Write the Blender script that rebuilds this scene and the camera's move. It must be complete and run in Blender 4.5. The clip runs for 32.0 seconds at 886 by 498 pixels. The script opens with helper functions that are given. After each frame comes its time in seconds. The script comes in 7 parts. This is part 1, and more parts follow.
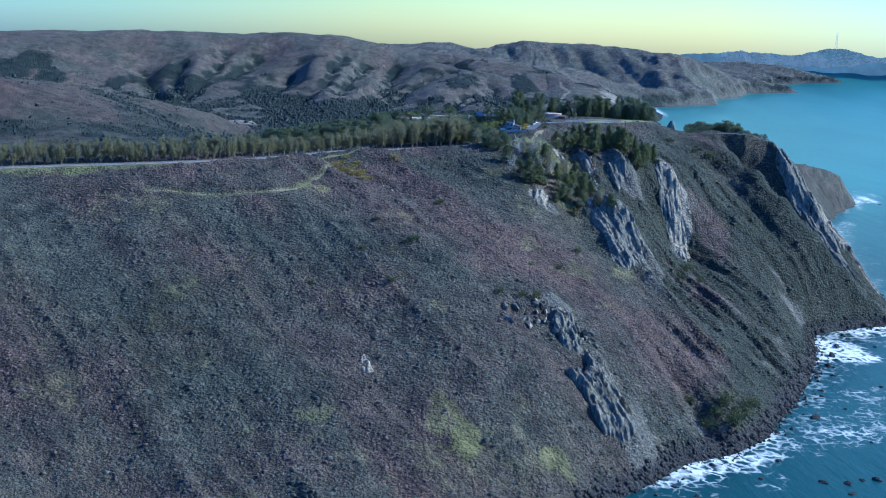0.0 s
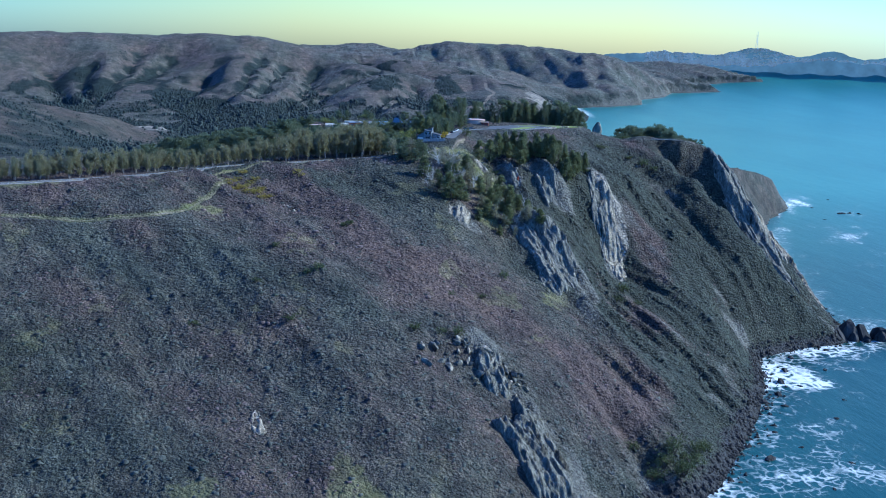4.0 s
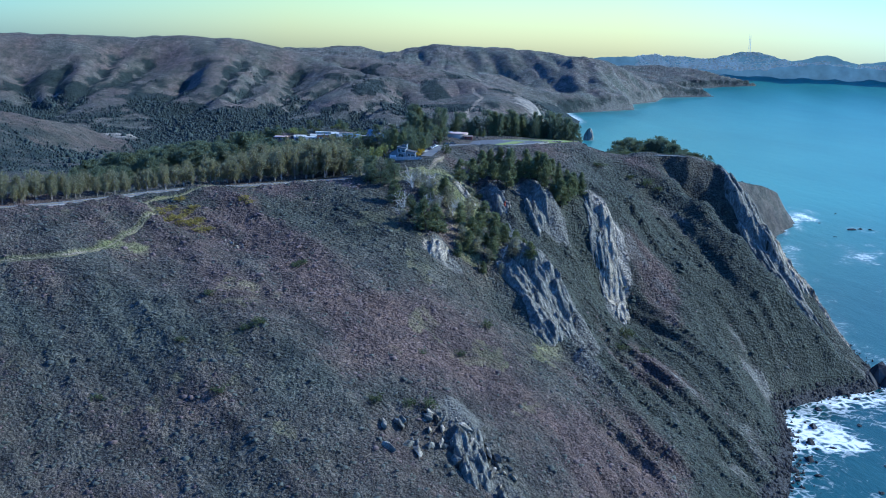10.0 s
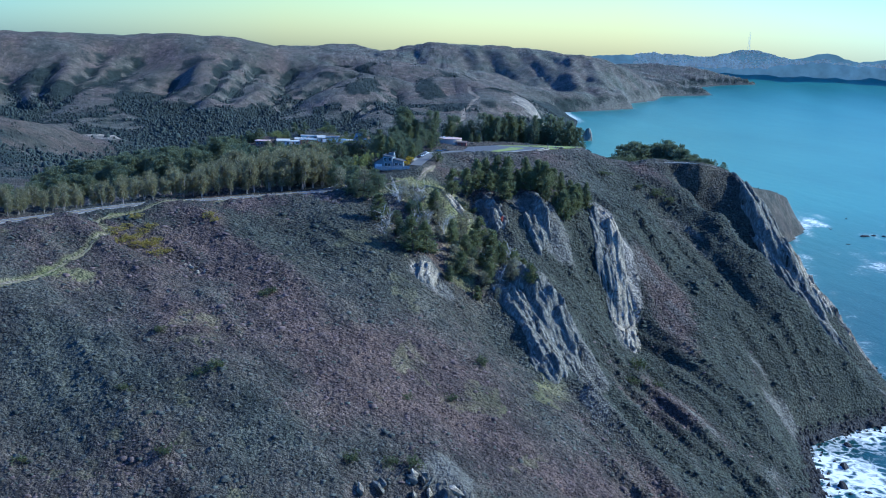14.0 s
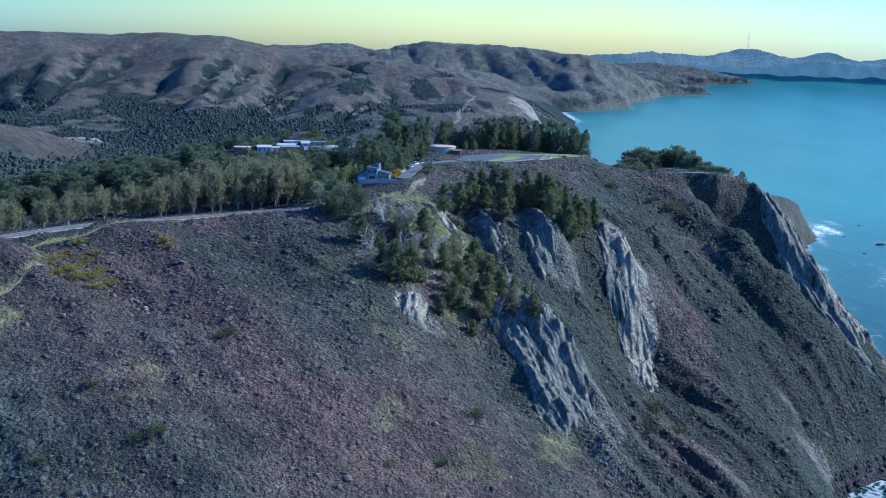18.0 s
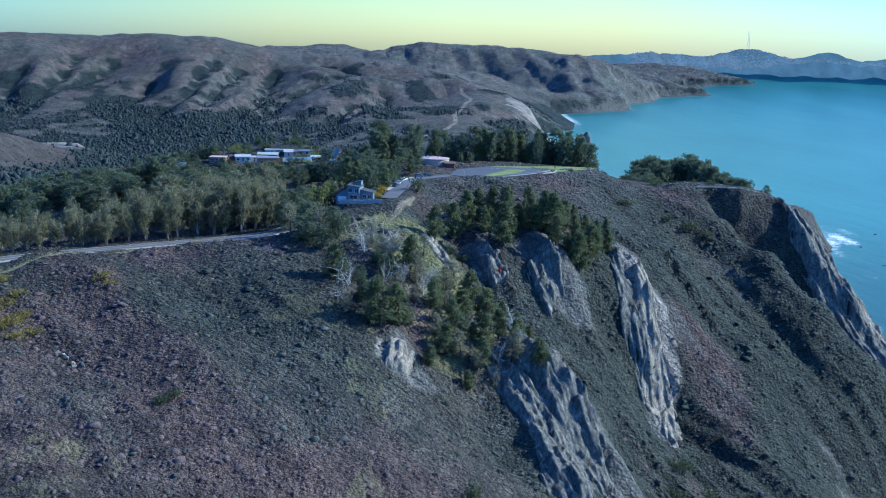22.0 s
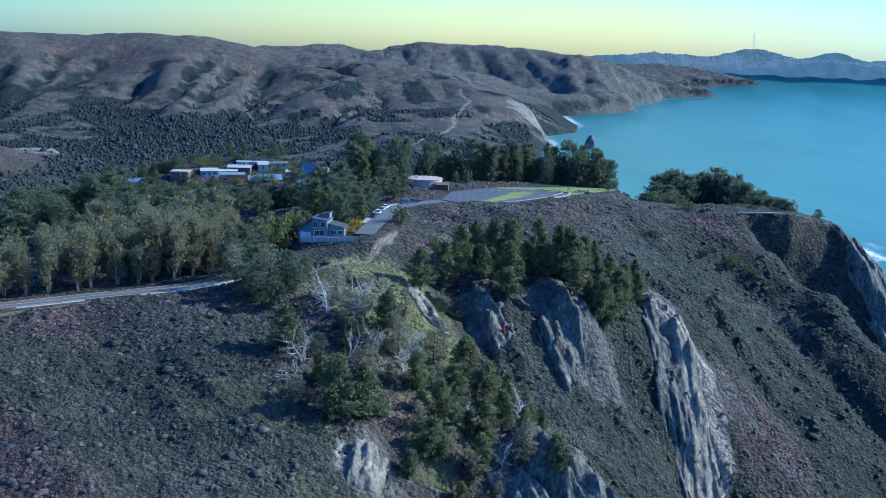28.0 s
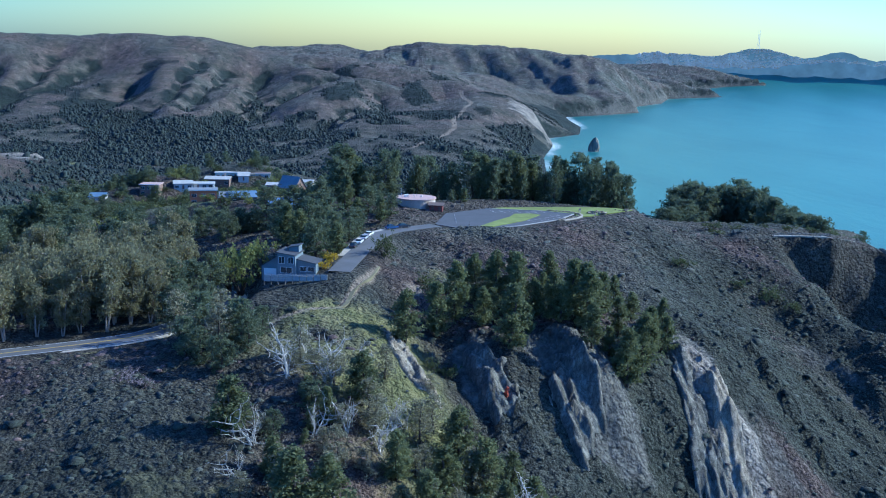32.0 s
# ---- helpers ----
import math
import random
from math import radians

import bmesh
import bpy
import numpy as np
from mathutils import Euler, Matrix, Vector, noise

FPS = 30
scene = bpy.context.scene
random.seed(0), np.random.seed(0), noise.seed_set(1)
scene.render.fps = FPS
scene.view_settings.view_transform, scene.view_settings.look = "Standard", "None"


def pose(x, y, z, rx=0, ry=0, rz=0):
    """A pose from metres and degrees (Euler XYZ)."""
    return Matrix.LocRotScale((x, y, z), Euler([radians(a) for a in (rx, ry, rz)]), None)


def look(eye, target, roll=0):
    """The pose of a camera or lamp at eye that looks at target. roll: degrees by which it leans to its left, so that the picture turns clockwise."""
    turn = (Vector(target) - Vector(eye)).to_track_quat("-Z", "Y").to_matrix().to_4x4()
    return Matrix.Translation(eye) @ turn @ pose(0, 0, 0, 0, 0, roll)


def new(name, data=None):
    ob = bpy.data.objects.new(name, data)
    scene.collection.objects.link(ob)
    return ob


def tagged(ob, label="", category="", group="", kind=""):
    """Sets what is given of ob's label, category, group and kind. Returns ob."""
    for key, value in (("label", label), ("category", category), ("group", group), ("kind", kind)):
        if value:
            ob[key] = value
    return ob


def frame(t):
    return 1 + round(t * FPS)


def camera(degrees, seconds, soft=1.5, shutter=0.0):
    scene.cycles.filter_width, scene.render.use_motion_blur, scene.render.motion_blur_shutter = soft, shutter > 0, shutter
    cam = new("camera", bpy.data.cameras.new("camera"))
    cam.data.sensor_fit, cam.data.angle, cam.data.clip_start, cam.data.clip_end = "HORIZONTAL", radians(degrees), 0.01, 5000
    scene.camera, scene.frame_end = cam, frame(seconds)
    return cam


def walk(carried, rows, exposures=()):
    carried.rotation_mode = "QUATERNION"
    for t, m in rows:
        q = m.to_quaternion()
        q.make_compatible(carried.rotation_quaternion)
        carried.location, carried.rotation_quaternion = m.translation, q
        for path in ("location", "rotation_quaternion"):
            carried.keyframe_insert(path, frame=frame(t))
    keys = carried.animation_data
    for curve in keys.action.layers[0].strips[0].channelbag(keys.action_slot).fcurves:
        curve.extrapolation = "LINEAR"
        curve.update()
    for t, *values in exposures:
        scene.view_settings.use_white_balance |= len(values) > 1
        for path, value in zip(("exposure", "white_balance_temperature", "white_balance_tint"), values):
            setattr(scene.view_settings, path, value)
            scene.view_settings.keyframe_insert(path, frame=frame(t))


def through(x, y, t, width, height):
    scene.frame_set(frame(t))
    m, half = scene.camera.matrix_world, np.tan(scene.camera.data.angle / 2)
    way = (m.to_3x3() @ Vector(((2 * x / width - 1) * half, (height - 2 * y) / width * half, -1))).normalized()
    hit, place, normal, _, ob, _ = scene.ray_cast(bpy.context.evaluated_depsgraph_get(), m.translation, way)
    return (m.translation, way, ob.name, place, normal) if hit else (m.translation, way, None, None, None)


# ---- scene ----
cam = camera(45.91, 32.0, soft=1.0)
ROWS = [
    (0, 18.4, -1.73, 188.43, 78.959, -1.613, -0.296),
    (0.5, 19.56, 7.88, 188.36, 78.942, -1.79, -1.6),
    (1, 21, 17.45, 188.16, 79.015, -1.608, -2.552),
    (1.5, 22.33, 26.23, 187.96, 79.066, -1.491, -3.107),
    (2, 23.85, 34.88, 188.04, 79.103, -1.401, -3.543),
    (3, 26.28, 51.74, 188.13, 79.099, -1.43, -4.036),
    (3.5, 27.44, 60.01, 188.39, 79.098, -1.41, -4.191),
    (5.5, 32.43, 92.34, 188.77, 79.149, -1.467, -4.569),
    (6, 33.55, 100.16, 188.98, 79.166, -1.479, -4.625),
    (7, 36.23, 115.15, 189.28, 79.174, -1.486, -4.696),
    (8, 38.66, 129.82, 189.45, 79.192, -1.514, -4.772),
    (9, 40.96, 144.16, 189.69, 79.24, -1.521, -4.842),
    (10, 43.24, 158, 189.78, 79.268, -1.521, -4.888),
    (11, 45.22, 171.96, 189.94, 79.256, -1.541, -4.929),
    (12, 47.31, 185.72, 189.9, 79.213, -1.549, -4.963),
    (13, 49.2, 199.69, 189.91, 79.19, -1.556, -4.996),
    (14, 51.03, 213.73, 190.02, 79.169, -1.525, -5.073),
    (14.5, 51.92, 220.78, 189.95, 79.168, -1.506, -5.097),
    (16.5, 55.62, 249.99, 189.69, 79.123, -1.467, -5.217),
    (17, 56.56, 257.43, 189.83, 79.112, -1.448, -5.241),
    (18, 58.58, 272.35, 189.91, 79.139, -1.452, -5.29),
    (19, 60.45, 287.62, 189.97, 79.137, -1.427, -5.346),
    (20, 62.46, 302.6, 189.99, 79.171, -1.417, -5.394),
    (21, 64.57, 317.54, 190.08, 79.174, -1.393, -5.425),
    (22, 66.68, 332.44, 190.18, 79.178, -1.358, -5.448),
    (23, 68.69, 347.47, 190.2, 79.182, -1.338, -5.499),
    (24, 70.71, 362.01, 190.21, 79.176, -1.343, -5.52),
    (25, 72.64, 376.47, 190.09, 79.199, -1.341, -5.513),
    (25.5, 73.58, 383.15, 190.05, 79.201, -1.345, -5.508),
    (27.5, 77.59, 411.85, 189.66, 79.185, -1.353, -5.45),
    (28, 78.57, 418.96, 189.72, 79.186, -1.357, -5.445),
    (29, 80.57, 432.98, 189.9, 79.187, -1.332, -5.423),
    (30, 82.72, 446.79, 190.02, 79.178, -1.317, -5.399),
    (31, 84.81, 460.67, 189.98, 79.189, -1.294, -5.386),
    (32, 86.81, 474.47, 190.06, 79.189, -1.268, -5.364),
]
EXPO, KELVIN, TINT = 0.38, 4460, 2.2    # the film's cool blue-green grade
walk(cam, [(t, pose(x, y, z, rx, ry, rz)) for t, x, y, z, rx, ry, rz in ROWS],
     exposures=[(0.0, EXPO, KELVIN, TINT), (32.0, EXPO, KELVIN + 60, TINT)])

# ---- world and sun ----
SUN_AZ, SUN_EL = 82.0, 31.0     # degrees: to the right of the flight, and up
world = bpy.data.worlds.new("world")
scene.world = world
world.use_nodes = True
wn, wl = world.node_tree.nodes, world.node_tree.links
wn.clear()
sky = wn.new("ShaderNodeTexSky")
sky.sky_type = "NISHITA"
sky.sun_disc = False
sky.sun_elevation = radians(SUN_EL)
sky.sun_rotation = radians(SUN_AZ)
sky.air_density, sky.dust_density, sky.ozone_density = 1.0, 1.2, 1.0
geo = wn.new("ShaderNodeTexCoord")
warm = wn.new("ShaderNodeVectorMath")      # the glow lies low over the horizon ahead
warm.operation = "DISTANCE"
warm.inputs[1].default_value = (0.10, 0.995, 0.0)
wl.new(geo.outputs["Generated"], warm.inputs[0])
ramp = wn.new("ShaderNodeValToRGB")
ramp.color_ramp.elements[0].position, ramp.color_ramp.elements[0].color = 0.0, (1.60, 1.45, 0.92, 1)
ramp.color_ramp.elements[1].position, ramp.color_ramp.elements[1].color = 0.85, (0.52, 0.80, 1.36, 1)
e = ramp.color_ramp.elements.new(0.16)
e.color = (1.46, 1.34, 0.87, 1)
e = ramp.color_ramp.elements.new(0.40)
e.color = (0.98, 1.14, 1.06, 1)
wl.new(warm.outputs["Value"], ramp.inputs["Fac"])
tintn = wn.new("ShaderNodeMixRGB")
tintn.blend_type = "MULTIPLY"
tintn.inputs["Fac"].default_value = 1.0
wl.new(sky.outputs["Color"], tintn.inputs["Color1"])
wl.new(ramp.outputs["Color"], tintn.inputs["Color2"])
sep = wn.new("ShaderNodeSeparateXYZ")
wl.new(geo.outputs["Generated"], sep.inputs[0])
low = wn.new("ShaderNodeValToRGB")          # the sky pales towards the horizon
low.color_ramp.elements[0].position, low.color_ramp.elements[0].color = 0.0, (1.0, 1.0, 1.0, 1)
low.color_ramp.elements[1].position, low.color_ramp.elements[1].color = 0.35, (0.90, 0.94, 1.0, 1)
e = low.color_ramp.elements.new(0.05)
e.color = (0.74, 0.83, 0.82, 1)
wl.new(sep.outputs["Z"], low.inputs["Fac"])
pale_low = wn.new("ShaderNodeMixRGB")
pale_low.blend_type = "MULTIPLY"
pale_low.inputs["Fac"].default_value = 1.0
wl.new(tintn.outputs["Color"], pale_low.inputs["Color1"])
wl.new(low.outputs["Color"], pale_low.inputs["Color2"])
bg = wn.new("ShaderNodeBackground")
bg.inputs["Strength"].default_value = 0.142
wl.new(pale_low.outputs["Color"], bg.inputs["Color"])
wout = wn.new("ShaderNodeOutputWorld")
wl.new(bg.outputs[0], wout.inputs["Surface"])

sun_data = bpy.data.lights.new("sun", "SUN")
sun_data.energy, sun_data.angle, sun_data.color = 5.3, radians(0.6), (1.0, 0.86, 0.62)
sun = new("sun", sun_data)
_a, _e = radians(SUN_AZ), radians(SUN_EL)
sun.matrix_world = look((math.sin(_a) * math.cos(_e) * 500, math.cos(_a) * math.cos(_e) * 500, math.sin(_e) * 500), (0, 0, 0))

# ---- materials ----
def node_material(name):
    m = bpy.data.materials.new(name)
    m.use_nodes = True
    n, l = m.node_tree.nodes, m.node_tree.links
    return m, n, l, n["Principled BSDF"]


def tex_noise(n, l, scale, detail=4.0, rough=0.6, vec=None, kind="Object"):
    t = n.new("ShaderNodeTexNoise")
    t.inputs["Scale"].default_value, t.inputs["Detail"].default_value, t.inputs["Roughness"].default_value = scale, detail, rough
    if vec is None:
        c = n.new("ShaderNodeTexCoord")
        vec = c.outputs[kind]
    l.new(vec, t.inputs["Vector"])
    return t.outputs["Fac"]


def colour_ramp(n, l, fac, stops):
    r = n.new("ShaderNodeValToRGB")
    el = r.color_ramp.elements
    el[0].position, el[0].color = stops[0][0], (*stops[0][1], 1)
    el[1].position, el[1].color = stops[-1][0], (*stops[-1][1], 1)
    for p, c in stops[1:-1]:
        e = el.new(p)
        e.color = (*c, 1)
    l.new(fac, r.inputs["Fac"])
    return r.outputs["Color"]


def blend(n, l, fac, a, b, mode="MIX"):
    m = n.new("ShaderNodeMixRGB")
    m.blend_type = mode
    for sock, v in ((m.inputs["Fac"], fac), (m.inputs["Color1"], a), (m.inputs["Color2"], b)):
        if isinstance(v, (int, float)):
            sock.default_value = v
        elif isinstance(v, tuple):
            sock.default_value = (*v, 1)
        else:
            l.new(v, sock)
    return m.outputs["Color"]


def maths(n, l, op, a, b=0.0):
    m = n.new("ShaderNodeMath")
    m.operation = op
    m.use_clamp = False
    for sock, v in ((m.inputs[0], a), (m.inputs[1], b)):
        if isinstance(v, (int, float)):
            sock.default_value = v
        else:
            l.new(v, sock)
    return m.outputs[0]


def relief_bump(n, l, bsdf, height, strength, distance):
    b = n.new("ShaderNodeBump")
    b.inputs["Strength"].default_value, b.inputs["Distance"].default_value = strength, distance
    l.new(height, b.inputs["Height"])
    l.new(b.outputs[0], bsdf.inputs["Normal"])


def simple(name, colour, rough=0.8, vary=0.25, size=1.0, bump=0.0, metal=0.0, island=0.0, spec=0.5):
    """A painted or natural surface, with mottling at two scales; island: difference from piece to piece."""
    m, n, l, p = node_material(name)
    f1, f2 = tex_noise(n, l, 1.0 / size, 5), tex_noise(n, l, 9.0 / size, 3)
    f = maths(n, l, "ADD", maths(n, l, "MULTIPLY", f1, 0.65), maths(n, l, "MULTIPLY", f2, 0.35))
    lo = tuple(c * (1 - vary) for c in colour)
    hi = tuple(min(1, c * (1 + vary)) for c in colour)
    c = colour_ramp(n, l, f, [(0.3, lo), (0.7, hi)] if vary < 0.5 else [(0.38, lo), (0.62, hi)])
    if island:
        g = n.new("ShaderNodeNewGeometry")
        o = n.new("ShaderNodeObjectInfo")
        r = maths(n, l, "ADD", maths(n, l, "MULTIPLY", g.outputs["Random Per Island"], 0.6), maths(n, l, "MULTIPLY", o.outputs["Random"], 0.4))
        k = colour_ramp(n, l, r, [(0.0, (1 - island,) * 3), (1.0, (1 + island, 1 + island * 0.9, 1 + island * 0.6))])
        c = blend(n, l, 1.0, c, k, "MULTIPLY")
    l.new(c, p.inputs["Base Color"])
    p.inputs["Roughness"].default_value, p.inputs["Metallic"].default_value = rough, metal
    p.inputs["Specular IOR Level"].default_value = spec
    if bump:
        relief_bump(n, l, p, f2, 0.6, bump)
    return m


def leafy(name, colour, vary=0.3, size=2.0, island=0.3, through=0.4):
    """Foliage: mottled, differing from spray to spray, with light coming through."""
    m = simple(name, colour, 0.75, vary, size, island=island, spec=0.2)
    n, l = m.node_tree.nodes, m.node_tree.links
    p = n["Principled BSDF"]
    tr = n.new("ShaderNodeBsdfTranslucent")
    l.new(p.inputs["Base Color"].links[0].from_socket, tr.inputs["Color"])
    mx = n.new("ShaderNodeMixShader")
    mx.inputs[0].default_value = through
    l.new(p.outputs[0], mx.inputs[1])
    l.new(tr.outputs[0], mx.inputs[2])
    l.new(mx.outputs[0], n["Material Output"].inputs["Surface"])
    return m


def ground_material():
    m, n, l, p = node_material("coastal_ground")
    co = n.new("ShaderNodeTexCoord").outputs["Object"]

    def attr(name):
        a = n.new("ShaderNodeAttribute")
        a.attribute_name = name
        return a.outputs["Fac"]
    big, mid = tex_noise(n, l, 0.018, 4, 0.6, co), tex_noise(n, l, 0.09, 5, 0.65, co)
    fine, grain = tex_noise(n, l, 0.55, 5, 0.7, co), tex_noise(n, l, 2.2, 3, 0.7, co)
    twig = maths(n, l, "ADD", maths(n, l, "MULTIPLY", fine, 0.45), maths(n, l, "MULTIPLY", grain, 0.55))
    # scrub: grey-green sage and coyote brush, with dry patches
    # the darkest stops here and in thick paint shade into gaps between bushes
    leaf = colour_ramp(n, l, twig, [(0.37, (0.016, 0.018, 0.014)), (0.5, (0.069, 0.072, 0.057)), (0.62, (0.152, 0.154, 0.126))])
    dry = colour_ramp(n, l, twig, [(0.37, (0.026, 0.017, 0.015)), (0.5, (0.106, 0.073, 0.062)), (0.62, (0.212, 0.152, 0.130))])
    heath = maths(n, l, "MULTIPLY", attr("heath"), 1.0)
    scrub = blend(n, l, heath, leaf, dry)
    clump = tex_noise(n, l, 0.055, 7, 0.74, co)
    scrub = blend(n, l, 1.0, scrub, colour_ramp(n, l, clump, [(0.34, (0.52, 0.56, 0.58)), (0.5, (0.95, 0.95, 0.95)), (0.66, (1.42, 1.38, 1.28))]), "MULTIPLY")
    thick = colour_ramp(n, l, twig, [(0.37, (0.010, 0.012, 0.009)), (0.5, (0.038, 0.043, 0.031)), (0.62, (0.092, 0.098, 0.071))])
    scrub = blend(n, l, maths(n, l, "MULTIPLY", attr("dense"), 0.85), scrub, thick)
    shade = colour_ramp(n, l, mid, [(0.3, (0.52, 0.55, 0.55)), (0.7, (1.18, 1.16, 1.1))])
    scrub = blend(n, l, 1.0, scrub, shade, "MULTIPLY")
    # distance haze painted in: the far scrub is tinted paler and bluer
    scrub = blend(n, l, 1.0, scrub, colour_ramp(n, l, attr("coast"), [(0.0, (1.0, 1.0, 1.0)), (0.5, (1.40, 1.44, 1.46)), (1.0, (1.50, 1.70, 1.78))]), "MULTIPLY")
    turf = colour_ramp(n, l, mid, [(0.3, (0.110, 0.115, 0.042)), (0.55, (0.200, 0.190, 0.078)), (0.75, (0.30, 0.26, 0.135))])
    turf = blend(n, l, 0.5, turf, colour_ramp(n, l, grain, [(0.3, (0.55, 0.55, 0.5)), (0.7, (1.3, 1.3, 1.2))]), "MULTIPLY")
    v = n.new("ShaderNodeTexVoronoi")
    v.feature = "DISTANCE_TO_EDGE"
    v.inputs["Scale"].default_value = 0.35
    l.new(co, v.inputs["Vector"])
    crack = maths(n, l, "MINIMUM", maths(n, l, "MULTIPLY", v.outputs["Distance"], 4.0), 1.0)
    rock = colour_ramp(n, l, fine, [(0.25, (0.065, 0.060, 0.050)), (0.5, (0.145, 0.135, 0.110)), (0.75, (0.26, 0.24, 0.19))])
    rock = blend(n, l, 0.35, rock, colour_ramp(n, l, crack, [(0.0, (0.4, 0.4, 0.42)), (0.6, (1.1, 1.1, 1.1))]), "MULTIPLY")
    soil = colour_ramp(n, l, mid, [(0.3, (0.19, 0.145, 0.10)), (0.7, (0.33, 0.265, 0.19))])
    wet = colour_ramp(n, l, fine, [(0.3, (0.022, 0.021, 0.022)), (0.7, (0.075, 0.070, 0.065))])
    wood = colour_ramp(n, l, clump, [(0.36, (0.008, 0.013, 0.012)), (0.66, (0.040, 0.052, 0.042))])
    edge = maths(n, l, "MULTIPLY", maths(n, l, "SUBTRACT", mid, 0.5), 0.9)

    def cover(under, name, over, soft=0.22):
        f = maths(n, l, "ADD", attr(name), edge)
        r = n.new("ShaderNodeMapRange")
        r.inputs["From Min"].default_value, r.inputs["From Max"].default_value = 0.5 - soft, 0.5 + soft
        l.new(f, r.inputs["Value"])
        return blend(n, l, r.outputs[0], under, over)
    c = cover(scrub, "turf", turf, 0.3)
    c = cover(c, "wood", wood)
    c = cover(c, "soil", soil)
    c = cover(c, "rock", rock, 0.16)
    pale = colour_ramp(n, l, fine, [(0.25, (0.15, 0.13, 0.105)), (0.5, (0.32, 0.28, 0.225)), (0.75, (0.48, 0.42, 0.34))])
    pale = blend(n, l, 0.5, pale, colour_ramp(n, l, crack, [(0.0, (0.4, 0.4, 0.42)), (0.6, (1.1, 1.1, 1.1))]), "MULTIPLY")
    pale = blend(n, l, 0.8, pale, colour_ramp(n, l, clump, [(0.38, (0.35, 0.37, 0.40)), (0.6, (1.15, 1.12, 1.05))]), "MULTIPLY")
    c = cover(c, "pale", pale, 0.16)
    c = cover(c, "wet", wet)
    l.new(c, p.inputs["Base Color"])
    p.inputs["Roughness"].default_value = 0.9
    p.inputs["Specular IOR Level"].default_value = 0.2
    bush = n.new("ShaderNodeTexVoronoi")      # rounded crowns of the low scrub
    bush.feature = "SMOOTH_F1"
    bush.inputs["Scale"].default_value, bush.inputs["Smoothness"].default_value, bush.inputs["Detail"].default_value = 0.62, 0.35, 1.0
    l.new(co, bush.inputs["Vector"])
    h = maths(n, l, "ADD", maths(n, l, "MULTIPLY", fine, 0.7), maths(n, l, "MULTIPLY", grain, 0.3))
    h = maths(n, l, "SUBTRACT", h, maths(n, l, "MULTIPLY", bush.outputs["Distance"], 0.9))
    relief_bump(n, l, p, h, 1.0, 1.5)
    return m


def sea_material():
    m, n, l, p = node_material("sea_water")
    co = n.new("ShaderNodeTexCoord").outputs["Object"]
    a = n.new("ShaderNodeAttribute")
    a.attribute_name = "shoal"
    shoal = a.outputs["Fac"]
    sm = n.new("ShaderNodeMapping")
    sm.inputs["Rotation"].default_value, sm.inputs["Scale"].default_value = (0, 0, -0.5), (1.0, 0.30, 1.0)
    l.new(co, sm.inputs["Vector"])
    big = tex_noise(n, l, 0.006, 6, 0.6, sm.outputs[0])
    mp = n.new("ShaderNodeMapping")
    mp.inputs["Rotation"].default_value, mp.inputs["Scale"].default_value = (0, 0, 0.9), (1.0, 0.28, 1.0)
    l.new(co, mp.inputs["Vector"])
    swell, chop = tex_noise(n, l, 0.05, 4, 0.6, mp.outputs[0]), tex_noise(n, l, 0.5, 4, 0.65, mp.outputs[0])
    # water colour: paler far out, darker close to the shore
    offshore = colour_ramp(n, l, big, [(0.3, (0.026, 0.118, 0.112)), (0.7, (0.058, 0.185, 0.165))])
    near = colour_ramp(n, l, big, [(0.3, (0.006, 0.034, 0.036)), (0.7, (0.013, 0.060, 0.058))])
    water = blend(n, l, shoal, offshore, near)
    # foam: torn lacework round the rocks and along the shore
    warp = tex_noise(n, l, 0.10, 5, 0.7, co)
    v = n.new("ShaderNodeTexVoronoi")
    v.feature = "DISTANCE_TO_EDGE"
    v.inputs["Scale"].default_value = 0.16
    wv = n.new("ShaderNodeVectorMath")
    wv.operation = "MULTIPLY_ADD"
    nz = n.new("ShaderNodeTexNoise")
    nz.inputs["Scale"].default_value, nz.inputs["Detail"].default_value = 0.12, 5
    l.new(co, nz.inputs["Vector"])
    l.new(nz.outputs["Color"], wv.inputs[0])
    wv.inputs[1].default_value = (14, 14, 0)
    l.new(co, wv.inputs[2])
    l.new(wv.outputs[0], v.inputs["Vector"])
    lace = maths(n, l, "SUBTRACT", 1.0, maths(n, l, "MULTIPLY", v.outputs["Distance"], 5.0))
    fa = n.new("ShaderNodeAttribute")
    fa.attribute_name = "foam"
    f = maths(n, l, "ADD", maths(n, l, "MULTIPLY", fa.outputs["Fac"], 0.95), maths(n, l, "MULTIPLY", maths(n, l, "SUBTRACT", warp, 0.5), 1.3))
    f = maths(n, l, "ADD", f, maths(n, l, "MULTIPLY", lace, 0.42))
    r = n.new("ShaderNodeMapRange")
    r.inputs["From Min"].default_value, r.inputs["From Max"].default_value = 0.68, 1.26
    l.new(f, r.inputs["Value"])
    c = blend(n, l, r.outputs[0], water, (0.80, 0.80, 0.74))
    l.new(c, p.inputs["Base Color"])
    rr = n.new("ShaderNodeMapRange")
    rr.inputs["To Min"].default_value, rr.inputs["To Max"].default_value = 0.32, 0.8
    l.new(r.outputs[0], rr.inputs["Value"])
    l.new(rr.outputs[0], p.inputs["Roughness"])
    p.inputs["IOR"].default_value = 1.33
    relief_bump(n, l, p, maths(n, l, "ADD", maths(n, l, "MULTIPLY", swell, 1.0), maths(n, l, "MULTIPLY", chop, 0.25)), 0.5, 1.5)
    return m


MAT_GROUND = ground_material()
MAT_SEA = sea_material()

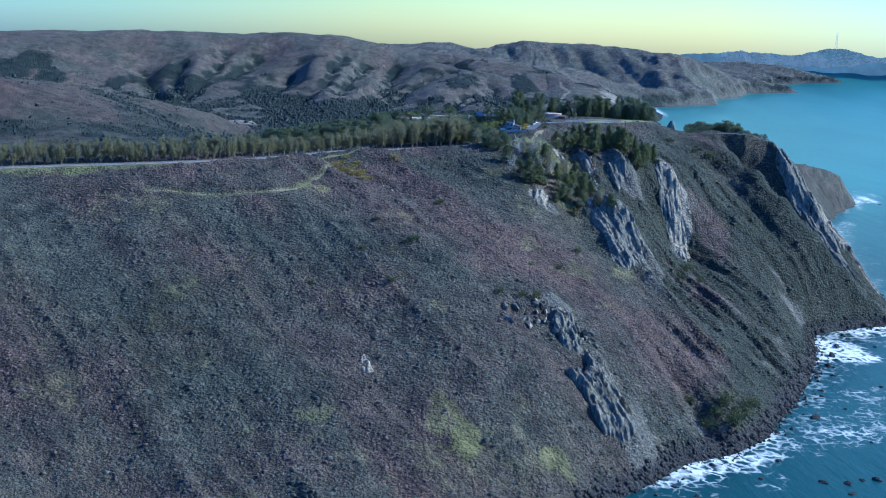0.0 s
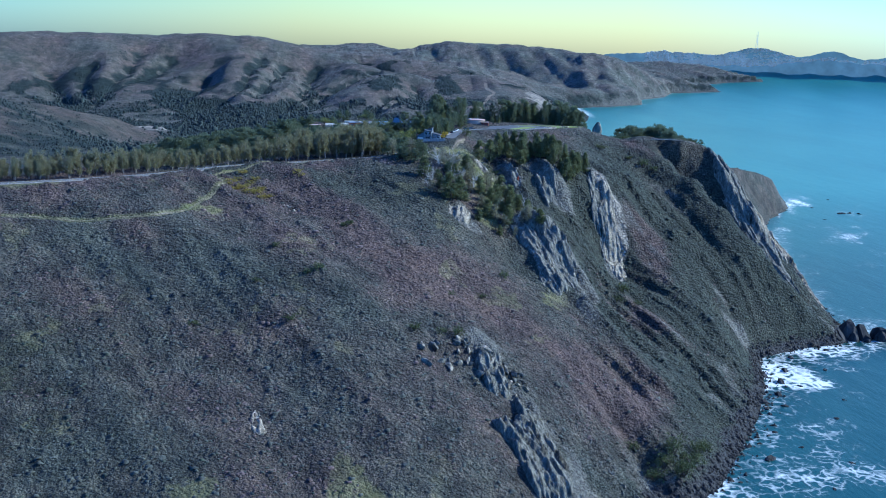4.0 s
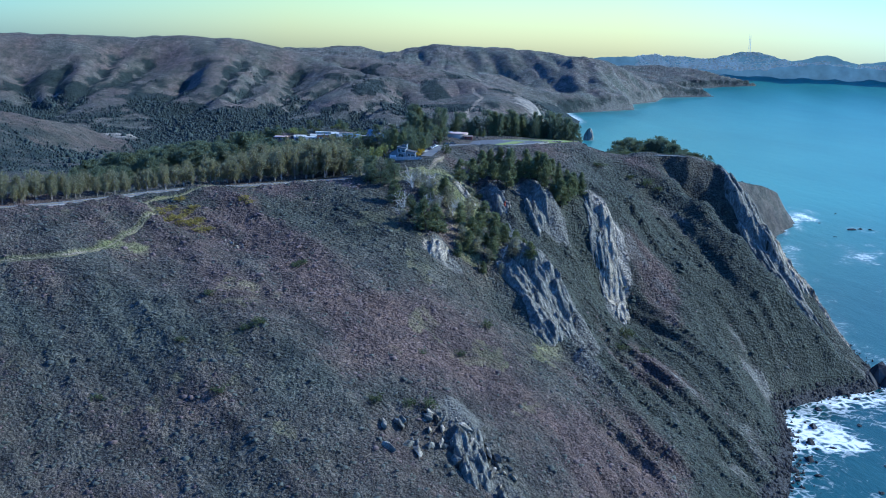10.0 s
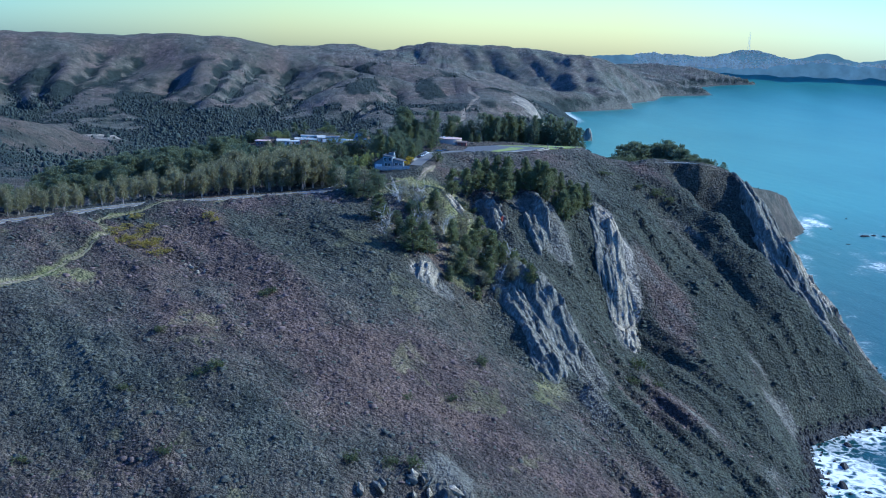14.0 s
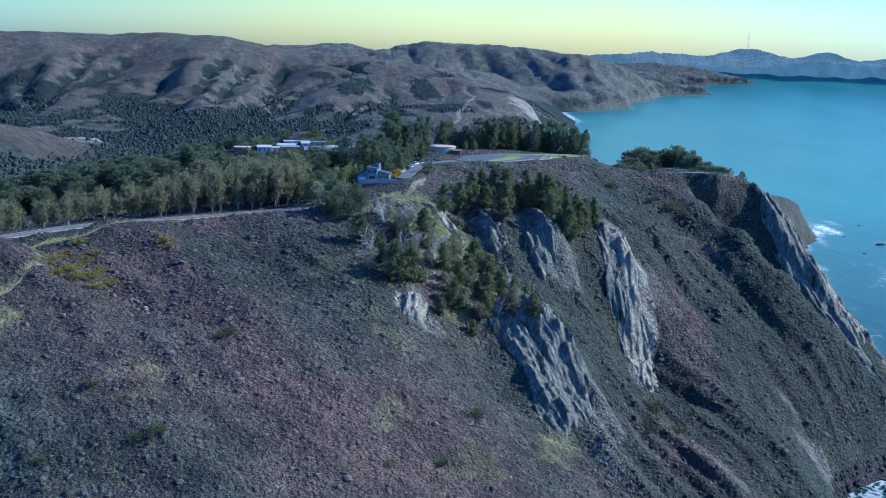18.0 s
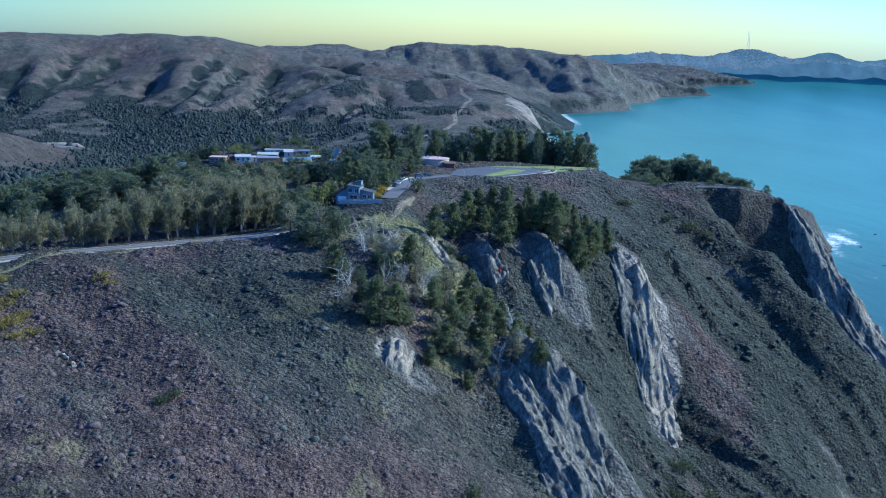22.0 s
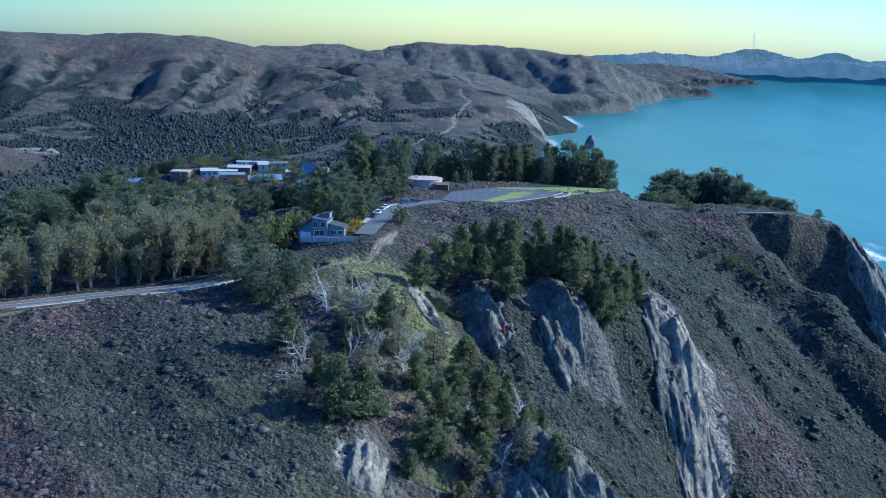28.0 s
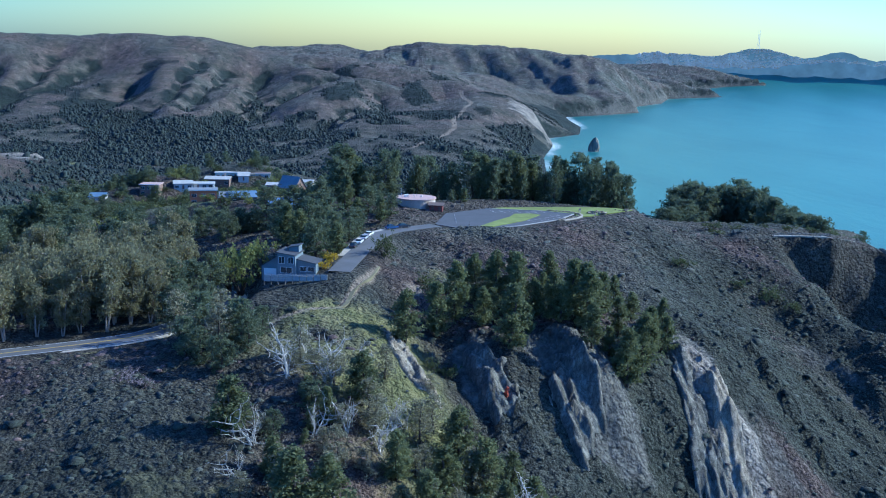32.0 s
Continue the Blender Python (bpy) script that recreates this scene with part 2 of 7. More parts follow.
# ---- relief: the lie of the land, as breaklines (metres, sea level 0) ----
EYE0 = (62.0, 300.0, 189.0)      # middle of the flight
NEAR_R, FAR_R = 2600.0, 4700.0   # beyond NEAR_R the distance is drawn in, to end inside the lens's far limit


def drawn(rho):
    """Drawn distance of a true one."""
    rho = np.asarray(rho, float)
    k = FAR_R - NEAR_R
    return np.where(rho > NEAR_R, NEAR_R + k * (1 - np.exp(-np.maximum(rho - NEAR_R, 0) / k)), rho)


def undrawn(r):
    r = np.asarray(r, float)
    k = FAR_R - NEAR_R
    return np.where(r > NEAR_R, NEAR_R - k * np.log(np.maximum(1 - (r - NEAR_R) / k, 1e-3)), r)


def place_far(x, y, z):
    """A true place, drawn in towards the eye."""
    dx, dy = x - EYE0[0], y - EYE0[1]
    rho = np.hypot(dx, dy)
    s = drawn(rho) / rho
    return EYE0[0] + s * dx, EYE0[1] + s * dy, EYE0[2] + s * (z - EYE0[2])


def hash2(ix, iy, seed):
    h = (ix.astype(np.int64) * 374761393 + iy.astype(np.int64) * 668265263 + seed * 1442695041) & 0xFFFFFFFF
    h = ((h ^ (h >> 13)) * 1274126177) & 0xFFFFFFFF
    return ((h ^ (h >> 16)) & 0xFFFFFF) / float(0xFFFFFF)


def vnoise(x, y, seed=0):
    """Value noise, -1 to 1."""
    x, y = np.asarray(x, float), np.asarray(y, float)
    ix, iy = np.floor(x), np.floor(y)
    fx, fy = x - ix, y - iy
    fx, fy = fx * fx * fx * (fx * (fx * 6 - 15) + 10), fy * fy * fy * (fy * (fy * 6 - 15) + 10)
    a, b = hash2(ix, iy, seed), hash2(ix + 1, iy, seed)
    c, d = hash2(ix, iy + 1, seed), hash2(ix + 1, iy + 1, seed)
    return 2 * (a + (b - a) * fx + (c - a) * fy + (a - b - c + d) * fx * fy) - 1


def fbm(x, y, size, octaves=4, seed=0, gain=0.5):
    out, amp, tot = 0, 1.0, 0
    for k in range(octaves):
        out = out + amp * vnoise(np.asarray(x) / size + 17.3 * k, np.asarray(y) / size - 9.1 * k, seed + k)
        tot += amp
        amp *= gain
        size *= 0.5
    return out / tot


def ridged(x, y, size, octaves=4, seed=0):
    out, amp, tot = 0, 1.0, 0
    for k in range(octaves):
        out = out + amp * (1 - np.abs(vnoise(np.asarray(x) / size + 7.7 * k, np.asarray(y) / size + 3.3 * k, seed + k)) * 2)
        tot += amp
        amp *= 0.5
        size *= 0.5
    return out / tot


def smooth(e0, e1, v):
    t = np.clip((np.asarray(v, float) - e0) / (e1 - e0), 0, 1)
    return t * t * (3 - 2 * t)


# near land: crests, spurs, gullies and shore
SHORE = [(-420, 180), (-120, 262), (-30, 312), (40, 362), (85, 400), (122, 437), (140, 457), (165, 470), (188, 492), (216, 540),
         (240, 582), (262, 630), (282, 690), (318, 712), (350, 722), (368, 738), (372, 790), (380, 860), (396, 940),
         (430, 1080), (500, 1240), (560, 1330), (585, 1405), (540, 1470), (420, 1480), (330, 1420), (290, 1300), (270, 1200), (230, 1350), (200, 1600),
         (230, 1740), (330, 1850), (400, 2050), (450, 2350), (515, 2600), (545, 2790)]
ROAD_LINE = [(-640, 500, 96), (-420, 548, 106), (-300, 575, 110), (-215, 600, 113), (-130, 620, 116), (-85, 654, 116),
             (-46, 692, 117), (0, 714, 118), (38, 726, 120), (52, 748, 121), (54, 772, 119), (40, 800, 116), (0, 830, 113), (-60, 860, 110)]
NEAR_LINES = [
    [(x, y, 0) for x, y in SHORE[:28]],
    ROAD_LINE[:9],
    [(-640, 560, 92), (-300, 650, 98), (-120, 700, 106), (-40, 760, 110), (0, 780, 112)],
    [(-640, 800, 62), (-300, 800, 76), (-150, 830, 90), (-60, 900, 108), (-20, 960, 110)],
]
NEAR_LINES += [
    # slope under the road
    [(-420, 430, 66), (-300, 455, 72), (-200, 480, 78), (-120, 498, 76), (-59, 495, 63), (32, 496, 62), (81, 516, 56)],
    [(-300, 520, 94), (-200, 545, 99), (-130, 560, 101), (-69, 580, 101), (-12, 623, 104), (30, 650, 108), (60, 690, 118)],
    [(9, 542, 84), (50, 560, 80), (103, 593, 71)],
    [(-300, 330, 22), (-120, 370, 26), (-20, 410, 32), (40, 425, 32), (75, 455, 37)],
    # pale outcrop, mound and the wooded spur
    [(86, 735, 127), (90, 705, 122), (88, 670, 107), (83, 642, 97)],
    [(70, 745, 127), (86, 732, 127.5), (98, 722, 124), (108, 706, 116)],
]
NEAR_LINES += [
    # gully below the mound
    [(112, 745, 119), (118, 700, 101), (120, 672, 92), (115, 625, 68), (118, 590, 62)],
    # dark spur with its scree
    [(122, 660, 95), (135, 648, 82), (150, 632, 60), (152, 600, 48), (158, 560, 36), (165, 520, 22)],
    # crag spur
    [(120, 726, 117), (143, 730, 114), (150, 712, 98), (160, 690, 72), (172, 652, 52), (185, 600, 30), (205, 565, 14)],
    # grove hollow and the pale cliff spur
    [(150, 775, 124), (172, 770, 112), (188, 753, 105), (193, 728, 92), (190, 702, 56), (196, 672, 46)],
    [(180, 790, 119), (212, 770, 102), (215, 730, 76), (222, 690, 52), (240, 640, 22)],
]
NEAR_LINES += [
    # slope below the lawn, to the shaded gully
    [(203, 843, 128), (212, 820, 115), (236, 800, 98), (255, 760, 78), (272, 715, 44), (285, 700, 14)],
    [(240, 842, 125), (256, 818, 112), (268, 790, 99), (280, 762, 82), (296, 742, 62), (318, 726, 30), (345, 728, 10)],
    [(254, 846, 117), (262, 841, 106), (270, 828, 86), (281, 808, 62), (293, 788, 42), (306, 766, 24)],
    # nose: its edge, its crest and its seaward side
    [(264, 841, 124.5), (276, 846, 120), (287, 846, 115), (298, 842, 105), (307, 826, 86), (310, 804, 64), (316, 788, 51), (328, 764, 30), (344, 744, 8)],
    [(284, 856, 119.5), (299, 856, 107), (311, 846, 94), (318, 832, 79), (325, 812, 61), (335, 796, 48), (340, 778, 33), (348, 752, 15), (356, 740, 3)],
    [(285, 866, 118), (303, 882, 106), (328, 878, 66), (354, 862, 18)],
    [(300, 950, 98), (336, 960, 56), (368, 960, 10)],
]
NEAR_LINES += [
    # plateau with the car park and lawn
    [(122, 821, 131.6), (132, 812, 131.4), (161, 838, 131.8), (188, 852, 131.8), (203, 846, 128.5)],
    [(114, 855, 131.5), (140, 868, 132), (165, 866, 132), (190, 862, 131.8)],
    [(100, 805, 131.5), (92, 778, 131), (86, 752, 130.4), (72, 750, 129.5), (80, 768, 130)],
    [(110, 790, 129), (120, 770, 123), (104, 758, 128)],
    [(236, 843, 124.5), (250, 846, 124.3), (264, 841, 124.3)],
]
NEAR_LINES += [
    # behind the plateau
    [(90, 880, 130), (140, 900, 128), (200, 900, 124), (235, 930, 112), (280, 900, 114)],
    [(214, 868, 124), (236, 870, 120.5), (258, 872, 119.5), (278, 874, 116)],
    [(150, 1000, 96), (220, 1050, 66), (255, 1150, 30)],
    [(300, 1000, 92), (355, 1080, 80), (372, 1180, 78), (400, 1260, 62), (470, 1310, 44), (530, 1360, 36), (552, 1388, 20)],
    # the land falls away west of the village
    [(-180, 1000, 82), (-110, 1010, 90), (-95, 1090, 86), (-60, 1190, 90)],
    [(-300, 1000, 76), (-260, 1080, 74), (-200, 1200, 68)],
    # village
    [(19, 968, 116), (65, 990, 118), (48, 1060, 115), (30, 1150, 115), (100, 1150, 100), (-48, 985, 107), (-30, 1040, 112), (0, 1060, 115)],
]
FAR_LINES = [
    [(x, y, 0) for x, y in SHORE[24:]] + [(640, 2900, 0), (700, 3150, 0), (743, 3560, 0), (900, 3700, 0), (1050, 3860, 0),
                                         (1150, 4250, 0), (1340, 4560, 0), (1500, 5000, 0), (1860, 5300, 0), (1700, 5700, 0), (2000, 6200, 0),
                                         (2500, 7000, 0), (2980, 7530, 0), (2700, 8000, 0), (1800, 9500, 0)],
    [(300, 1000, 92), (355, 1080, 80), (372, 1180, 78), (400, 1260, 62), (470, 1310, 44), (530, 1360, 36), (552, 1388, 20)],
    # valley floor and beach
    [(-1200, 2000, 30), (-700, 1950, 16), (-350, 2050, 9), (-150, 1950, 6), (60, 1800, 4), (190, 1730, 2)],
    [(-100, 1350, 60), (-200, 1500, 22), (0, 1550, 30), (100, 1500, 22)],
    # rocky knoll and the hill behind it
    [(-318, 1860, 38), (-340, 1740, 66), (-385, 1600, 95), (-440, 1450, 116), (-520, 1280, 138), (-760, 1100, 150)],
    [(-250, 1650, 12), (-260, 1350, 60), (-330, 1100, 84)],
]
FAR_LINES += [
    # coastal ridge
    [(-1900, 2300, 170), (-1300, 2700, 178), (-900, 2900, 198), (-620, 3020, 196), (-450, 3080, 208), (-290, 3100, 208),
     (-200, 3120, 194), (-60, 3180, 172), (120, 3150, 160), (300, 3120, 142)],
    [(300, 3120, 142), (380, 2950, 118), (430, 2820, 100), (468, 2760, 88)],
    [(-2200, 3000, 110), (-1300, 3400, 110), (-700, 3650, 120), (-200, 3750, 120), (60, 3800, 110)],
    [(-600, 5200, 90), (100, 5300, 100), (600, 5300, 100), (1000, 5200, 90)],
]
FAR_LINES += [
    # spurs and gullies running down to the valley
    [(-620, 3020, 192), (-600, 2650, 110), (-520, 2350, 34)],
    [(-750, 2950, 160), (-720, 2600, 66), (-640, 2350, 22)],
    [(-290, 3100, 204), (-260, 2750, 136), (-230, 2450, 62), (-160, 2250, 18)],
    [(-450, 3080, 170), (-420, 2700, 80), (-380, 2350, 18)],
    [(-60, 3180, 170), (40, 2800, 122), (120, 2500, 92), (150, 2250, 48)],
    [(-120, 3000, 120), (-80, 2650, 70), (0, 2300, 20)],
    [(468, 2760, 88), (380, 2560, 80), (290, 2360, 66), (230, 2150, 36), (190, 1950, 12)],
    [(300, 2800, 80), (240, 2550, 60), (160, 2300, 34)],
    [(505, 2800, 84), (492, 2710, 82), (455, 2600, 76)],
    [(-1300, 2700, 178), (-1150, 2300, 90), (-1000, 2100, 40)],
]
FAR_LINES += [
    # the high ridge behind
    [(20, 4600, 160), (130, 4560, 162), (270, 4560, 190), (420, 4560, 228), (520, 4540, 200), (590, 4520, 214), (740, 4500, 208),
     (820, 4480, 190), (960, 4450, 180), (1080, 4350, 152), (1200, 4500, 104), (1320, 4540, 46)],
    [(150, 3700, 120), (400, 3800, 130), (640, 3800, 112), (720, 3650, 60)],
    [(820, 4480, 186), (840, 4100, 130), (900, 3850, 74), (920, 3740, 26)],
    [(960, 4450, 170), (1000, 4150, 118), (1040, 3930, 60)],
    [(620, 4300, 110), (760, 4000, 70), (800, 3720, 20)],
    [(1200, 4500, 100), (1300, 4800, 84), (1480, 4900, 50), (1600, 5300, 40), (1820, 5350, 24)],
    [(1300, 5600, 120), (1500, 6200, 84), (1900, 6900, 96), (2250, 7300, 120), (2500, 7500, 112), (2700, 7600, 60), (2900, 7560, 24)],
    [(-1500, 6000, 160), (-800, 6500, 170), (-100, 7200, 196), (-60, 7300, 216), (120, 7300, 206), (300, 7300, 150)],
    [(-2500, 7700, 60), (-600, 7900, 60), (300, 8000, 60), (1200, 7500, 60)],
]


def dense(lines, step):
    pts = []
    for line in lines:
        line = [np.array(p, float) for p in line]
        for a, b in zip(line, line[1:]):
            n = max(1, int(np.hypot(*(b - a)[:2]) / step))
            pts += [a + (b - a) * k / n for k in range(n)]
        pts.append(line[-1])
    pts = np.array(pts)
    _, keep = np.unique(np.round(pts[:, :2] / (step * 0.4)), axis=0, return_index=True)
    return pts[np.sort(keep)]


class Surface:
    """A surface drawn smoothly over breaklines."""

    def __init__(self, lines, step, unit, power, soft):
        self.p, self.power, self.unit = dense(lines, step), power, unit
        n = len(self.p)
        k = self.kernel(self.p[:, 0], self.p[:, 1])
        k[np.arange(n), np.arange(n)] += soft * (-1 if power < 2 else 1)
        lin = np.column_stack([np.ones(n), self.p[:, :2] / unit])
        a = np.block([[k, lin], [lin.T, np.zeros((3, 3))]])
        self.w = np.linalg.solve(a, np.concatenate([self.p[:, 2], np.zeros(3)]))

    def kernel(self, x, y):
        d2 = ((x[:, None] - self.p[None, :, 0]) ** 2 + (y[:, None] - self.p[None, :, 1]) ** 2) / self.unit ** 2
        return np.power(d2 + 1e-6, self.power / 2)

    def __call__(self, x, y):
        x, y = np.asarray(x, float).ravel(), np.asarray(y, float).ravel()
        out = np.empty(len(x))
        for s in range(0, len(x), 20000):
            e = slice(s, s + 20000)
            out[e] = self.kernel(x[e], y[e]) @ self.w[:-3] + self.w[-3] + (self.w[-2] * x[e] + self.w[-1] * y[e]) / self.unit
        return out


def shore_side(x, y):
    """Metres to the shore line, negative out at sea."""
    x, y = np.asarray(x, float).ravel(), np.asarray(y, float).ravel()
    line = np.array([(-900, 60)] + SHORE + [(640, 2900), (700, 3150), (743, 3560), (900, 3700), (1050, 3860), (1150, 4250), (1340, 4560), (1500, 5000),
                                            (1860, 5300), (1700, 5700), (2000, 6200), (2500, 7000), (2980, 7530), (2700, 8000), (1800, 9500)], float)
    best = np.full(len(x), 1e9)
    ins = np.zeros(len(x), bool)
    ring = np.vstack([line, [(-9000, 9500), (-9000, 60)]])
    for a, b in zip(ring, np.roll(ring, -1, 0)):
        cross = (a[1] > y) != (b[1] > y)
        if a[1] != b[1]:
            ins ^= cross & (x < (b[0] - a[0]) * (y - a[1]) / (b[1] - a[1]) + a[0])
    for a, b in zip(line, line[1:]):
        d = b - a
        t = np.clip(((x - a[0]) * d[0] + (y - a[1]) * d[1]) / (d @ d), 0, 1)
        best = np.minimum(best, np.hypot(x - a[0] - t * d[0], y - a[1] - t * d[1]))
    return np.where(ins, best, -best)


near_land = Surface(NEAR_LINES, 16, 100.0, 1.5, 0.004)
far_land = Surface(FAR_LINES, 110, 1000.0, 1.5, 0.01)


def along(x, y, line, width):
    """1 on a line of (x, y), falling to 0 at width."""
    best = np.full(np.shape(x), 1e9)
    for (ax, ay), (bx, by) in zip(line, line[1:]):
        dx, dy = bx - ax, by - ay
        t = np.clip(((x - ax) * dx + (y - ay) * dy) / (dx * dx + dy * dy), 0, 1)
        best = np.minimum(best, np.hypot(x - ax - t * dx, y - ay - t * dy))
    return 1 - smooth(0, width, best)


def blob(x, y, cx, cy, r, ry=None, turn=0):
    ry = ry or r
    c, s = math.cos(math.radians(turn)), math.sin(math.radians(turn))
    u, v = (x - cx) * c + (y - cy) * s, -(x - cx) * s + (y - cy) * c
    return np.exp(-(u / r) ** 2 - (v / ry) ** 2)


def base_height(x, y):
    x, y = np.asarray(x, float).ravel(), np.asarray(y, float).ravel()
    h = np.empty(len(x))
    mix = smooth(1150, 1420, y + 0.25 * np.abs(x))
    mix = np.maximum(mix, smooth(-640, -760, x))
    a = mix < 1
    b = mix > 0
    ha, hb = np.zeros(len(x)), np.zeros(len(x))
    if a.any():
        ha[a] = near_land(x[a], y[a])
    if b.any():
        hb[b] = far_land(x[b], y[b])
    h = ha * (1 - mix) + hb * mix
    d = shore_side(x, y)
    # the sea bed falls away, land never dips under the sea
    land = np.maximum(h, np.minimum(d * 0.25, 1.2) + 0.02 * d.clip(0, 60))
    land = np.minimum(land, 2.5 + 1.7 * d.clip(0))
    return np.where(d > 0, land, np.maximum(d * 0.3, -14)), d

# ---- land and sea ----
def spacing(lo, hi, a, b, fine, grow, cap):
    """Coordinates from lo to hi, fine between a and b, wider outside."""
    mid = list(np.arange(a, b, fine))
    out, s, v = [], fine, b
    while v < hi:
        out.append(v)
        s = min(s * grow, cap)
        v += s
    left, s, v = [], fine, a
    while v > lo:
        s = min(s * grow, cap)
        v -= s
        left.append(v)
    return np.array(left[::-1] + mid + out)


def grid_mesh(name, xs, ys, zs, keep=None):
    nx, ny = len(xs), len(ys)
    gx, gy = np.meshgrid(xs, ys)
    co = np.column_stack([gx.ravel(), gy.ravel(), zs.ravel()])
    i = (np.arange(ny - 1)[:, None] * nx + np.arange(nx - 1)[None, :]).ravel()
    quads = np.column_stack([i, i + 1, i + nx + 1, i + nx])
    if keep is not None:
        quads = quads[keep[quads].any(axis=1)]
    me = bpy.data.meshes.new(name)
    me.vertices.add(len(co))
    me.vertices.foreach_set("co", co.astype(np.float32).ravel())
    me.loops.add(quads.size)
    me.loops.foreach_set("vertex_index", quads.astype(np.int32).ravel())
    me.polygons.add(len(quads))
    me.polygons.foreach_set("loop_start", np.arange(0, quads.size, 4, dtype=np.int32))
    me.polygons.foreach_set("use_smooth", np.ones(len(quads), bool))
    me.update(calc_edges=True)
    me.validate()
    return me


def set_attribute(me, name, values):
    a = me.attributes.new(name, "FLOAT", "POINT")
    a.data.foreach_set("value", np.asarray(values, np.float32))


TRAIL = [(-140, 572), (-105, 575), (-69, 582), (-58, 596), (-44, 640), (-52, 652), (-40, 668), (-18, 690), (8, 703), (30, 712)]
TRACK = [(62, 722), (74, 729), (86, 735), (90, 744), (94, 752), (97, 765)]
HILL_TRAIL = [(200, 2150), (240, 2241), (255, 2273), (285, 2331), (297, 2463), (325, 2550), (351, 2635), (345, 2720), (351, 2829)]


# steep bush-filled gullies on the far hillside
GULLIES = [[(47, 2917), (-62, 2733), (-135, 2456), (-195, 2321)], [(-249, 2998), (-249, 2664), (-301, 2516), (-335, 2430)], [(-177, 2992), (-202, 2742), (-225, 2588)],
           [(-486, 2968), (-524, 2757), (-570, 2597), (-591, 2452)], [(-571, 2975), (-567, 2828), (-561, 2662)], [(-672, 2832), (-635, 2661), (-587, 2548)]]
GULLIES += [[(-365, 2861), (-374, 2743), (-385, 2655)], [(102, 2579), (57, 2452), (40, 2354)], [(-745, 2779), (-687, 2645), (-641, 2526)], [(36, 3079), (109, 2965), (196, 2937)],
            [(162, 2800), (141, 2602), (87, 2458)], [(-98, 3027), (-110, 2858), (-120, 2694)], [(-86, 2792), (-130, 2651), (-165, 2478)]]
# ravines of the higher range behind, cut down to its sea cliffs
RAVINES = [[(324, 4501), (291, 4312), (350, 4000)], [(600, 4495), (630, 4250), (646, 3769)], [(746, 4463), (779, 4183), (793, 3800)], [(948, 4300), (907, 3972), (890, 3800)],
           [(1113, 4376), (1149, 4200), (1085, 3914)], [(500, 4500), (520, 4250), (480, 3950)], [(860, 4440), (850, 4200)], [(1020, 4330), (1010, 4100), (1000, 3880)]]


def gully_depth(x, y):
    """1 at the bottom of a gully, 0 on the spurs between, and the narrow bed."""
    wx, wy = x + 22 * fbm(x, y, 140, 3, 58), y + 22 * fbm(x, y, 140, 3, 59)
    best = np.full(np.shape(x), 1e9)
    for line in GULLIES + RAVINES:
        for (ax, ay), (bx, by) in zip(line, line[1:]):
            dx, dy = bx - ax, by - ay
            t = np.clip(((wx - ax) * dx + (wy - ay) * dy) / (dx * dx + dy * dy), 0, 1)
            best = np.minimum(best, np.hypot(wx - ax - t * dx, wy - ay - t * dy))
    return np.exp(-best / 52.0), np.exp(-(best / 22.0) ** 2)


def rock_mask(x, y):
    """Bare rock: crags, the pale cliff, the scree and the nose."""
    r = 1.0 * blob(x, y, 83, 641, 6, 9) + 0.9 * blob(x, y, 92, 636, 7, 4)
    r = r + 1.2 * along(x, y, [(124, 662), (138, 648), (152, 632)], 15) + 0.9 * along(x, y, [(150, 628), (151, 600)], 9)
    r = r + 1.2 * along(x, y, [(119, 728), (121, 715)], 8) + 1.2 * along(x, y, [(143, 731), (154, 714)], 13)
    r = r + 1.1 * along(x, y, [(182, 748), (189, 726), (190, 708), (184, 685)], 9)
    r = r + 1.0 * blob(x, y, 83, 516, 9, 10) + 0.62 * along(x, y, [(92, 500), (112, 470), (118, 440)], 12)
    r = r + 0.6 * along(x, y, [(98, 722), (106, 706)], 5) + 0.55 * blob(x, y, -11, 620, 5)
    r = r + 0.8 * along(x, y, [(300, 857), (345, 835), (372, 800), (388, 765)], 22)
    return r


# steep left-hand faces along the crags: from, to, height, width of the back
SCARPS = [(119, 669, 133, 650, 6.5, 9), (126, 667, 140, 640, 4.5, 7), (133, 662, 147, 632, 6, 8), (140, 651, 153, 629, 4, 9),
          (139, 737, 150, 713, 6.5, 8), (146, 737, 156, 714, 3, 8), (116, 737, 124, 706, 5, 5), (122, 733, 130, 704, 4, 6), (181, 746, 186, 706, 3, 9),
          (286, 848, 318, 806, 7, 12), (300, 850, 336, 806, 5, 9), (318, 846, 352, 804, 5, 9), (336, 830, 366, 786, 5, 9), (79, 648, 92, 634, 4, 10), (70, 516, 84, 504, 4, 8), (203, 770, 222, 735, 3, 18)]


def scarp(x, y, ax, ay, bx, by, up, fade):
    dx, dy = bx - ax, by - ay
    n = math.hypot(dx, dy)
    t = ((x - ax) * dx + (y - ay) * dy) / (n * n)
    s = -((x - ax) * -dy + (y - ay) * dx) / n * -1.0
    s = s + 2.2 * vnoise(t * n / 5.0, s / 9.0, 91) + 1.2 * vnoise(t * n / 2.2, s / 4.0, 92)
    end = smooth(-0.25, 0.1, t) * (1 - smooth(0.85, 1.2, t))
    return up * end * smooth(-1.0, 1.0, s) * np.exp(-np.maximum(s, 0) / fade) * (0.8 + 0.4 * vnoise(t * n / 7.0, s / 5.0, 93))


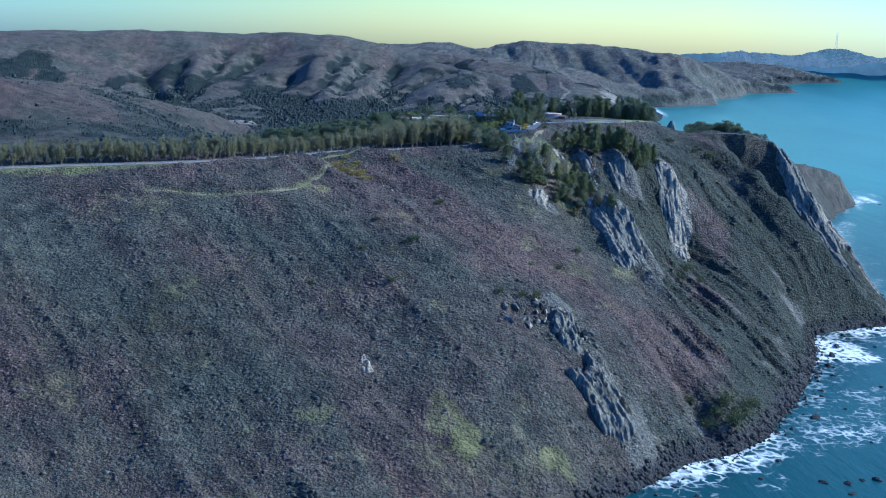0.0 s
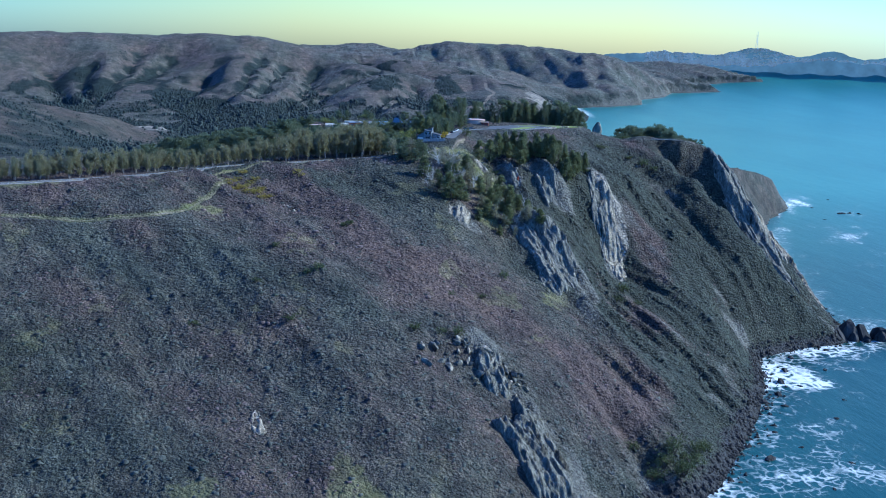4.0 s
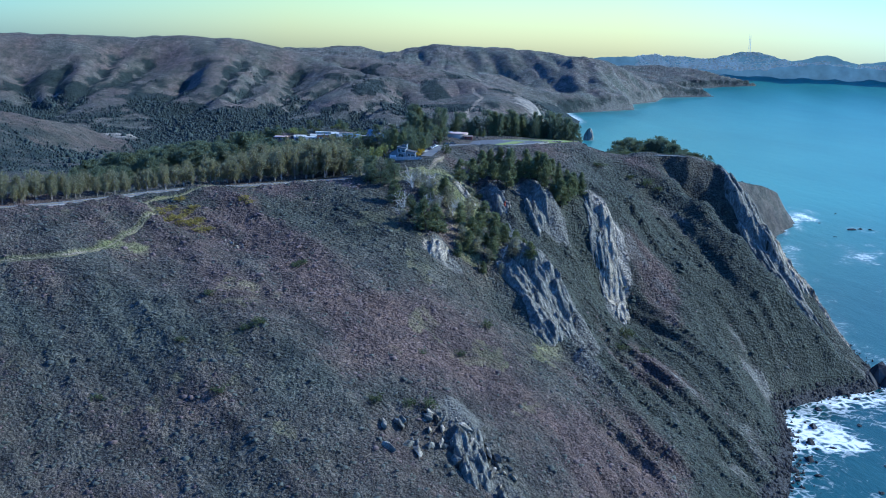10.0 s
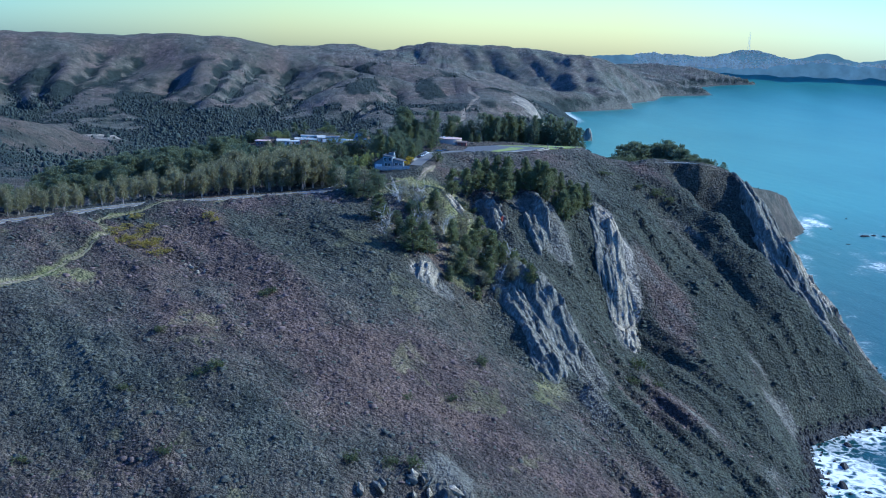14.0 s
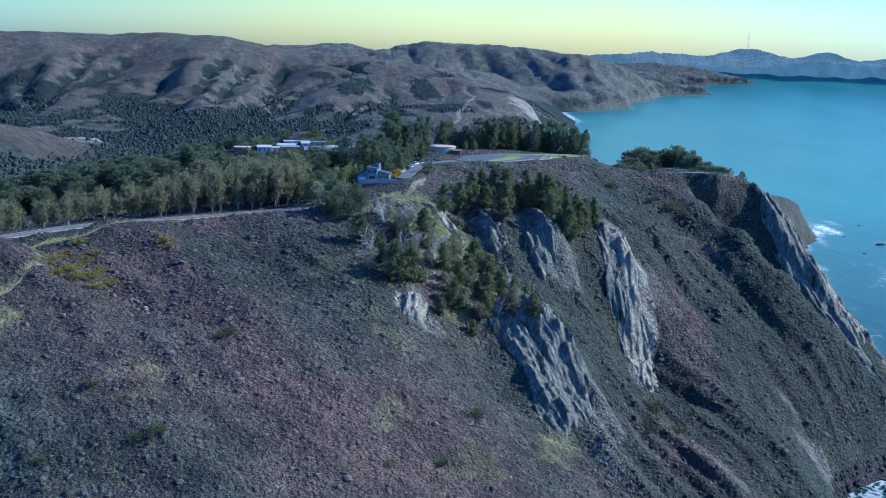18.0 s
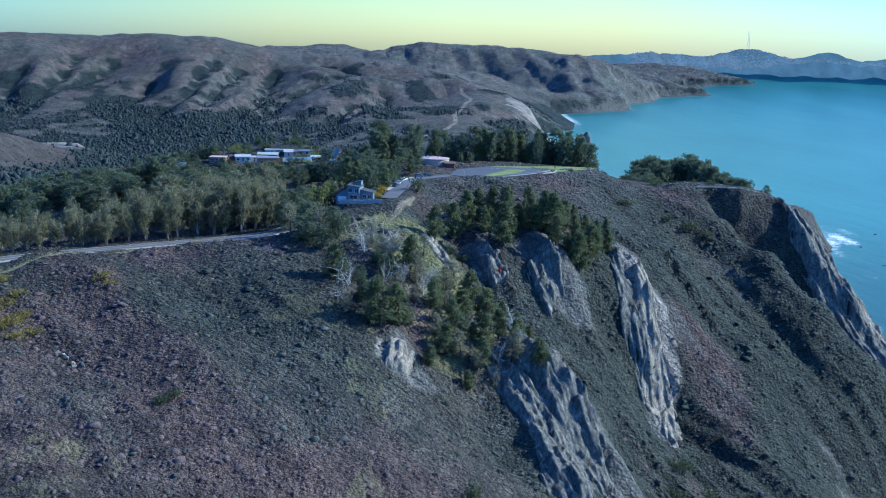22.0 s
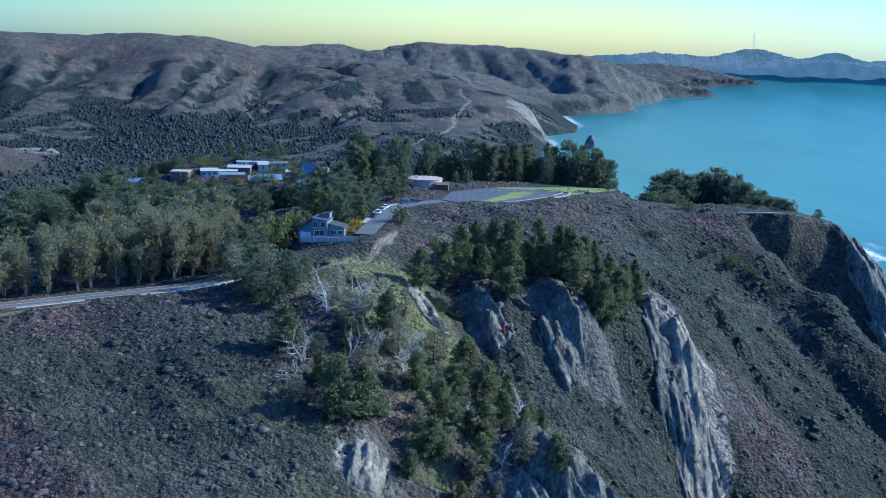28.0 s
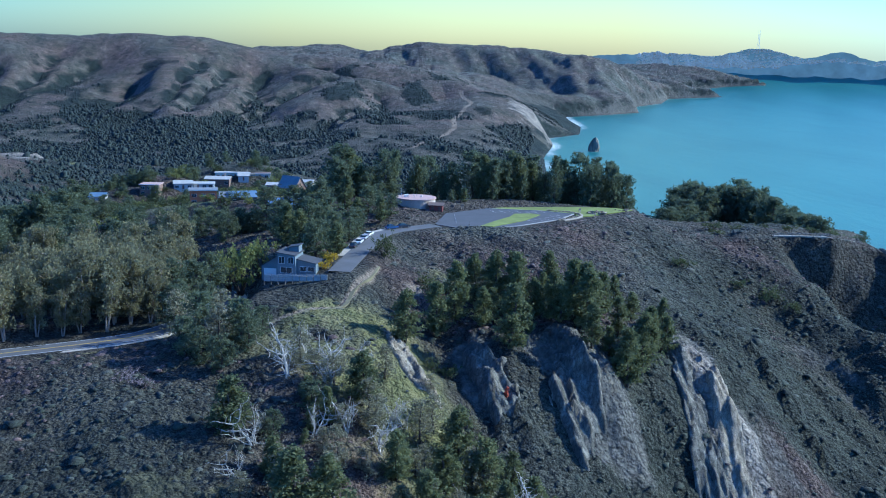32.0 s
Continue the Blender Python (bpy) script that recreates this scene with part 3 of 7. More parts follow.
LANE = [(56, 752, 121.5), (70, 742, 126), (86, 752, 130.4), (92, 778, 131), (100, 805, 131.6), (118, 820, 131.8)]
CAR_PARK = [(118, 822), (128, 811), (146, 819), (163, 833), (171, 846), (160, 853), (140, 858), (124, 846)]


def levelled(x, y, h, line, inner, outer):
    """h, cut and filled to the line's own height beside it."""
    best, zz = np.full(len(x), 1e9), np.zeros(len(x))
    for (ax, ay, az), (bx, by, bz) in zip(line, line[1:]):
        dx, dy = bx - ax, by - ay
        t = np.clip(((x - ax) * dx + (y - ay) * dy) / (dx * dx + dy * dy), 0, 1)
        d = np.hypot(x - ax - t * dx, y - ay - t * dy)
        zz = np.where(d < best, az + t * (bz - az), zz)
        best = np.minimum(best, d)
    w = 1 - smooth(inner, outer, best)
    return h + w * (zz - h)


def land_height(x, y, detail=True):
    """Height and cover of the land at true places."""
    x, y = np.asarray(x, float).ravel(), np.asarray(y, float).ravel()
    h, d = base_height(x, y)
    near = 1 - smooth(1000, 1400, y)
    far = smooth(1100, 1500, y)
    onland = smooth(0, 14, d)
    flat = np.clip(along(x, y, [(p[0], p[1]) for p in ROAD_LINE], 16) + along(x, y, [(88, 748), (95, 792), (102, 808), (122, 822)], 12)
                   + blob(x, y, 145, 845, 38, 22, 20) + blob(x, y, 175, 855, 30, 14, 10), 0, 1)
    rough = onland * (1 - flat)
    # rills running down the sea face
    u = (x * 0.80 + y * 0.60) + 8 * fbm(x, y, 60, 2, 5)
    v = (x * 0.60 - y * 0.80)
    sea_face = smooth(95, 170, x) * smooth(160, 60, h) * near
    rill = ridged(u / 1.0, v / 5.0, 26, 4, 11)
    crest = smooth(127, 110, h)
    h = h + rough * near * (sea_face * crest * (5.6 * rill + 2.2 * ridged(u, v / 6.0, 11, 3, 13) - 1.3) + (1 - sea_face) * (2.8 * ridged(u, v / 4.0, 46, 4, 15) + 1.1 * ridged(u, v / 5.0, 13, 3, 17) - 0.6))
    h = h + rough * near * (4.2 * fbm(x, y, 90, 3, 21) * smooth(0, 60, d) * (1 - 0.7 * sea_face * (1 - crest)))
    rm = rock_mask(x, y) if near.any() else np.zeros(len(x))
    rock = np.clip(rm + 0.75 * fbm(x, y, 11, 4, 31) * (rm > 0.1), 0, 1.3)
    for ax, ay, bx, by, up, fade in SCARPS:
        h = h + near * scarp(x, y, ax, ay, bx, by, up, fade)
    # crags stand proud, broken into ribs and ledges
    rib = ridged(u * 1.3, v / 3.2, 12, 4, 41)
    h = h + rough * near * smooth(0.25, 0.9, rock) * (0.2 + 3.4 * rib)
    # far hills: gullies and knolls
    if far.any():
        wx = x + 60 * fbm(x, y, 350, 3, 51)
        gully = ridged(wx, y * 0.55, 330, 5, 52)
        slope = onland * smooth(6, 70, h)
        cut, _ = gully_depth(x, y)
        small = ridged(wx, y * 0.4, 95, 3, 54)
        h = h + far * slope * (-6 * gully - 30 * (1 - 0.25 * smooth(3200, 3600, y)) * cut * smooth(8, 60, h) - (5 + 4 * smooth(3200, 3600, y)) * small + 5 * fbm(x, y, 120, 4, 55))
    h = h + far * 30 * smooth(0, 50, d) * (1 - smooth(60, 420, d)) * smooth(640, 800, x) * (0.7 + 0.6 * fbm(x, y, 160, 3, 57))
    if far.any():
        h = h + 13 * blob(x, y, -318, 1860, 52, 40) * (0.5 + 0.7 * ridged(x, y, 40, 4, 97))
        h = h - far * smooth(560, 760, x) * smooth(0, 40, d) * (1 - smooth(120, 420, d)) * 20 * (ridged(x + 0.5 * y, (y - 0.5 * x) / 2.5, 150, 3, 95) - 0.2)
    if detail:
        # scrub stands half a metre to a metre and a half high, in rounded clumps
        tuft = np.abs(vnoise(x / 2.6, y / 2.6, 61)) * 0.7 + np.abs(vnoise(x / 5.1, y / 5.1, 62)) * 0.9
        clear = np.clip(along(x, y, TRAIL, 3.5) + along(x, y, TRACK, 4) + smooth(0.3, 0.7, rock), 0, 1)
        h = h + rough * near * (1 - clear) * (1.5 - tuft) * 0.9 * smooth(6, 30, d)
        h = h + near * onland * smooth(0.3, 0.8, rock) * 1.2 * fbm(x, y, 5, 3, 66)
    if near.any():
        h = levelled(x, y, h, ROAD_LINE, 5.5, 15)
        h = levelled(x, y, h, LANE[1:], 4, 10)
        w = smooth(0.25, 0.6, blob(x, y, 145, 840, 34, 24, 25) + 0.9 * blob(x, y, 176, 853, 26, 13, 15))
        h = h + w * (131.7 - h)
        h = levelled(x, y, h, [(232, 841, 124.6), (250, 845, 124.4), (268, 842, 124.4), (282, 852, 121)], 1.5, 5)
    return h, d, rock


def cover_maps(x, y, h, d, rock):
    near, far = 1 - smooth(1000, 1400, y), smooth(1100, 1500, y)
    n1, n2 = fbm(x, y, 70, 4, 71), fbm(x, y, 26, 4, 72)
    sea_face = smooth(120, 190, x) * near
    down = fbm(x * 0.80 + y * 0.60, (x * 0.60 - y * 0.80) / 4.0, 20, 4, 73)        # drawn out down the slope
    heath = np.clip(0.42 + 0.75 * n1 + 0.45 * n2 + 0.6 * down * near - 0.15 * sea_face, 0, 1)
    heath = np.clip(heath + 0.6 * blob(x, y, -60, 460, 50, 30) + 0.5 * blob(x, y, 60, 560, 40, 20) + 0.7 * blob(x, y, 165, 545, 26, 36)
                    + 0.6 * blob(x, y, 212, 722, 16, 34, 20) + 0.7 * blob(x, y, 192, 640, 18, 24) + 1.0 * blob(x, y, 146, 520, 24, 22) + 0.5 * blob(x, y, 30, 590, 60, 34)
                    + 0.5 * blob(x, y, -99, 518, 30, 16) + 0.6 * blob(x, y, -28, 466, 26, 18) + 0.5 * blob(x, y, -14, 500, 30, 14) + 0.6 * blob(x, y, 92, 672, 30, 34) - 0.7 * blob(x, y, -80, 470, 70, 44) - 0.5 * blob(x, y, -30, 545, 40, 22) - 0.5 * blob(x, y, 123, 576, 18, 34), 0, 1)
    turf = (0.8 * blob(x, y, 86, 728, 14, 10) + 0.7 * blob(x, y, 99, 712, 8, 14) + 0.75 * blob(x, y, 104, 690, 6, 20) + 0.7 * along(x, y, TRAIL, 3.6)
            + 0.7 * along(x, y, [(-420, 545), (-215, 592), (-130, 610)], 14) + 0.6 * blob(x, y, 118, 775, 9, 6)
            + 0.4 * blob(x, y, 10, 395, 50, 26) * (0.5 + n2) * 1.15 + 0.30 * blob(x, y, 60, 430, 26, 30) * (0.6 + 1.4 * n2) + 0.18 * blob(x, y, 120, 590, 9, 40, -25) + 0.24 * along(x, y, [(108, 700), (128, 640), (135, 600)], 12)
            + 0.3 * (n2 > 0.4) * near * (1 - sea_face) + near * (0.34 * blob(x, y, -66, 480, 18, 10) + 0.26 * blob(x, y, -46, 597, 22, 10) + 0.12 * blob(x, y, 123, 580, 16, 40, -25)) * (0.7 + 1.2 * n2))
    turf = turf + near * (0.42 * blob(x, y, 96, 692, 20, 38) + 0.34 * blob(x, y, 114, 684, 12, 38)) * (0.8 + 1.3 * n2)
    turf = turf + far * (0.9 * blob(x, y, -268, 2023, 60, 26) + 0.9 * blob(x, y, -330, 2110, 50, 20) + 0.16 * (0.5 + n1))
    turf = turf + 0.9 * blob(x, y, 28, 936, 34, 12) + 0.8 * blob(x, y, 60, 960, 28, 14) + 0.7 * blob(x, y, 40, 1010, 30, 14)
    soil = 0.6 * along(x, y, TRAIL, 1.6) + 0.8 * along(x, y, TRACK, 2.2) + 0.55 * blob(x, y, 46, 729, 6, 4) + 0.8 * blob(x, y, 107, 757, 4)
    soil = soil + far * 0.9 * along(x, y, HILL_TRAIL, 9)
    bed = gully_depth(x, y)[1] if far.any() else 0 * x
    wood = far * (1.0 * bed * np.clip(0.60 + 1.5 * n2, 0, 1) * smooth(185, 150, h) * smooth(3500, 3300, y) + 0.62 * blob(x, y, -130, 2330, 110, 150, 20) * (1 + 1.2 * n2) + np.clip(0.72 + 1.2 * n1 + 0.6 * n2, 0, 0.95) * smooth(64, 20, h) * smooth(1500, 1800, y))
    wood = wood * 1.35 * (1 - 0.95 * blob(x, y, -318, 1860, 90, 60))
    brush = fbm(x, y * 0.7, 85, 4, 74)
    wood = wood + far * 0.75 * smooth(0.12, 0.42, brush + 0.25 * n1) * smooth(190, 130, h) * smooth(3600, 3300, y)
    wood = wood + 0.85 * smooth(1060, 1150, y) * smooth(2000, 1750, y) * smooth(260, 160, x) * smooth(118, 80, h) * (0.7 + 1.1 * n2)
    wood = wood + 0.8 * near * smooth(870, 900, y) * smooth(90, 40, np.abs(x)) * (0.5 + 0.4 * n2)
    rocky = rock + 0.9 * blob(x, y, 535, 1368, 60, 50) + far * (0.8 * blob(x, y, -318, 1860, 50, 40) + 1.0 * blob(x, y, 510, 2700, 36, 85, -8) + 0.6 * smooth(70, 0, d) * smooth(600, 900, x))
    slope_rock = near * smooth(48, 12, h) * smooth(2, 10, d) * (0.15 + 0.6 * n2) * smooth(40, 110, x) * smooth(85, 40, d)
    pale = near * (1.1 * along(x, y, [(183, 744), (190, 724)], 7) + 1.25 * along(x, y, [(190, 724), (191, 708)], 10) + 1.1 * along(x, y, [(190, 708), (184, 685)], 5) + 1.0 * blob(x, y, 84, 640, 6, 7) + 0.9 * along(x, y, [(312, 840), (345, 820), (372, 788), (385, 768)], 17)
                   + 0.7 * along(x, y, [(98, 722), (106, 706)], 5)) + far * (1.5 * blob(x, y, 490, 2680, 46, 95, -8) * smooth(94, 84, h) + 1.0 * blob(x, y, -318, 1860, 50, 46) * (0.6 + 1.6 * fbm(x, y, 22, 3, 79)))
    pale = pale + (pale > 0.1) * (0.55 * fbm(x, y, 10, 3, 77) + 0.3 * n2)
    dense = far * np.clip(0.35 + 0.8 * n2, 0, 1) + near * (1 - 0.85 * smooth(0.6, 1.0, heath)) * np.clip(0.6 * blob(x, y, 15, 640, 60, 42) + 0.5 * blob(x, y, 240, 755, 44, 50) - 0.7 * blob(x, y, 96, 690, 24, 40) + 0.5 * smooth(590, 660, y) * (1 - 0.8 * smooth(740, 800, y)) + 1.15 * sea_face * smooth(850, 810, y) * smooth(170, 215, x + 0.6 * (780 - y).clip(0)) + 0.4 * blob(x, y, -90, 460, 90, 60) + 0.5 * n2 + 0.35 * n1 + 0.5 * down, 0, 1)
    wet = near * smooth(9, 2.0, h) * smooth(60, 20, d) + far * 0.4 * smooth(8, 2, h)
    heath = np.clip(heath + 0.3 * far, 0, 1)
    wood = wood * (1 - 0.95 * np.clip(1.3 * blob(x, y, -390, 1690, 120, 190, -25), 0, 1))        # the open hill with the rocky knoll
    # strength of the painted haze, growing with distance
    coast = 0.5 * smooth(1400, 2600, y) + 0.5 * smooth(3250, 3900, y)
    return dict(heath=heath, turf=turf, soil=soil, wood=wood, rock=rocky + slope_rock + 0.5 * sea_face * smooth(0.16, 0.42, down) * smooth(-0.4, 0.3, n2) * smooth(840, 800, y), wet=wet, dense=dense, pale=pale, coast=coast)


def to_true(x, y):
    dx, dy = x - EYE0[0], y - EYE0[1]
    r = np.hypot(dx, dy) + 1e-6
    k = undrawn(np.minimum(r, FAR_R - 3)) / r
    return EYE0[0] + k * dx, EYE0[1] + k * dy, np.where(r > NEAR_R, k, 1.0)


def build_land():
    xs = spacing(-2600, 2900, -170, 345, 1.45, 1.045, 9)
    ys = spacing(120, 4980, 360, 860, 1.45, 1.03, 10)
    gx, gy = np.meshgrid(xs, ys)
    tx, ty, k = to_true(gx.ravel(), gy.ravel())
    d = shore_side(tx, ty)
    azim = np.degrees(np.arctan2(gx.ravel() - 60, gy.ravel() + 60))
    r = np.hypot(gx.ravel() - EYE0[0], gy.ravel() - EYE0[1])
    use = (d > -45) & ((azim > -40) | ((gx.ravel() > -900) & (gy.ravel() < 900))) & (azim < 40) & (r < FAR_R - 30) & (ty < 8200)
    h = np.full(len(tx), -14.0)
    rock = np.zeros(len(tx))
    h[use], _, rock[use] = land_height(tx[use], ty[use])
    z = EYE0[2] + (h - EYE0[2]) / k
    me = grid_mesh("ground", xs, ys, z, use)
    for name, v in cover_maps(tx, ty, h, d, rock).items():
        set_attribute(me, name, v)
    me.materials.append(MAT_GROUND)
    return tagged(new("ground", me), "scrub-covered coastal hillside falling steeply to the sea", "ground", kind="structure")


SEA_ROCKS = []


def build_sea():
    xs = spacing(-1700, 4700, 80, 430, 4.0, 1.05, 60)
    ys = spacing(-700, 4950, 330, 800, 4.0, 1.05, 60)
    gx, gy = np.meshgrid(xs, ys)
    tx, ty, k = to_true(gx.ravel(), gy.ravel())
    d = shore_side(tx, ty)
    r = np.hypot(gx.ravel() - EYE0[0], gy.ravel() - EYE0[1])
    z = EYE0[2] + (0 - EYE0[2]) / k
    me = grid_mesh("sea", xs, ys, z, (d < 80) & (r < FAR_R + 20))
    foam = 0.76 * smooth(-58, -2, d) * (0.75 + 0.5 * fbm(tx, ty, 60, 3, 81)) * smooth(2000, 900, ty) + smooth(-36, -6, d) * (0.62 + 0.8 * fbm(tx, ty, 130, 3, 84)) * smooth(1500, 2500, ty)
    streak = np.abs(fbm(tx * 0.8 - ty * 0.6, (tx * 0.6 + ty * 0.8) * 0.35, 60, 4, 87))
    foam = foam + 0.75 * smooth(0.10, 0.02, streak) * blob(tx, ty, 600, 1330, 130, 200) + 0.45 * smooth(0.06, 0.01, streak) * blob(tx, ty, 520, 950, 130, 260)
    foam = foam + 0.30 * smooth(-110, -40, d) * (fbm(tx, ty, 55, 3, 83) > 0.15) * smooth(900, 700, ty)
    for cx, cy, s in SEA_ROCKS:
        foam = foam + 0.5 * np.exp(-((tx - cx) ** 2 + (ty - cy) ** 2) / (s * s))
    set_attribute(me, "foam", np.clip(foam, 0, 1.2))
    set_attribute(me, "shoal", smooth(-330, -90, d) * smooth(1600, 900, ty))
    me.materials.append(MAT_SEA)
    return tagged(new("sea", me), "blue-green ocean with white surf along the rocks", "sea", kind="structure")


SEA_ROCKS += [(622, 1302, 22), (640, 1290, 18), (574, 2490, 40), (235, 500, 16), (262, 505, 14), (300, 640, 14), (330, 668, 12), (600, 1420, 30), (560, 1150, 26)]
ground = build_land()
sea = build_sea()


class Footing:
    """The land's height at a few places, without the scrub, read off a grid."""
    X0, Y0, STEP = -360.0, 340.0, 2.5

    def __init__(self):
        self.nx, self.ny = 400, 472
        gx, gy = np.meshgrid(self.X0 + self.STEP * np.arange(self.nx), self.Y0 + self.STEP * np.arange(self.ny))
        self.h = land_height(gx, gy, detail=False)[0].reshape(self.ny, self.nx)

    def __call__(self, x, y):
        u, v = (np.atleast_1d(np.asarray(x, float)) - self.X0) / self.STEP, (np.atleast_1d(np.asarray(y, float)) - self.Y0) / self.STEP
        i, j = np.clip(u.astype(int), 0, self.nx - 2), np.clip(v.astype(int), 0, self.ny - 2)
        a, b = np.clip(u - i, 0, 1), np.clip(v - j, 0, 1)
        g = self.h
        return (g[j, i] * (1 - a) + g[j, i + 1] * a) * (1 - b) + (g[j + 1, i] * (1 - a) + g[j + 1, i + 1] * a) * b


stand = Footing()

# ---- helpers for things ----
def mesh_of(name, verts, faces, mats, smooth_faces=False, idx=None):
    me = bpy.data.meshes.new(name)
    me.from_pydata([tuple(v) for v in verts], [], [tuple(f) for f in faces])
    for m in (mats if isinstance(mats, (list, tuple)) else [mats]):
        me.materials.append(m)
    if idx is not None:
        me.polygons.foreach_set("material_index", np.asarray(idx, np.int32))
    if smooth_faces:
        me.polygons.foreach_set("use_smooth", np.ones(len(me.polygons), bool))
    me.update()
    return me


def part(name, me, parent, label="", at=None):
    """Links a mesh (or bmesh with its material already given) as one part of a thing."""
    ob = new(name, me)
    ob.parent = parent
    if at is not None:
        ob.matrix_basis = at
    if label:
        ob["label"] = label
    return ob


def thing(name, label, category, at=None, group="", kind=""):
    ob = new(name)
    ob.empty_display_size = 0.5
    if at is not None:
        ob.matrix_basis = at
    return tagged(ob, label, category, group, kind)


def boxes(list_of):
    """Verts and faces of boxes (x0, y0, z0, x1, y1, z1)."""
    v, f = [], []
    for x0, y0, z0, x1, y1, z1 in list_of:
        k = len(v)
        v += [(x0, y0, z0), (x1, y0, z0), (x1, y1, z0), (x0, y1, z0), (x0, y0, z1), (x1, y0, z1), (x1, y1, z1), (x0, y1, z1)]
        f += [(k, k + 3, k + 2, k + 1), (k + 4, k + 5, k + 6, k + 7), (k, k + 1, k + 5, k + 4), (k + 1, k + 2, k + 6, k + 5),
              (k + 2, k + 3, k + 7, k + 6), (k + 3, k, k + 4, k + 7)]
    return v, f


def box_mesh(name, dims, mat):
    v, f = boxes(dims if isinstance(dims[0], (tuple, list)) else [dims])
    return mesh_of(name, v, f, mat)


def prism(name, outline, z0, z1, mat):
    """An upright prism over an outline of (x, y)."""
    n = len(outline)
    v = [(x, y, z0) for x, y in outline] + [(x, y, z1) for x, y in outline]
    f = [tuple(range(n, 2 * n)), tuple(range(n - 1, -1, -1))] + [(i, (i + 1) % n, n + (i + 1) % n, n + i) for i in range(n)]
    return mesh_of(name, v, f, mat)


def tube(path, radii, sides=6):
    """Verts and faces of a tapered tube along a path."""
    v, f = [], []
    path = [Vector(p) for p in path]
    for i, p in enumerate(path):
        d = (path[min(i + 1, len(path) - 1)] - path[max(i - 1, 0)]).normalized()
        a = d.orthogonal().normalized()
        b = d.cross(a)
        for k in range(sides):
            t = 2 * math.pi * k / sides
            v.append(p + radii[i] * (math.cos(t) * a + math.sin(t) * b))
    for i in range(len(path) - 1):
        for k in range(sides):
            a, b = i * sides + k, i * sides + (k + 1) % sides
            f.append((a, b, b + sides, a + sides))
    f.append(tuple(range(sides - 1, -1, -1)))
    f.append(tuple(range((len(path) - 1) * sides, len(path) * sides)))
    return v, f


def merge(pieces):
    v, f = [], []
    for pv, pf in pieces:
        k = len(v)
        v += list(pv)
        f += [tuple(i + k for i in face) for face in pf]
    return v, f


def leaves(centres, rng, size, per, spread, up=0.3):
    """Leaf sprays round centres: one pointed triangle each."""
    c = np.repeat(np.asarray(centres, float), per, axis=0)
    n = len(c)
    c = c + rng.normal(0, 1, (n, 3)) * spread
    a = rng.normal(0, 1, (n, 3))
    a /= np.linalg.norm(a, axis=1)[:, None]
    b = np.cross(a, rng.normal(0, 1, (n, 3)) + np.array([0, 0, up]))
    b /= np.linalg.norm(b, axis=1)[:, None]
    s = size * rng.uniform(0.6, 1.35, n)[:, None]
    w = s * rng.uniform(0.45, 0.9, n)[:, None]
    v = np.stack([c - a * s, c + a * s * 0.7 - b * w, c + a * s * 0.5 + b * w], 1).reshape(-1, 3)
    return v, np.arange(n * 3).reshape(-1, 3)


def soup(name, v, f, mat, smooth_faces=False):
    """A mesh from numpy triangles."""
    me = bpy.data.meshes.new(name)
    v, f = np.asarray(v, np.float32), np.asarray(f, np.int32)
    me.vertices.add(len(v))
    me.vertices.foreach_set("co", v.ravel())
    me.loops.add(f.size)
    me.loops.foreach_set("vertex_index", f.ravel())
    me.polygons.add(len(f))
    me.polygons.foreach_set("loop_start", np.arange(0, f.size, f.shape[1], dtype=np.int32))
    if smooth_faces:
        me.polygons.foreach_set("use_smooth", np.ones(len(f), bool))
    me.update(calc_edges=True)
    me.materials.append(mat)
    return me


MAT_GUM = leafy("eucalyptus_leaf", (0.225, 0.215, 0.120), island=0.3, through=0.48)
MAT_PINE = leafy("pine_needle", (0.160, 0.178, 0.084), through=0.45)
MAT_CYPRESS = leafy("cypress_leaf", (0.150, 0.176, 0.104), through=0.45)
MAT_SHRUB = leafy("dark_shrub_leaf", (0.095, 0.112, 0.048), through=0.35)
MAT_LIGHT_LEAF = leafy("olive_leaf", (0.21, 0.225, 0.075))
MAT_BROOM = leafy("broom_leaf", (0.27, 0.22, 0.055))
MAT_YELLOW = leafy("yellow_blossom", (0.46, 0.33, 0.03))
MAT_LILAC = simple("bare_twig", (0.24, 0.19, 0.19), 0.85, 0.3, 1.5, island=0.35)
MAT_LICHEN = leafy("lichened_twigs", (0.26, 0.25, 0.165), island=0.35)
MAT_GUM_BARK = simple("eucalyptus_bark", (0.33, 0.27, 0.215), 0.8, 0.4, 1.5, bump=0.05)
MAT_BARK = simple("dark_bark", (0.075, 0.060, 0.048), 0.9, 0.35, 0.8, bump=0.05)
MAT_SNAG = simple("weathered_deadwood", (0.44, 0.41, 0.35), 0.85, 0.3, 0.8, bump=0.04)
MAT_SAGE = simple("sage_scrub", (0.071, 0.075, 0.059), 0.9, 0.62, 2.2, bump=0.45, island=0.30)
MAT_FAR_WOOD = simple("far_wood", (0.020, 0.030, 0.025), 0.9, 0.3, 20.0, island=0.4)
MAT_THICK = simple("coyote_brush", (0.042, 0.050, 0.034), 0.9, 0.62, 2.2, bump=0.45, island=0.4)
MAT_DRY = simple("dry_scrub", (0.112, 0.078, 0.069), 0.9, 0.62, 2.2, bump=0.45, island=0.35)


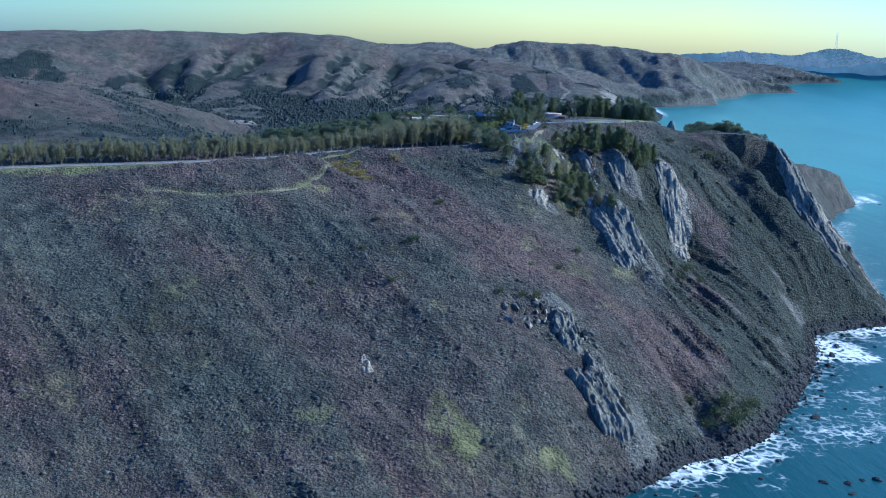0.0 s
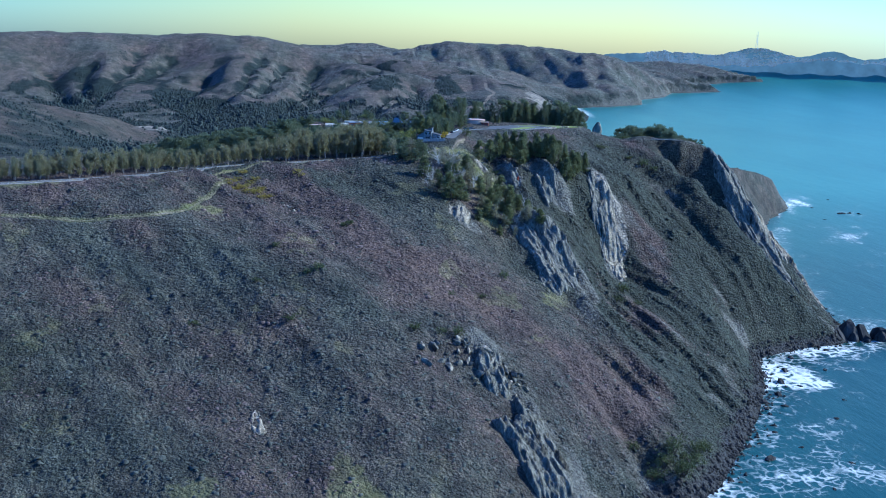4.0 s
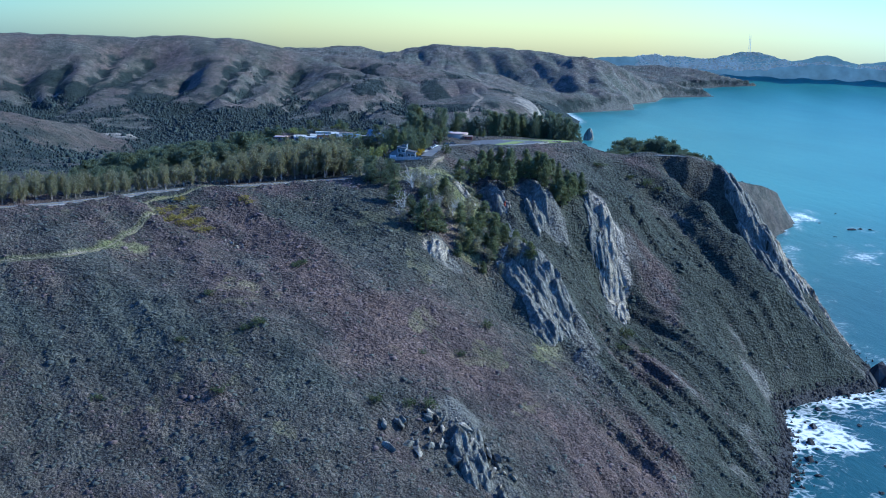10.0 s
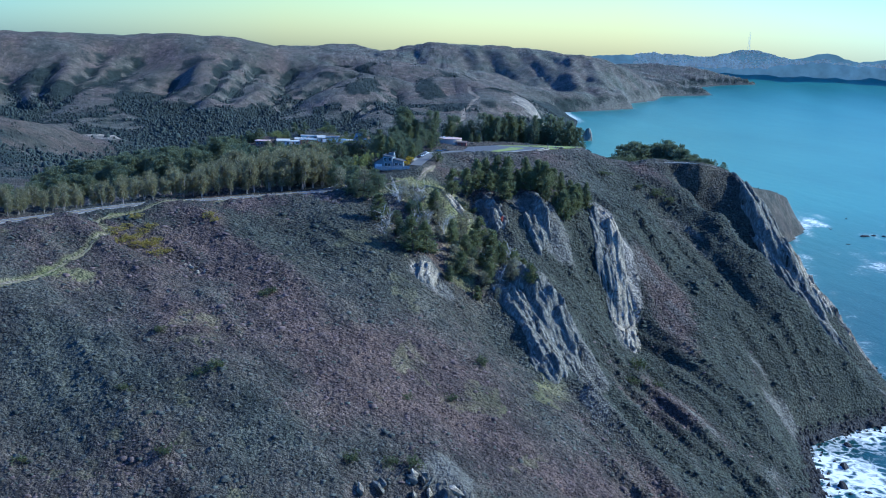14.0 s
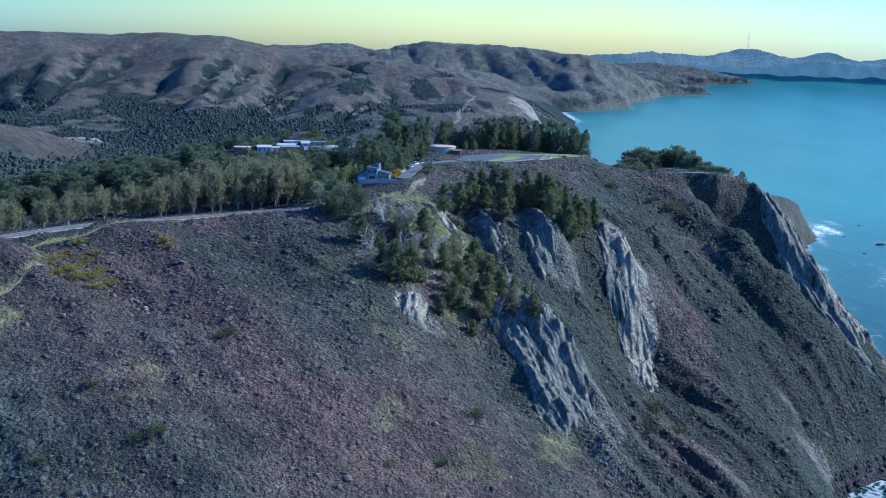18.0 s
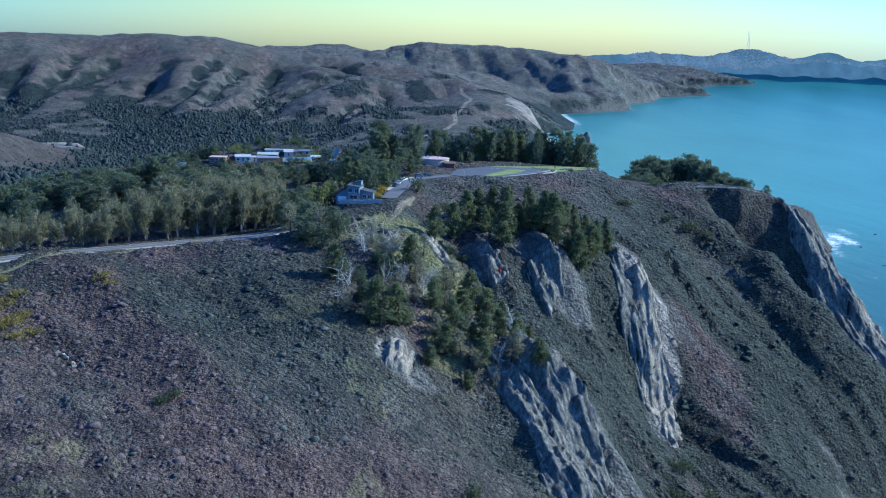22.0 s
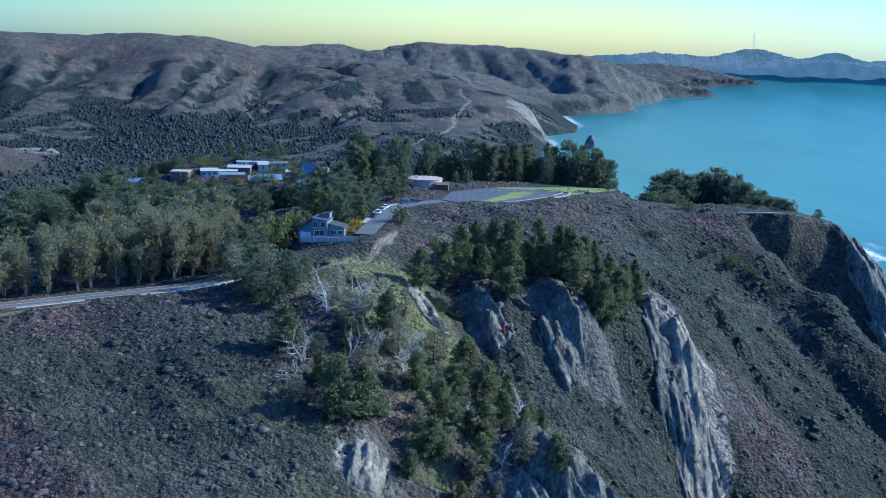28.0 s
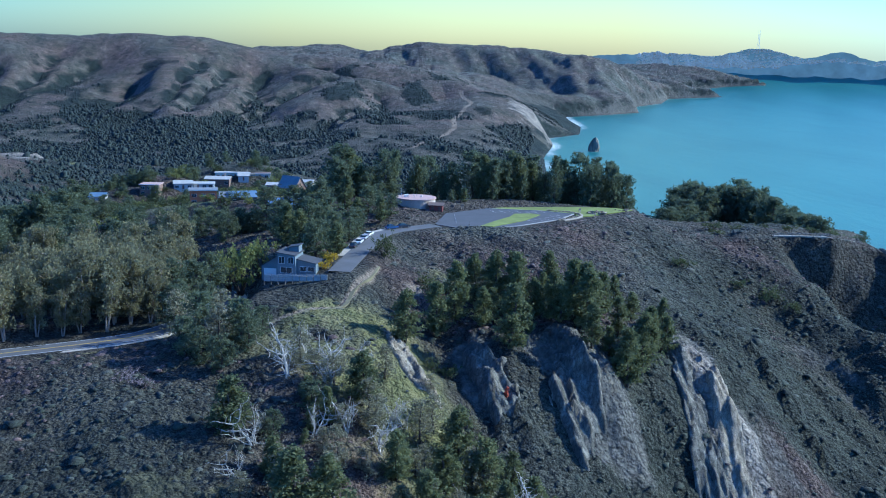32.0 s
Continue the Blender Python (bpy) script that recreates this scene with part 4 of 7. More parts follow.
def rock_material(name, lo, mid, hi, size):
    m, n, l, p = node_material(name)
    co = n.new("ShaderNodeTexCoord").outputs["Object"]
    mp = n.new("ShaderNodeMapping")
    mp.inputs["Scale"].default_value = (1.0, 1.0, 0.35)
    l.new(co, mp.inputs["Vector"])
    f1, f2 = tex_noise(n, l, 1.4 / size, 6, 0.65, mp.outputs[0]), tex_noise(n, l, 7 / size, 4, 0.7, co)
    v = n.new("ShaderNodeTexVoronoi")
    v.feature = "DISTANCE_TO_EDGE"
    v.inputs["Scale"].default_value = 2.4 / size
    l.new(mp.outputs[0], v.inputs["Vector"])
    c = colour_ramp(n, l, f1, [(0.28, lo), (0.5, mid), (0.72, hi)])
    c = blend(n, l, 0.6, c, colour_ramp(n, l, v.outputs["Distance"], [(0.0, (0.35, 0.36, 0.38)), (0.10, (1.05, 1.05, 1.05))]), "MULTIPLY")
    c = blend(n, l, 0.4, c, colour_ramp(n, l, f2, [(0.3, (0.6, 0.6, 0.6)), (0.7, (1.35, 1.3, 1.25))]), "MULTIPLY")
    l.new(c, p.inputs["Base Color"])
    p.inputs["Roughness"].default_value = 0.85
    p.inputs["Specular IOR Level"].default_value = 0.25
    relief_bump(n, l, p, maths(n, l, "ADD", f1, maths(n, l, "MULTIPLY", f2, 0.5)), 1.0, 0.5 * size)
    return m


MAT_ROCK = rock_material("grey_rock", (0.060, 0.057, 0.047), (0.170, 0.160, 0.130), (0.39, 0.365, 0.288), 2.0)
MAT_PALE_ROCK = rock_material("pale_rock", (0.12, 0.10, 0.072), (0.34, 0.29, 0.205), (0.62, 0.53, 0.40), 2.0)
MAT_SEA_ROCK = rock_material("wet_black_rock", (0.018, 0.018, 0.02), (0.045, 0.042, 0.04), (0.10, 0.09, 0.08), 2.5)


def cut_rock(seed, cuts=14, levels=3, mat=None, name="rock"):
    """A broken, faceted boulder of about unit radius."""
    rng = np.random.default_rng(seed)
    bm = bmesh.new()
    bmesh.ops.create_icosphere(bm, subdivisions=levels, radius=1.0)
    nrm = rng.normal(0, 1, (cuts, 3))
    nrm /= np.linalg.norm(nrm, axis=1)[:, None]
    dist = rng.uniform(0.55, 0.95, cuts)
    for vert in bm.verts:
        d = np.array(vert.co)
        k = nrm @ d
        r = min(1.25, (dist[k > 0.05] / k[k > 0.05]).min(initial=1.25))
        r *= 1 + 0.06 * noise.noise(Vector(d * 4 + seed))
        vert.co = Vector(d * r)
    me = bpy.data.meshes.new(name)
    bm.to_mesh(me)
    bm.free()
    me.materials.append(mat)
    return me


def block_rock(seed, mat):
    """A sharp broken block: the hull of a few points."""
    rng = np.random.default_rng(seed)
    bm = bmesh.new()
    for _ in range(13):
        p = rng.uniform(-1, 1, 3)
        p[rng.integers(0, 3)] *= 1.0 / max(0.25, np.abs(p).max())
        bm.verts.new(np.clip(p, -1, 1))
    hull = bmesh.ops.convex_hull(bm, input=bm.verts)
    bmesh.ops.delete(bm, geom=[g for g in hull["geom_interior"] if isinstance(g, bmesh.types.BMVert)], context="VERTS")
    me = bpy.data.meshes.new("rock")
    bm.to_mesh(me)
    bm.free()
    me.materials.append(mat)
    return me


ROCKS = [block_rock(100 + k, MAT_ROCK) for k in range(10)]
PALE_ROCKS = [block_rock(130 + k, MAT_PALE_ROCK) for k in range(10)]
SEA_ROCK_MESHES = [cut_rock(160 + k, 11, 2, MAT_SEA_ROCK) for k in range(6)]


def scaled(x, y, z, sx, sy, sz, rx=0, ry=0, rz=0):
    return pose(x, y, z, rx, ry, rz) @ Matrix.Diagonal((sx, sy, sz, 1))


# ---- trees ----
def gum_tree(seed):
    """Eucalyptus, about 1 high: pale leaning stems, lobes of drooping leaf above."""
    rng = np.random.default_rng(seed)
    pieces, tips = [], []
    for k in range(rng.integers(2, 4)):
        a = rng.uniform(0, 6.28)
        lean = rng.uniform(0.02, 0.09)
        top = Vector((math.cos(a) * lean * 2, math.sin(a) * lean * 2, rng.uniform(0.72, 0.9)))
        base = Vector((math.cos(a) * 0.015, math.sin(a) * 0.015, -0.03))
        path = [base.lerp(top, t) + Vector((rng.normal(0, 0.008), rng.normal(0, 0.008), 0)) for t in (0, 0.2, 0.4, 0.6, 0.8, 1)]
        pieces.append(tube(path, [0.020, 0.016, 0.013, 0.010, 0.007, 0.003]))
        for t in (0.30, 0.42, 0.55, 0.68, 0.8, 0.95):
            for _ in range(2):
                b = rng.uniform(0, 6.28)
                s = base.lerp(top, t)
                e = s + Vector((math.cos(b), math.sin(b), 0.7)) * rng.uniform(0.07, 0.15)
                pieces.append(tube([s, e], [0.006, 0.002], 3))
                tips.append(e)
    c = []
    for t in tips:
        for _ in range(4):
            c.append(np.array(t) + rng.normal(0, 1, 3) * np.array([0.045, 0.045, 0.04]))
    c = np.array(c)
    c[:, 2] = np.minimum(c[:, 2], 1.0)
    v, f = leaves(c, rng, 0.024, 15, 0.034)
    tv, tf = merge(pieces)
    return mesh_of("trunk", tv, tf, MAT_GUM_BARK, True), soup("crown", v, f, MAT_GUM)


def pine_tree(seed, mat, wide=0.26, bare=0.12, flat=0.0, full=10):
    """Pine or cypress, about 1 high, with whorls of branches and gaps between them."""
    rng = np.random.default_rng(seed)
    path = [Vector((rng.normal(0, 0.012) * t * 3, rng.normal(0, 0.012) * t * 3, t - 0.03)) for t in (0, 0.25, 0.5, 0.75, 1.0)]
    pieces = [tube(path, [0.024, 0.019, 0.014, 0.008, 0.002])]
    c = []
    t = bare
    while t < 0.98:
        profile = (1 - t) ** (0.75 - 0.45 * flat) * (0.6 + 0.4 * min(1, (t - bare) / 0.15))
        for _ in range(rng.integers(4, 7)):
            a, r = rng.uniform(0, 6.28), wide * profile * rng.uniform(0.55, 1.2)
            s = Vector((0, 0, t))
            e = Vector((math.cos(a) * r, math.sin(a) * r, t + r * rng.uniform(0.05, 0.4)))
            if rng.random() < 0.35:
                pieces.append(tube([s, e], [0.006, 0.001], 3))
            for q in (0.35, 0.6, 0.82, 1.0):
                c.append(np.array(s.lerp(e, q)) + rng.normal(0, 0.010, 3))
        t += rng.uniform(0.035, 0.065)
    c.append((0, 0, 0.98))
    v, f = leaves(c, rng, 0.020, full, 0.021)
    tv, tf = merge(pieces)
    return mesh_of("trunk", tv, tf, MAT_BARK, True), soup("crown", v, f, mat)


def round_tree(seed, mat, clumps=70, leaf=0.05):
    """Broad low tree or large bush, about 1 high, many lobes."""
    rng = np.random.default_rng(seed)
    pieces, c = [], []
    for _ in range(9):
        a, r = rng.uniform(0, 6.28), rng.uniform(0.1, 0.5)
        e = Vector((math.cos(a) * r, math.sin(a) * r, rng.uniform(0.45, 0.85) * (1 - 0.5 * r)))
        pieces.append(tube([Vector((0, 0, -0.05)), e * 0.5, e], [0.03, 0.02, 0.006], 5))
        for _ in range(clumps // 9):
            p = np.array(e) + rng.normal(0, 1, 3) * np.array([0.15, 0.15, 0.10])
            p[2] = max(p[2], 0.05)
            c.append(p)
    v, f = leaves(c, rng, leaf * 0.8, 14, 0.05)
    tv, tf = merge(pieces)
    return mesh_of("stem", tv, tf, MAT_BARK, True), soup("crown", v, f, mat)


def dead_tree(seed):
    rng = np.random.default_rng(seed)
    pieces = []

    def limb(s, d, length, r, depth):
        pts, q = [s], s
        for k in range(4):
            d = (d + Vector(rng.normal(0, 0.22, 3)) + Vector((0, 0, 0.06))).normalized()
            q = q + d * length / 4
            pts.append(q)
        pieces.append(tube(pts, [r, r * 0.85, r * 0.7, r * 0.5, r * 0.25], 5))
        if depth:
            for k in range(1, 5):
                for _ in range(2 if depth > 1 else 1):
                    limb(pts[k], (d * 0.5 + Vector(rng.normal(0, 0.8, 3))).normalized(), length * rng.uniform(0.35, 0.6), r * 0.5, depth - 1)
    limb(Vector((0, 0, -0.03)), Vector((0, 0, 1)), 0.85, 0.030, 2)
    for _ in range(2):
        limb(Vector((0, 0, 0.05)), Vector((rng.normal(0, 0.6), rng.normal(0, 0.6), 1)).normalized(), 0.7, 0.013, 2)
    v, f = merge(pieces)
    return mesh_of("dead_trunk", v, f, MAT_SNAG, True)


GUMS = [gum_tree(k) for k in range(6)]
PINES = [pine_tree(20 + k, MAT_PINE, 0.27, 0.16, 0.45) for k in range(4)]
CYPRESSES = [pine_tree(40 + k, MAT_CYPRESS, 0.34, 0.10, 0.9) for k in range(4)]
LICHENED = [pine_tree(50 + k, MAT_LICHEN, 0.32, 0.14, 0.8, 5) for k in range(3)]
DARK_BUSHES = [round_tree(60 + k, MAT_SHRUB) for k in range(3)]
OLIVE = [round_tree(70 + k, MAT_LIGHT_LEAF) for k in range(2)]
BROOMS = [round_tree(76 + k, MAT_BROOM) for k in range(2)]
YELLOWS = [round_tree(80, MAT_YELLOW)]
LILACS = [round_tree(82 + k, MAT_LILAC, 60, 0.035) for k in range(2)]
SNAGS = [dead_tree(90 + k) for k in range(4)]
plant_rng = np.random.default_rng(7)


def plant(kind, meshes, x, y, height, label, category="tree", group="", width=1.0, z=None, sink=0.3):
    k = int(plant_rng.integers(0, len(meshes)))
    zz = (float(stand(x, y)[0]) if z is None else z) - sink
    w = height * width * plant_rng.uniform(0.85, 1.15)
    ob = thing(kind, label, category, scaled(x, y, zz, w, w, height, plant_rng.normal(0, 2), plant_rng.normal(0, 2), plant_rng.uniform(0, 360)), group)
    if isinstance(meshes[k], tuple):
        part(meshes[k][0].name.split(".")[0], meshes[k][0], ob)
        part("crown", meshes[k][1], ob)
    else:
        part("dead_trunk", meshes[k], ob)
    return ob

# ---- roads, car park, lawn ----
MAT_ASPHALT = simple("road_asphalt", (0.115, 0.112, 0.108), 0.85, 0.2, 6.0, bump=0.01)
MAT_LOT = simple("car_park_asphalt", (0.085, 0.085, 0.088), 0.85, 0.2, 6.0, bump=0.01)
MAT_LINE = simple("white_road_paint", (0.62, 0.62, 0.58), 0.7, 0.15, 1.0)
MAT_YELLOW_LINE = simple("yellow_road_paint", (0.55, 0.38, 0.06), 0.7, 0.15, 1.0)
MAT_LAWN = simple("mown_grass", (0.195, 0.225, 0.046), 0.9, 0.35, 5.0, bump=0.05)
MAT_GRAVEL = simple("pale_gravel", (0.40, 0.35, 0.27), 0.95, 0.25, 2.0, bump=0.03)
MAT_KERB = simple("kerb_concrete", (0.38, 0.36, 0.33), 0.85, 0.2, 1.0)


def curve_points(line, step=3.0):
    """Points along a line of (x, y, z), rounded at the corners."""
    p = np.array(line, float)
    out = []
    for i in range(len(p) - 1):
        a, b, c, d = p[max(i - 1, 0)], p[i], p[i + 1], p[min(i + 2, len(p) - 1)]
        n = max(2, int(np.hypot(*(c - b)[:2]) / step))
        for k in range(n):
            t = k / n
            out.append(0.5 * (2 * b + (c - a) * t + (2 * a - 5 * b + 4 * c - d) * t * t + (3 * b - a - 3 * c + d) * t ** 3))
    out.append(p[-1])
    return np.array(out)


def strip(name, pts, left, right, lift, thick, mat):
    """A ribbon with thickness along points, from left to right of the line."""
    d = np.gradient(pts[:, :2], axis=0)
    d /= np.linalg.norm(d, axis=1)[:, None]
    nrm = np.column_stack([-d[:, 1], d[:, 0]])
    rows = []
    for off, z in ((left, lift), (right, lift), (right, lift - thick), (left, lift - thick)):
        rows.append(np.column_stack([pts[:, :2] + nrm * off, pts[:, 2] + z]))
    v = np.stack(rows, 1).reshape(-1, 3)
    f = []
    for i in range(len(pts) - 1):
        a, b = 4 * i, 4 * i + 4
        for k in range(4):
            f.append((a + k, a + (k + 1) % 4, b + (k + 1) % 4, b + k))
    return mesh_of(name, v, f, mat)


road_pts = curve_points(ROAD_LINE)
road = tagged(new("road", strip("road", road_pts, 3.7, -3.7, 0.12, 0.7, MAT_ASPHALT)), "two-lane grey asphalt road along the hilltop", "road", kind="structure")
tagged(new("road_verge", strip("road_verge", road_pts, -3.72, -5.2, 0.08, 0.6, MAT_GRAVEL)), "pale gravel verge beside the road", "verge", kind="structure")
for off, mat, nm in ((0.20, MAT_YELLOW_LINE, "centre_line"), (-0.10, MAT_YELLOW_LINE, "centre_line"), (3.3, MAT_LINE, "edge_line"), (-3.2, MAT_LINE, "edge_line")):
    part(nm, strip(nm, road_pts, off + 0.09, off - 0.09, 0.126, 0.004, mat), road)
lane_pts = curve_points(LANE[2:])
lane_pts[:, 2] += 0.02
lane = tagged(new("lane", strip("lane", lane_pts, 3.1, -3.1, 0.12, 0.7, MAT_ASPHALT)), "narrow asphalt lane climbing to the car park", "road", kind="structure")
shoulder = tagged(new("lane_shoulder", strip("lane_shoulder", lane_pts[6:-4], 5.2, 3.12, 0.09, 0.6, MAT_GRAVEL)), "bare dirt shoulder beside the lane", "verge", kind="structure")

LOT_Z = 131.95
lot = tagged(new("car_park", prism("car_park", CAR_PARK, LOT_Z - 0.8, LOT_Z, MAT_LOT)), "empty dark asphalt car park on the headland", "car park", kind="structure")


def ring_strip(name, outline, width, z0, z1, mat):
    pts = np.array([(*p, 0) for p in outline], float)
    return strip(name, np.column_stack([pts[:, :2], np.full(len(pts), z0)]), width / 2, -width / 2, z1 - z0, z1 - z0, mat)


part("kerb", ring_strip("kerb", CAR_PARK[1:7], 0.35, LOT_Z - 0.1, LOT_Z + 0.16, MAT_KERB), lot, "low pale concrete kerb")
ISLAND = [(133, 818), (137, 817), (150, 830), (158, 843), (155, 846), (149, 845), (146, 838), (139, 828)]
island = part("grass_island", prism("grass_island", ISLAND, LOT_Z - 0.1, LOT_Z + 0.18, MAT_LAWN), lot, "bright green grass island")
bay = [(142 + k * 3.1, 851 - k * 0.2) for k in range(7)]
for x, y in bay:
    part("bay_line", box_mesh("bay_line", (-0.06, -2.5, 0, 0.06, 2.5, 0.006), MAT_LINE), lot, at=pose(x, y, LOT_Z + 0.004, 0, 0, 18))
for k in range(6):
    part("bay_line", box_mesh("bay_line", (-0.06, -2.3, 0, 0.06, 2.3, 0.006), MAT_LINE), lot, at=pose(152.5 + k * 2.6, 830.5 + k * 2.2, LOT_Z + 0.004, 0, 0, 40))
for k in range(7):
    part("wheel_stop", box_mesh("wheel_stop", (-0.9, -0.08, 0, 0.9, 0.08, 0.12), MAT_KERB), lot, at=pose(125.5 + k * 0.2, 824 + k * 3.1, LOT_Z + 0.002, 0, 0, 84))
LAWN = [(161, 853), (172, 846.5), (170, 839), (176, 842), (188, 851), (196, 857), (190, 862), (176, 864), (158, 862), (146, 861), (142, 858.5)]
lawn = tagged(new("lawn", prism("lawn", LAWN, LOT_Z - 0.9, LOT_Z + 0.03, MAT_LAWN)), "bright green mown lawn on the headland", "lawn", kind="structure")
tagged(new("lawn_path", strip("lawn_path", curve_points([(164, 832, LOT_Z), (172, 840, LOT_Z), (173, 848, LOT_Z), (168, 853, LOT_Z)]), 0.9, -0.9, 0.06, 0.5, MAT_GRAVEL)), "pale gravel path across the lawn", "path", kind="structure")
tagged(new("clifftop_path", strip("clifftop_path", curve_points([(246, 844, 124.7), (256, 844, 124.7), (266, 842, 124.7), (282, 852, 121.4)]), 0.6, -0.6, 0.08, 0.6, MAT_GRAVEL)), "pale clifftop path with a low rail", "path", kind="structure")


def foot_trail(name, line, width, label):
    pts = curve_points([(x, y, 0) for x, y in line], 1.5)
    h, _, _ = land_height(pts[:, 0], pts[:, 1], detail=True)
    pts[:, 2] = np.convolve(np.pad(h, 2, mode="edge"), np.ones(5) / 5, "valid")
    return tagged(new(name, strip(name, pts, width / 2, -width / 2, 0.10, 0.9, MAT_TRAIL)), label, "path", kind="structure")


MAT_TRAIL = simple("trodden_grass", (0.19, 0.165, 0.085), 0.95, 0.35, 3.0, bump=0.04)
foot_trail("foot_trail", TRAIL, 0.8, "narrow worn grassy trail across the scrub")
foot_trail("mound_trail", TRACK, 1.1, "short bare trail over the grassy mound")
MAT_POST = simple("weathered_post", (0.30, 0.25, 0.19), 0.9, 0.3, 0.4)
post_mesh = box_mesh("post", [(-0.07, -0.07, -0.3, 0.07, 0.07, 1.1), (-0.05, -0.05, 1.1, 0.05, 0.05, 1.16)], MAT_POST)
rail = thing("path_rail", "low weathered timber rail along the clifftop path", "railing", pose(0, 0, 0))
rail_pts = curve_points([(246, 843, 124.7), (256, 843, 124.7), (266, 841, 124.7), (282, 851, 121.4)], 2.4)
for x, y, z in rail_pts[::1]:
    part("post", post_mesh, rail, at=pose(x, y, z))
part("top_rail", strip("top_rail", rail_pts, 0.05, -0.05, 1.1, 0.10, MAT_POST), rail)
part("mid_rail", strip("mid_rail", rail_pts, 0.05, -0.05, 0.65, 0.10, MAT_POST), rail)
for i in range(10, len(road_pts) - 20, 9):
    a, b = road_pts[i], road_pts[i + 1]
    d = (b - a)[:2] / np.hypot(*(b - a)[:2])
    if -120 < a[0] < 60:
        m = thing("marker_post", "slim weathered roadside marker post", "post", pose(a[0] + d[1] * 5.4, a[1] - d[0] * 5.4, a[2] + 0.1), "roadside posts")
        part("shaft", post_mesh, m)
        part("reflector", box_mesh("reflector", (-0.05, -0.085, 0.85, 0.05, -0.071, 1.0), MAT_LINE), m, "white reflector")

# ---- houses ----
MAT_WALLS = {k: simple(k + "_wall", c, 0.8, 0.12, 2.0, bump=0.01) for k, c in dict(white=(0.52, 0.50, 0.45), orange=(0.46, 0.17, 0.075), teal=(0.30, 0.42, 0.42),
             grey=(0.155, 0.185, 0.20), brown=(0.20, 0.13, 0.09), green=(0.30, 0.36, 0.25), dark=(0.09, 0.085, 0.08), tan=(0.45, 0.36, 0.28), red=(0.24, 0.07, 0.05)).items()}
MAT_ROOFS = {k: simple(k + "_roof", c, 0.8, 0.2, 1.5, bump=0.02) for k, c in dict(grey=(0.20, 0.21, 0.22), dark=(0.06, 0.06, 0.065), white=(0.44, 0.42, 0.37),
             brown=(0.17, 0.12, 0.09), blue=(0.13, 0.20, 0.28), pink=(0.50, 0.34, 0.28), green=(0.33, 0.38, 0.26)).items()}
MAT_TRIM = simple("white_trim", (0.70, 0.70, 0.66), 0.6, 0.08, 1.0)
MAT_GLASS, _n, _l, _p = node_material("window_glass")
_p.inputs["Base Color"].default_value = (0.03, 0.045, 0.055, 1)
_p.inputs["Roughness"].default_value = 0.08
MAT_DOOR = simple("door_paint", (0.16, 0.09, 0.06), 0.6, 0.15, 0.5)


def slab(name, pts, thick, mat):
    """A flat or tilted plate through four corner points."""
    p = [Vector(q) for q in pts]
    n = (p[1] - p[0]).cross(p[3] - p[0]).normalized() * thick
    v = [tuple(q) for q in p] + [tuple(q - n) for q in p]
    f = [(0, 1, 2, 3), (7, 6, 5, 4), (0, 4, 5, 1), (1, 5, 6, 2), (2, 6, 7, 3), (3, 7, 4, 0)]
    return mesh_of(name, v, f, mat)


def window(parent, x, z, w, h, y, face=-1):
    fr = part("window", box_mesh("window", [(-w / 2 - 0.09, -0.05, -0.09, w / 2 + 0.09, 0.07, 0), (-w / 2 - 0.09, -0.05, h, w / 2 + 0.09, 0.07, h + 0.09),
              (-w / 2 - 0.09, -0.05, 0, -w / 2, 0.07, h), (w / 2, -0.05, 0, w / 2 + 0.09, 0.07, h), (-0.03, -0.04, 0, 0.03, 0.06, h)], MAT_TRIM), parent, "white-framed window",
              pose(x, y, z, 0, 0, 0 if face < 0 else 180))
    part("pane", box_mesh("pane", (-w / 2, -0.01, 0, w / 2, 0.02, h), MAT_GLASS), fr)
    return fr


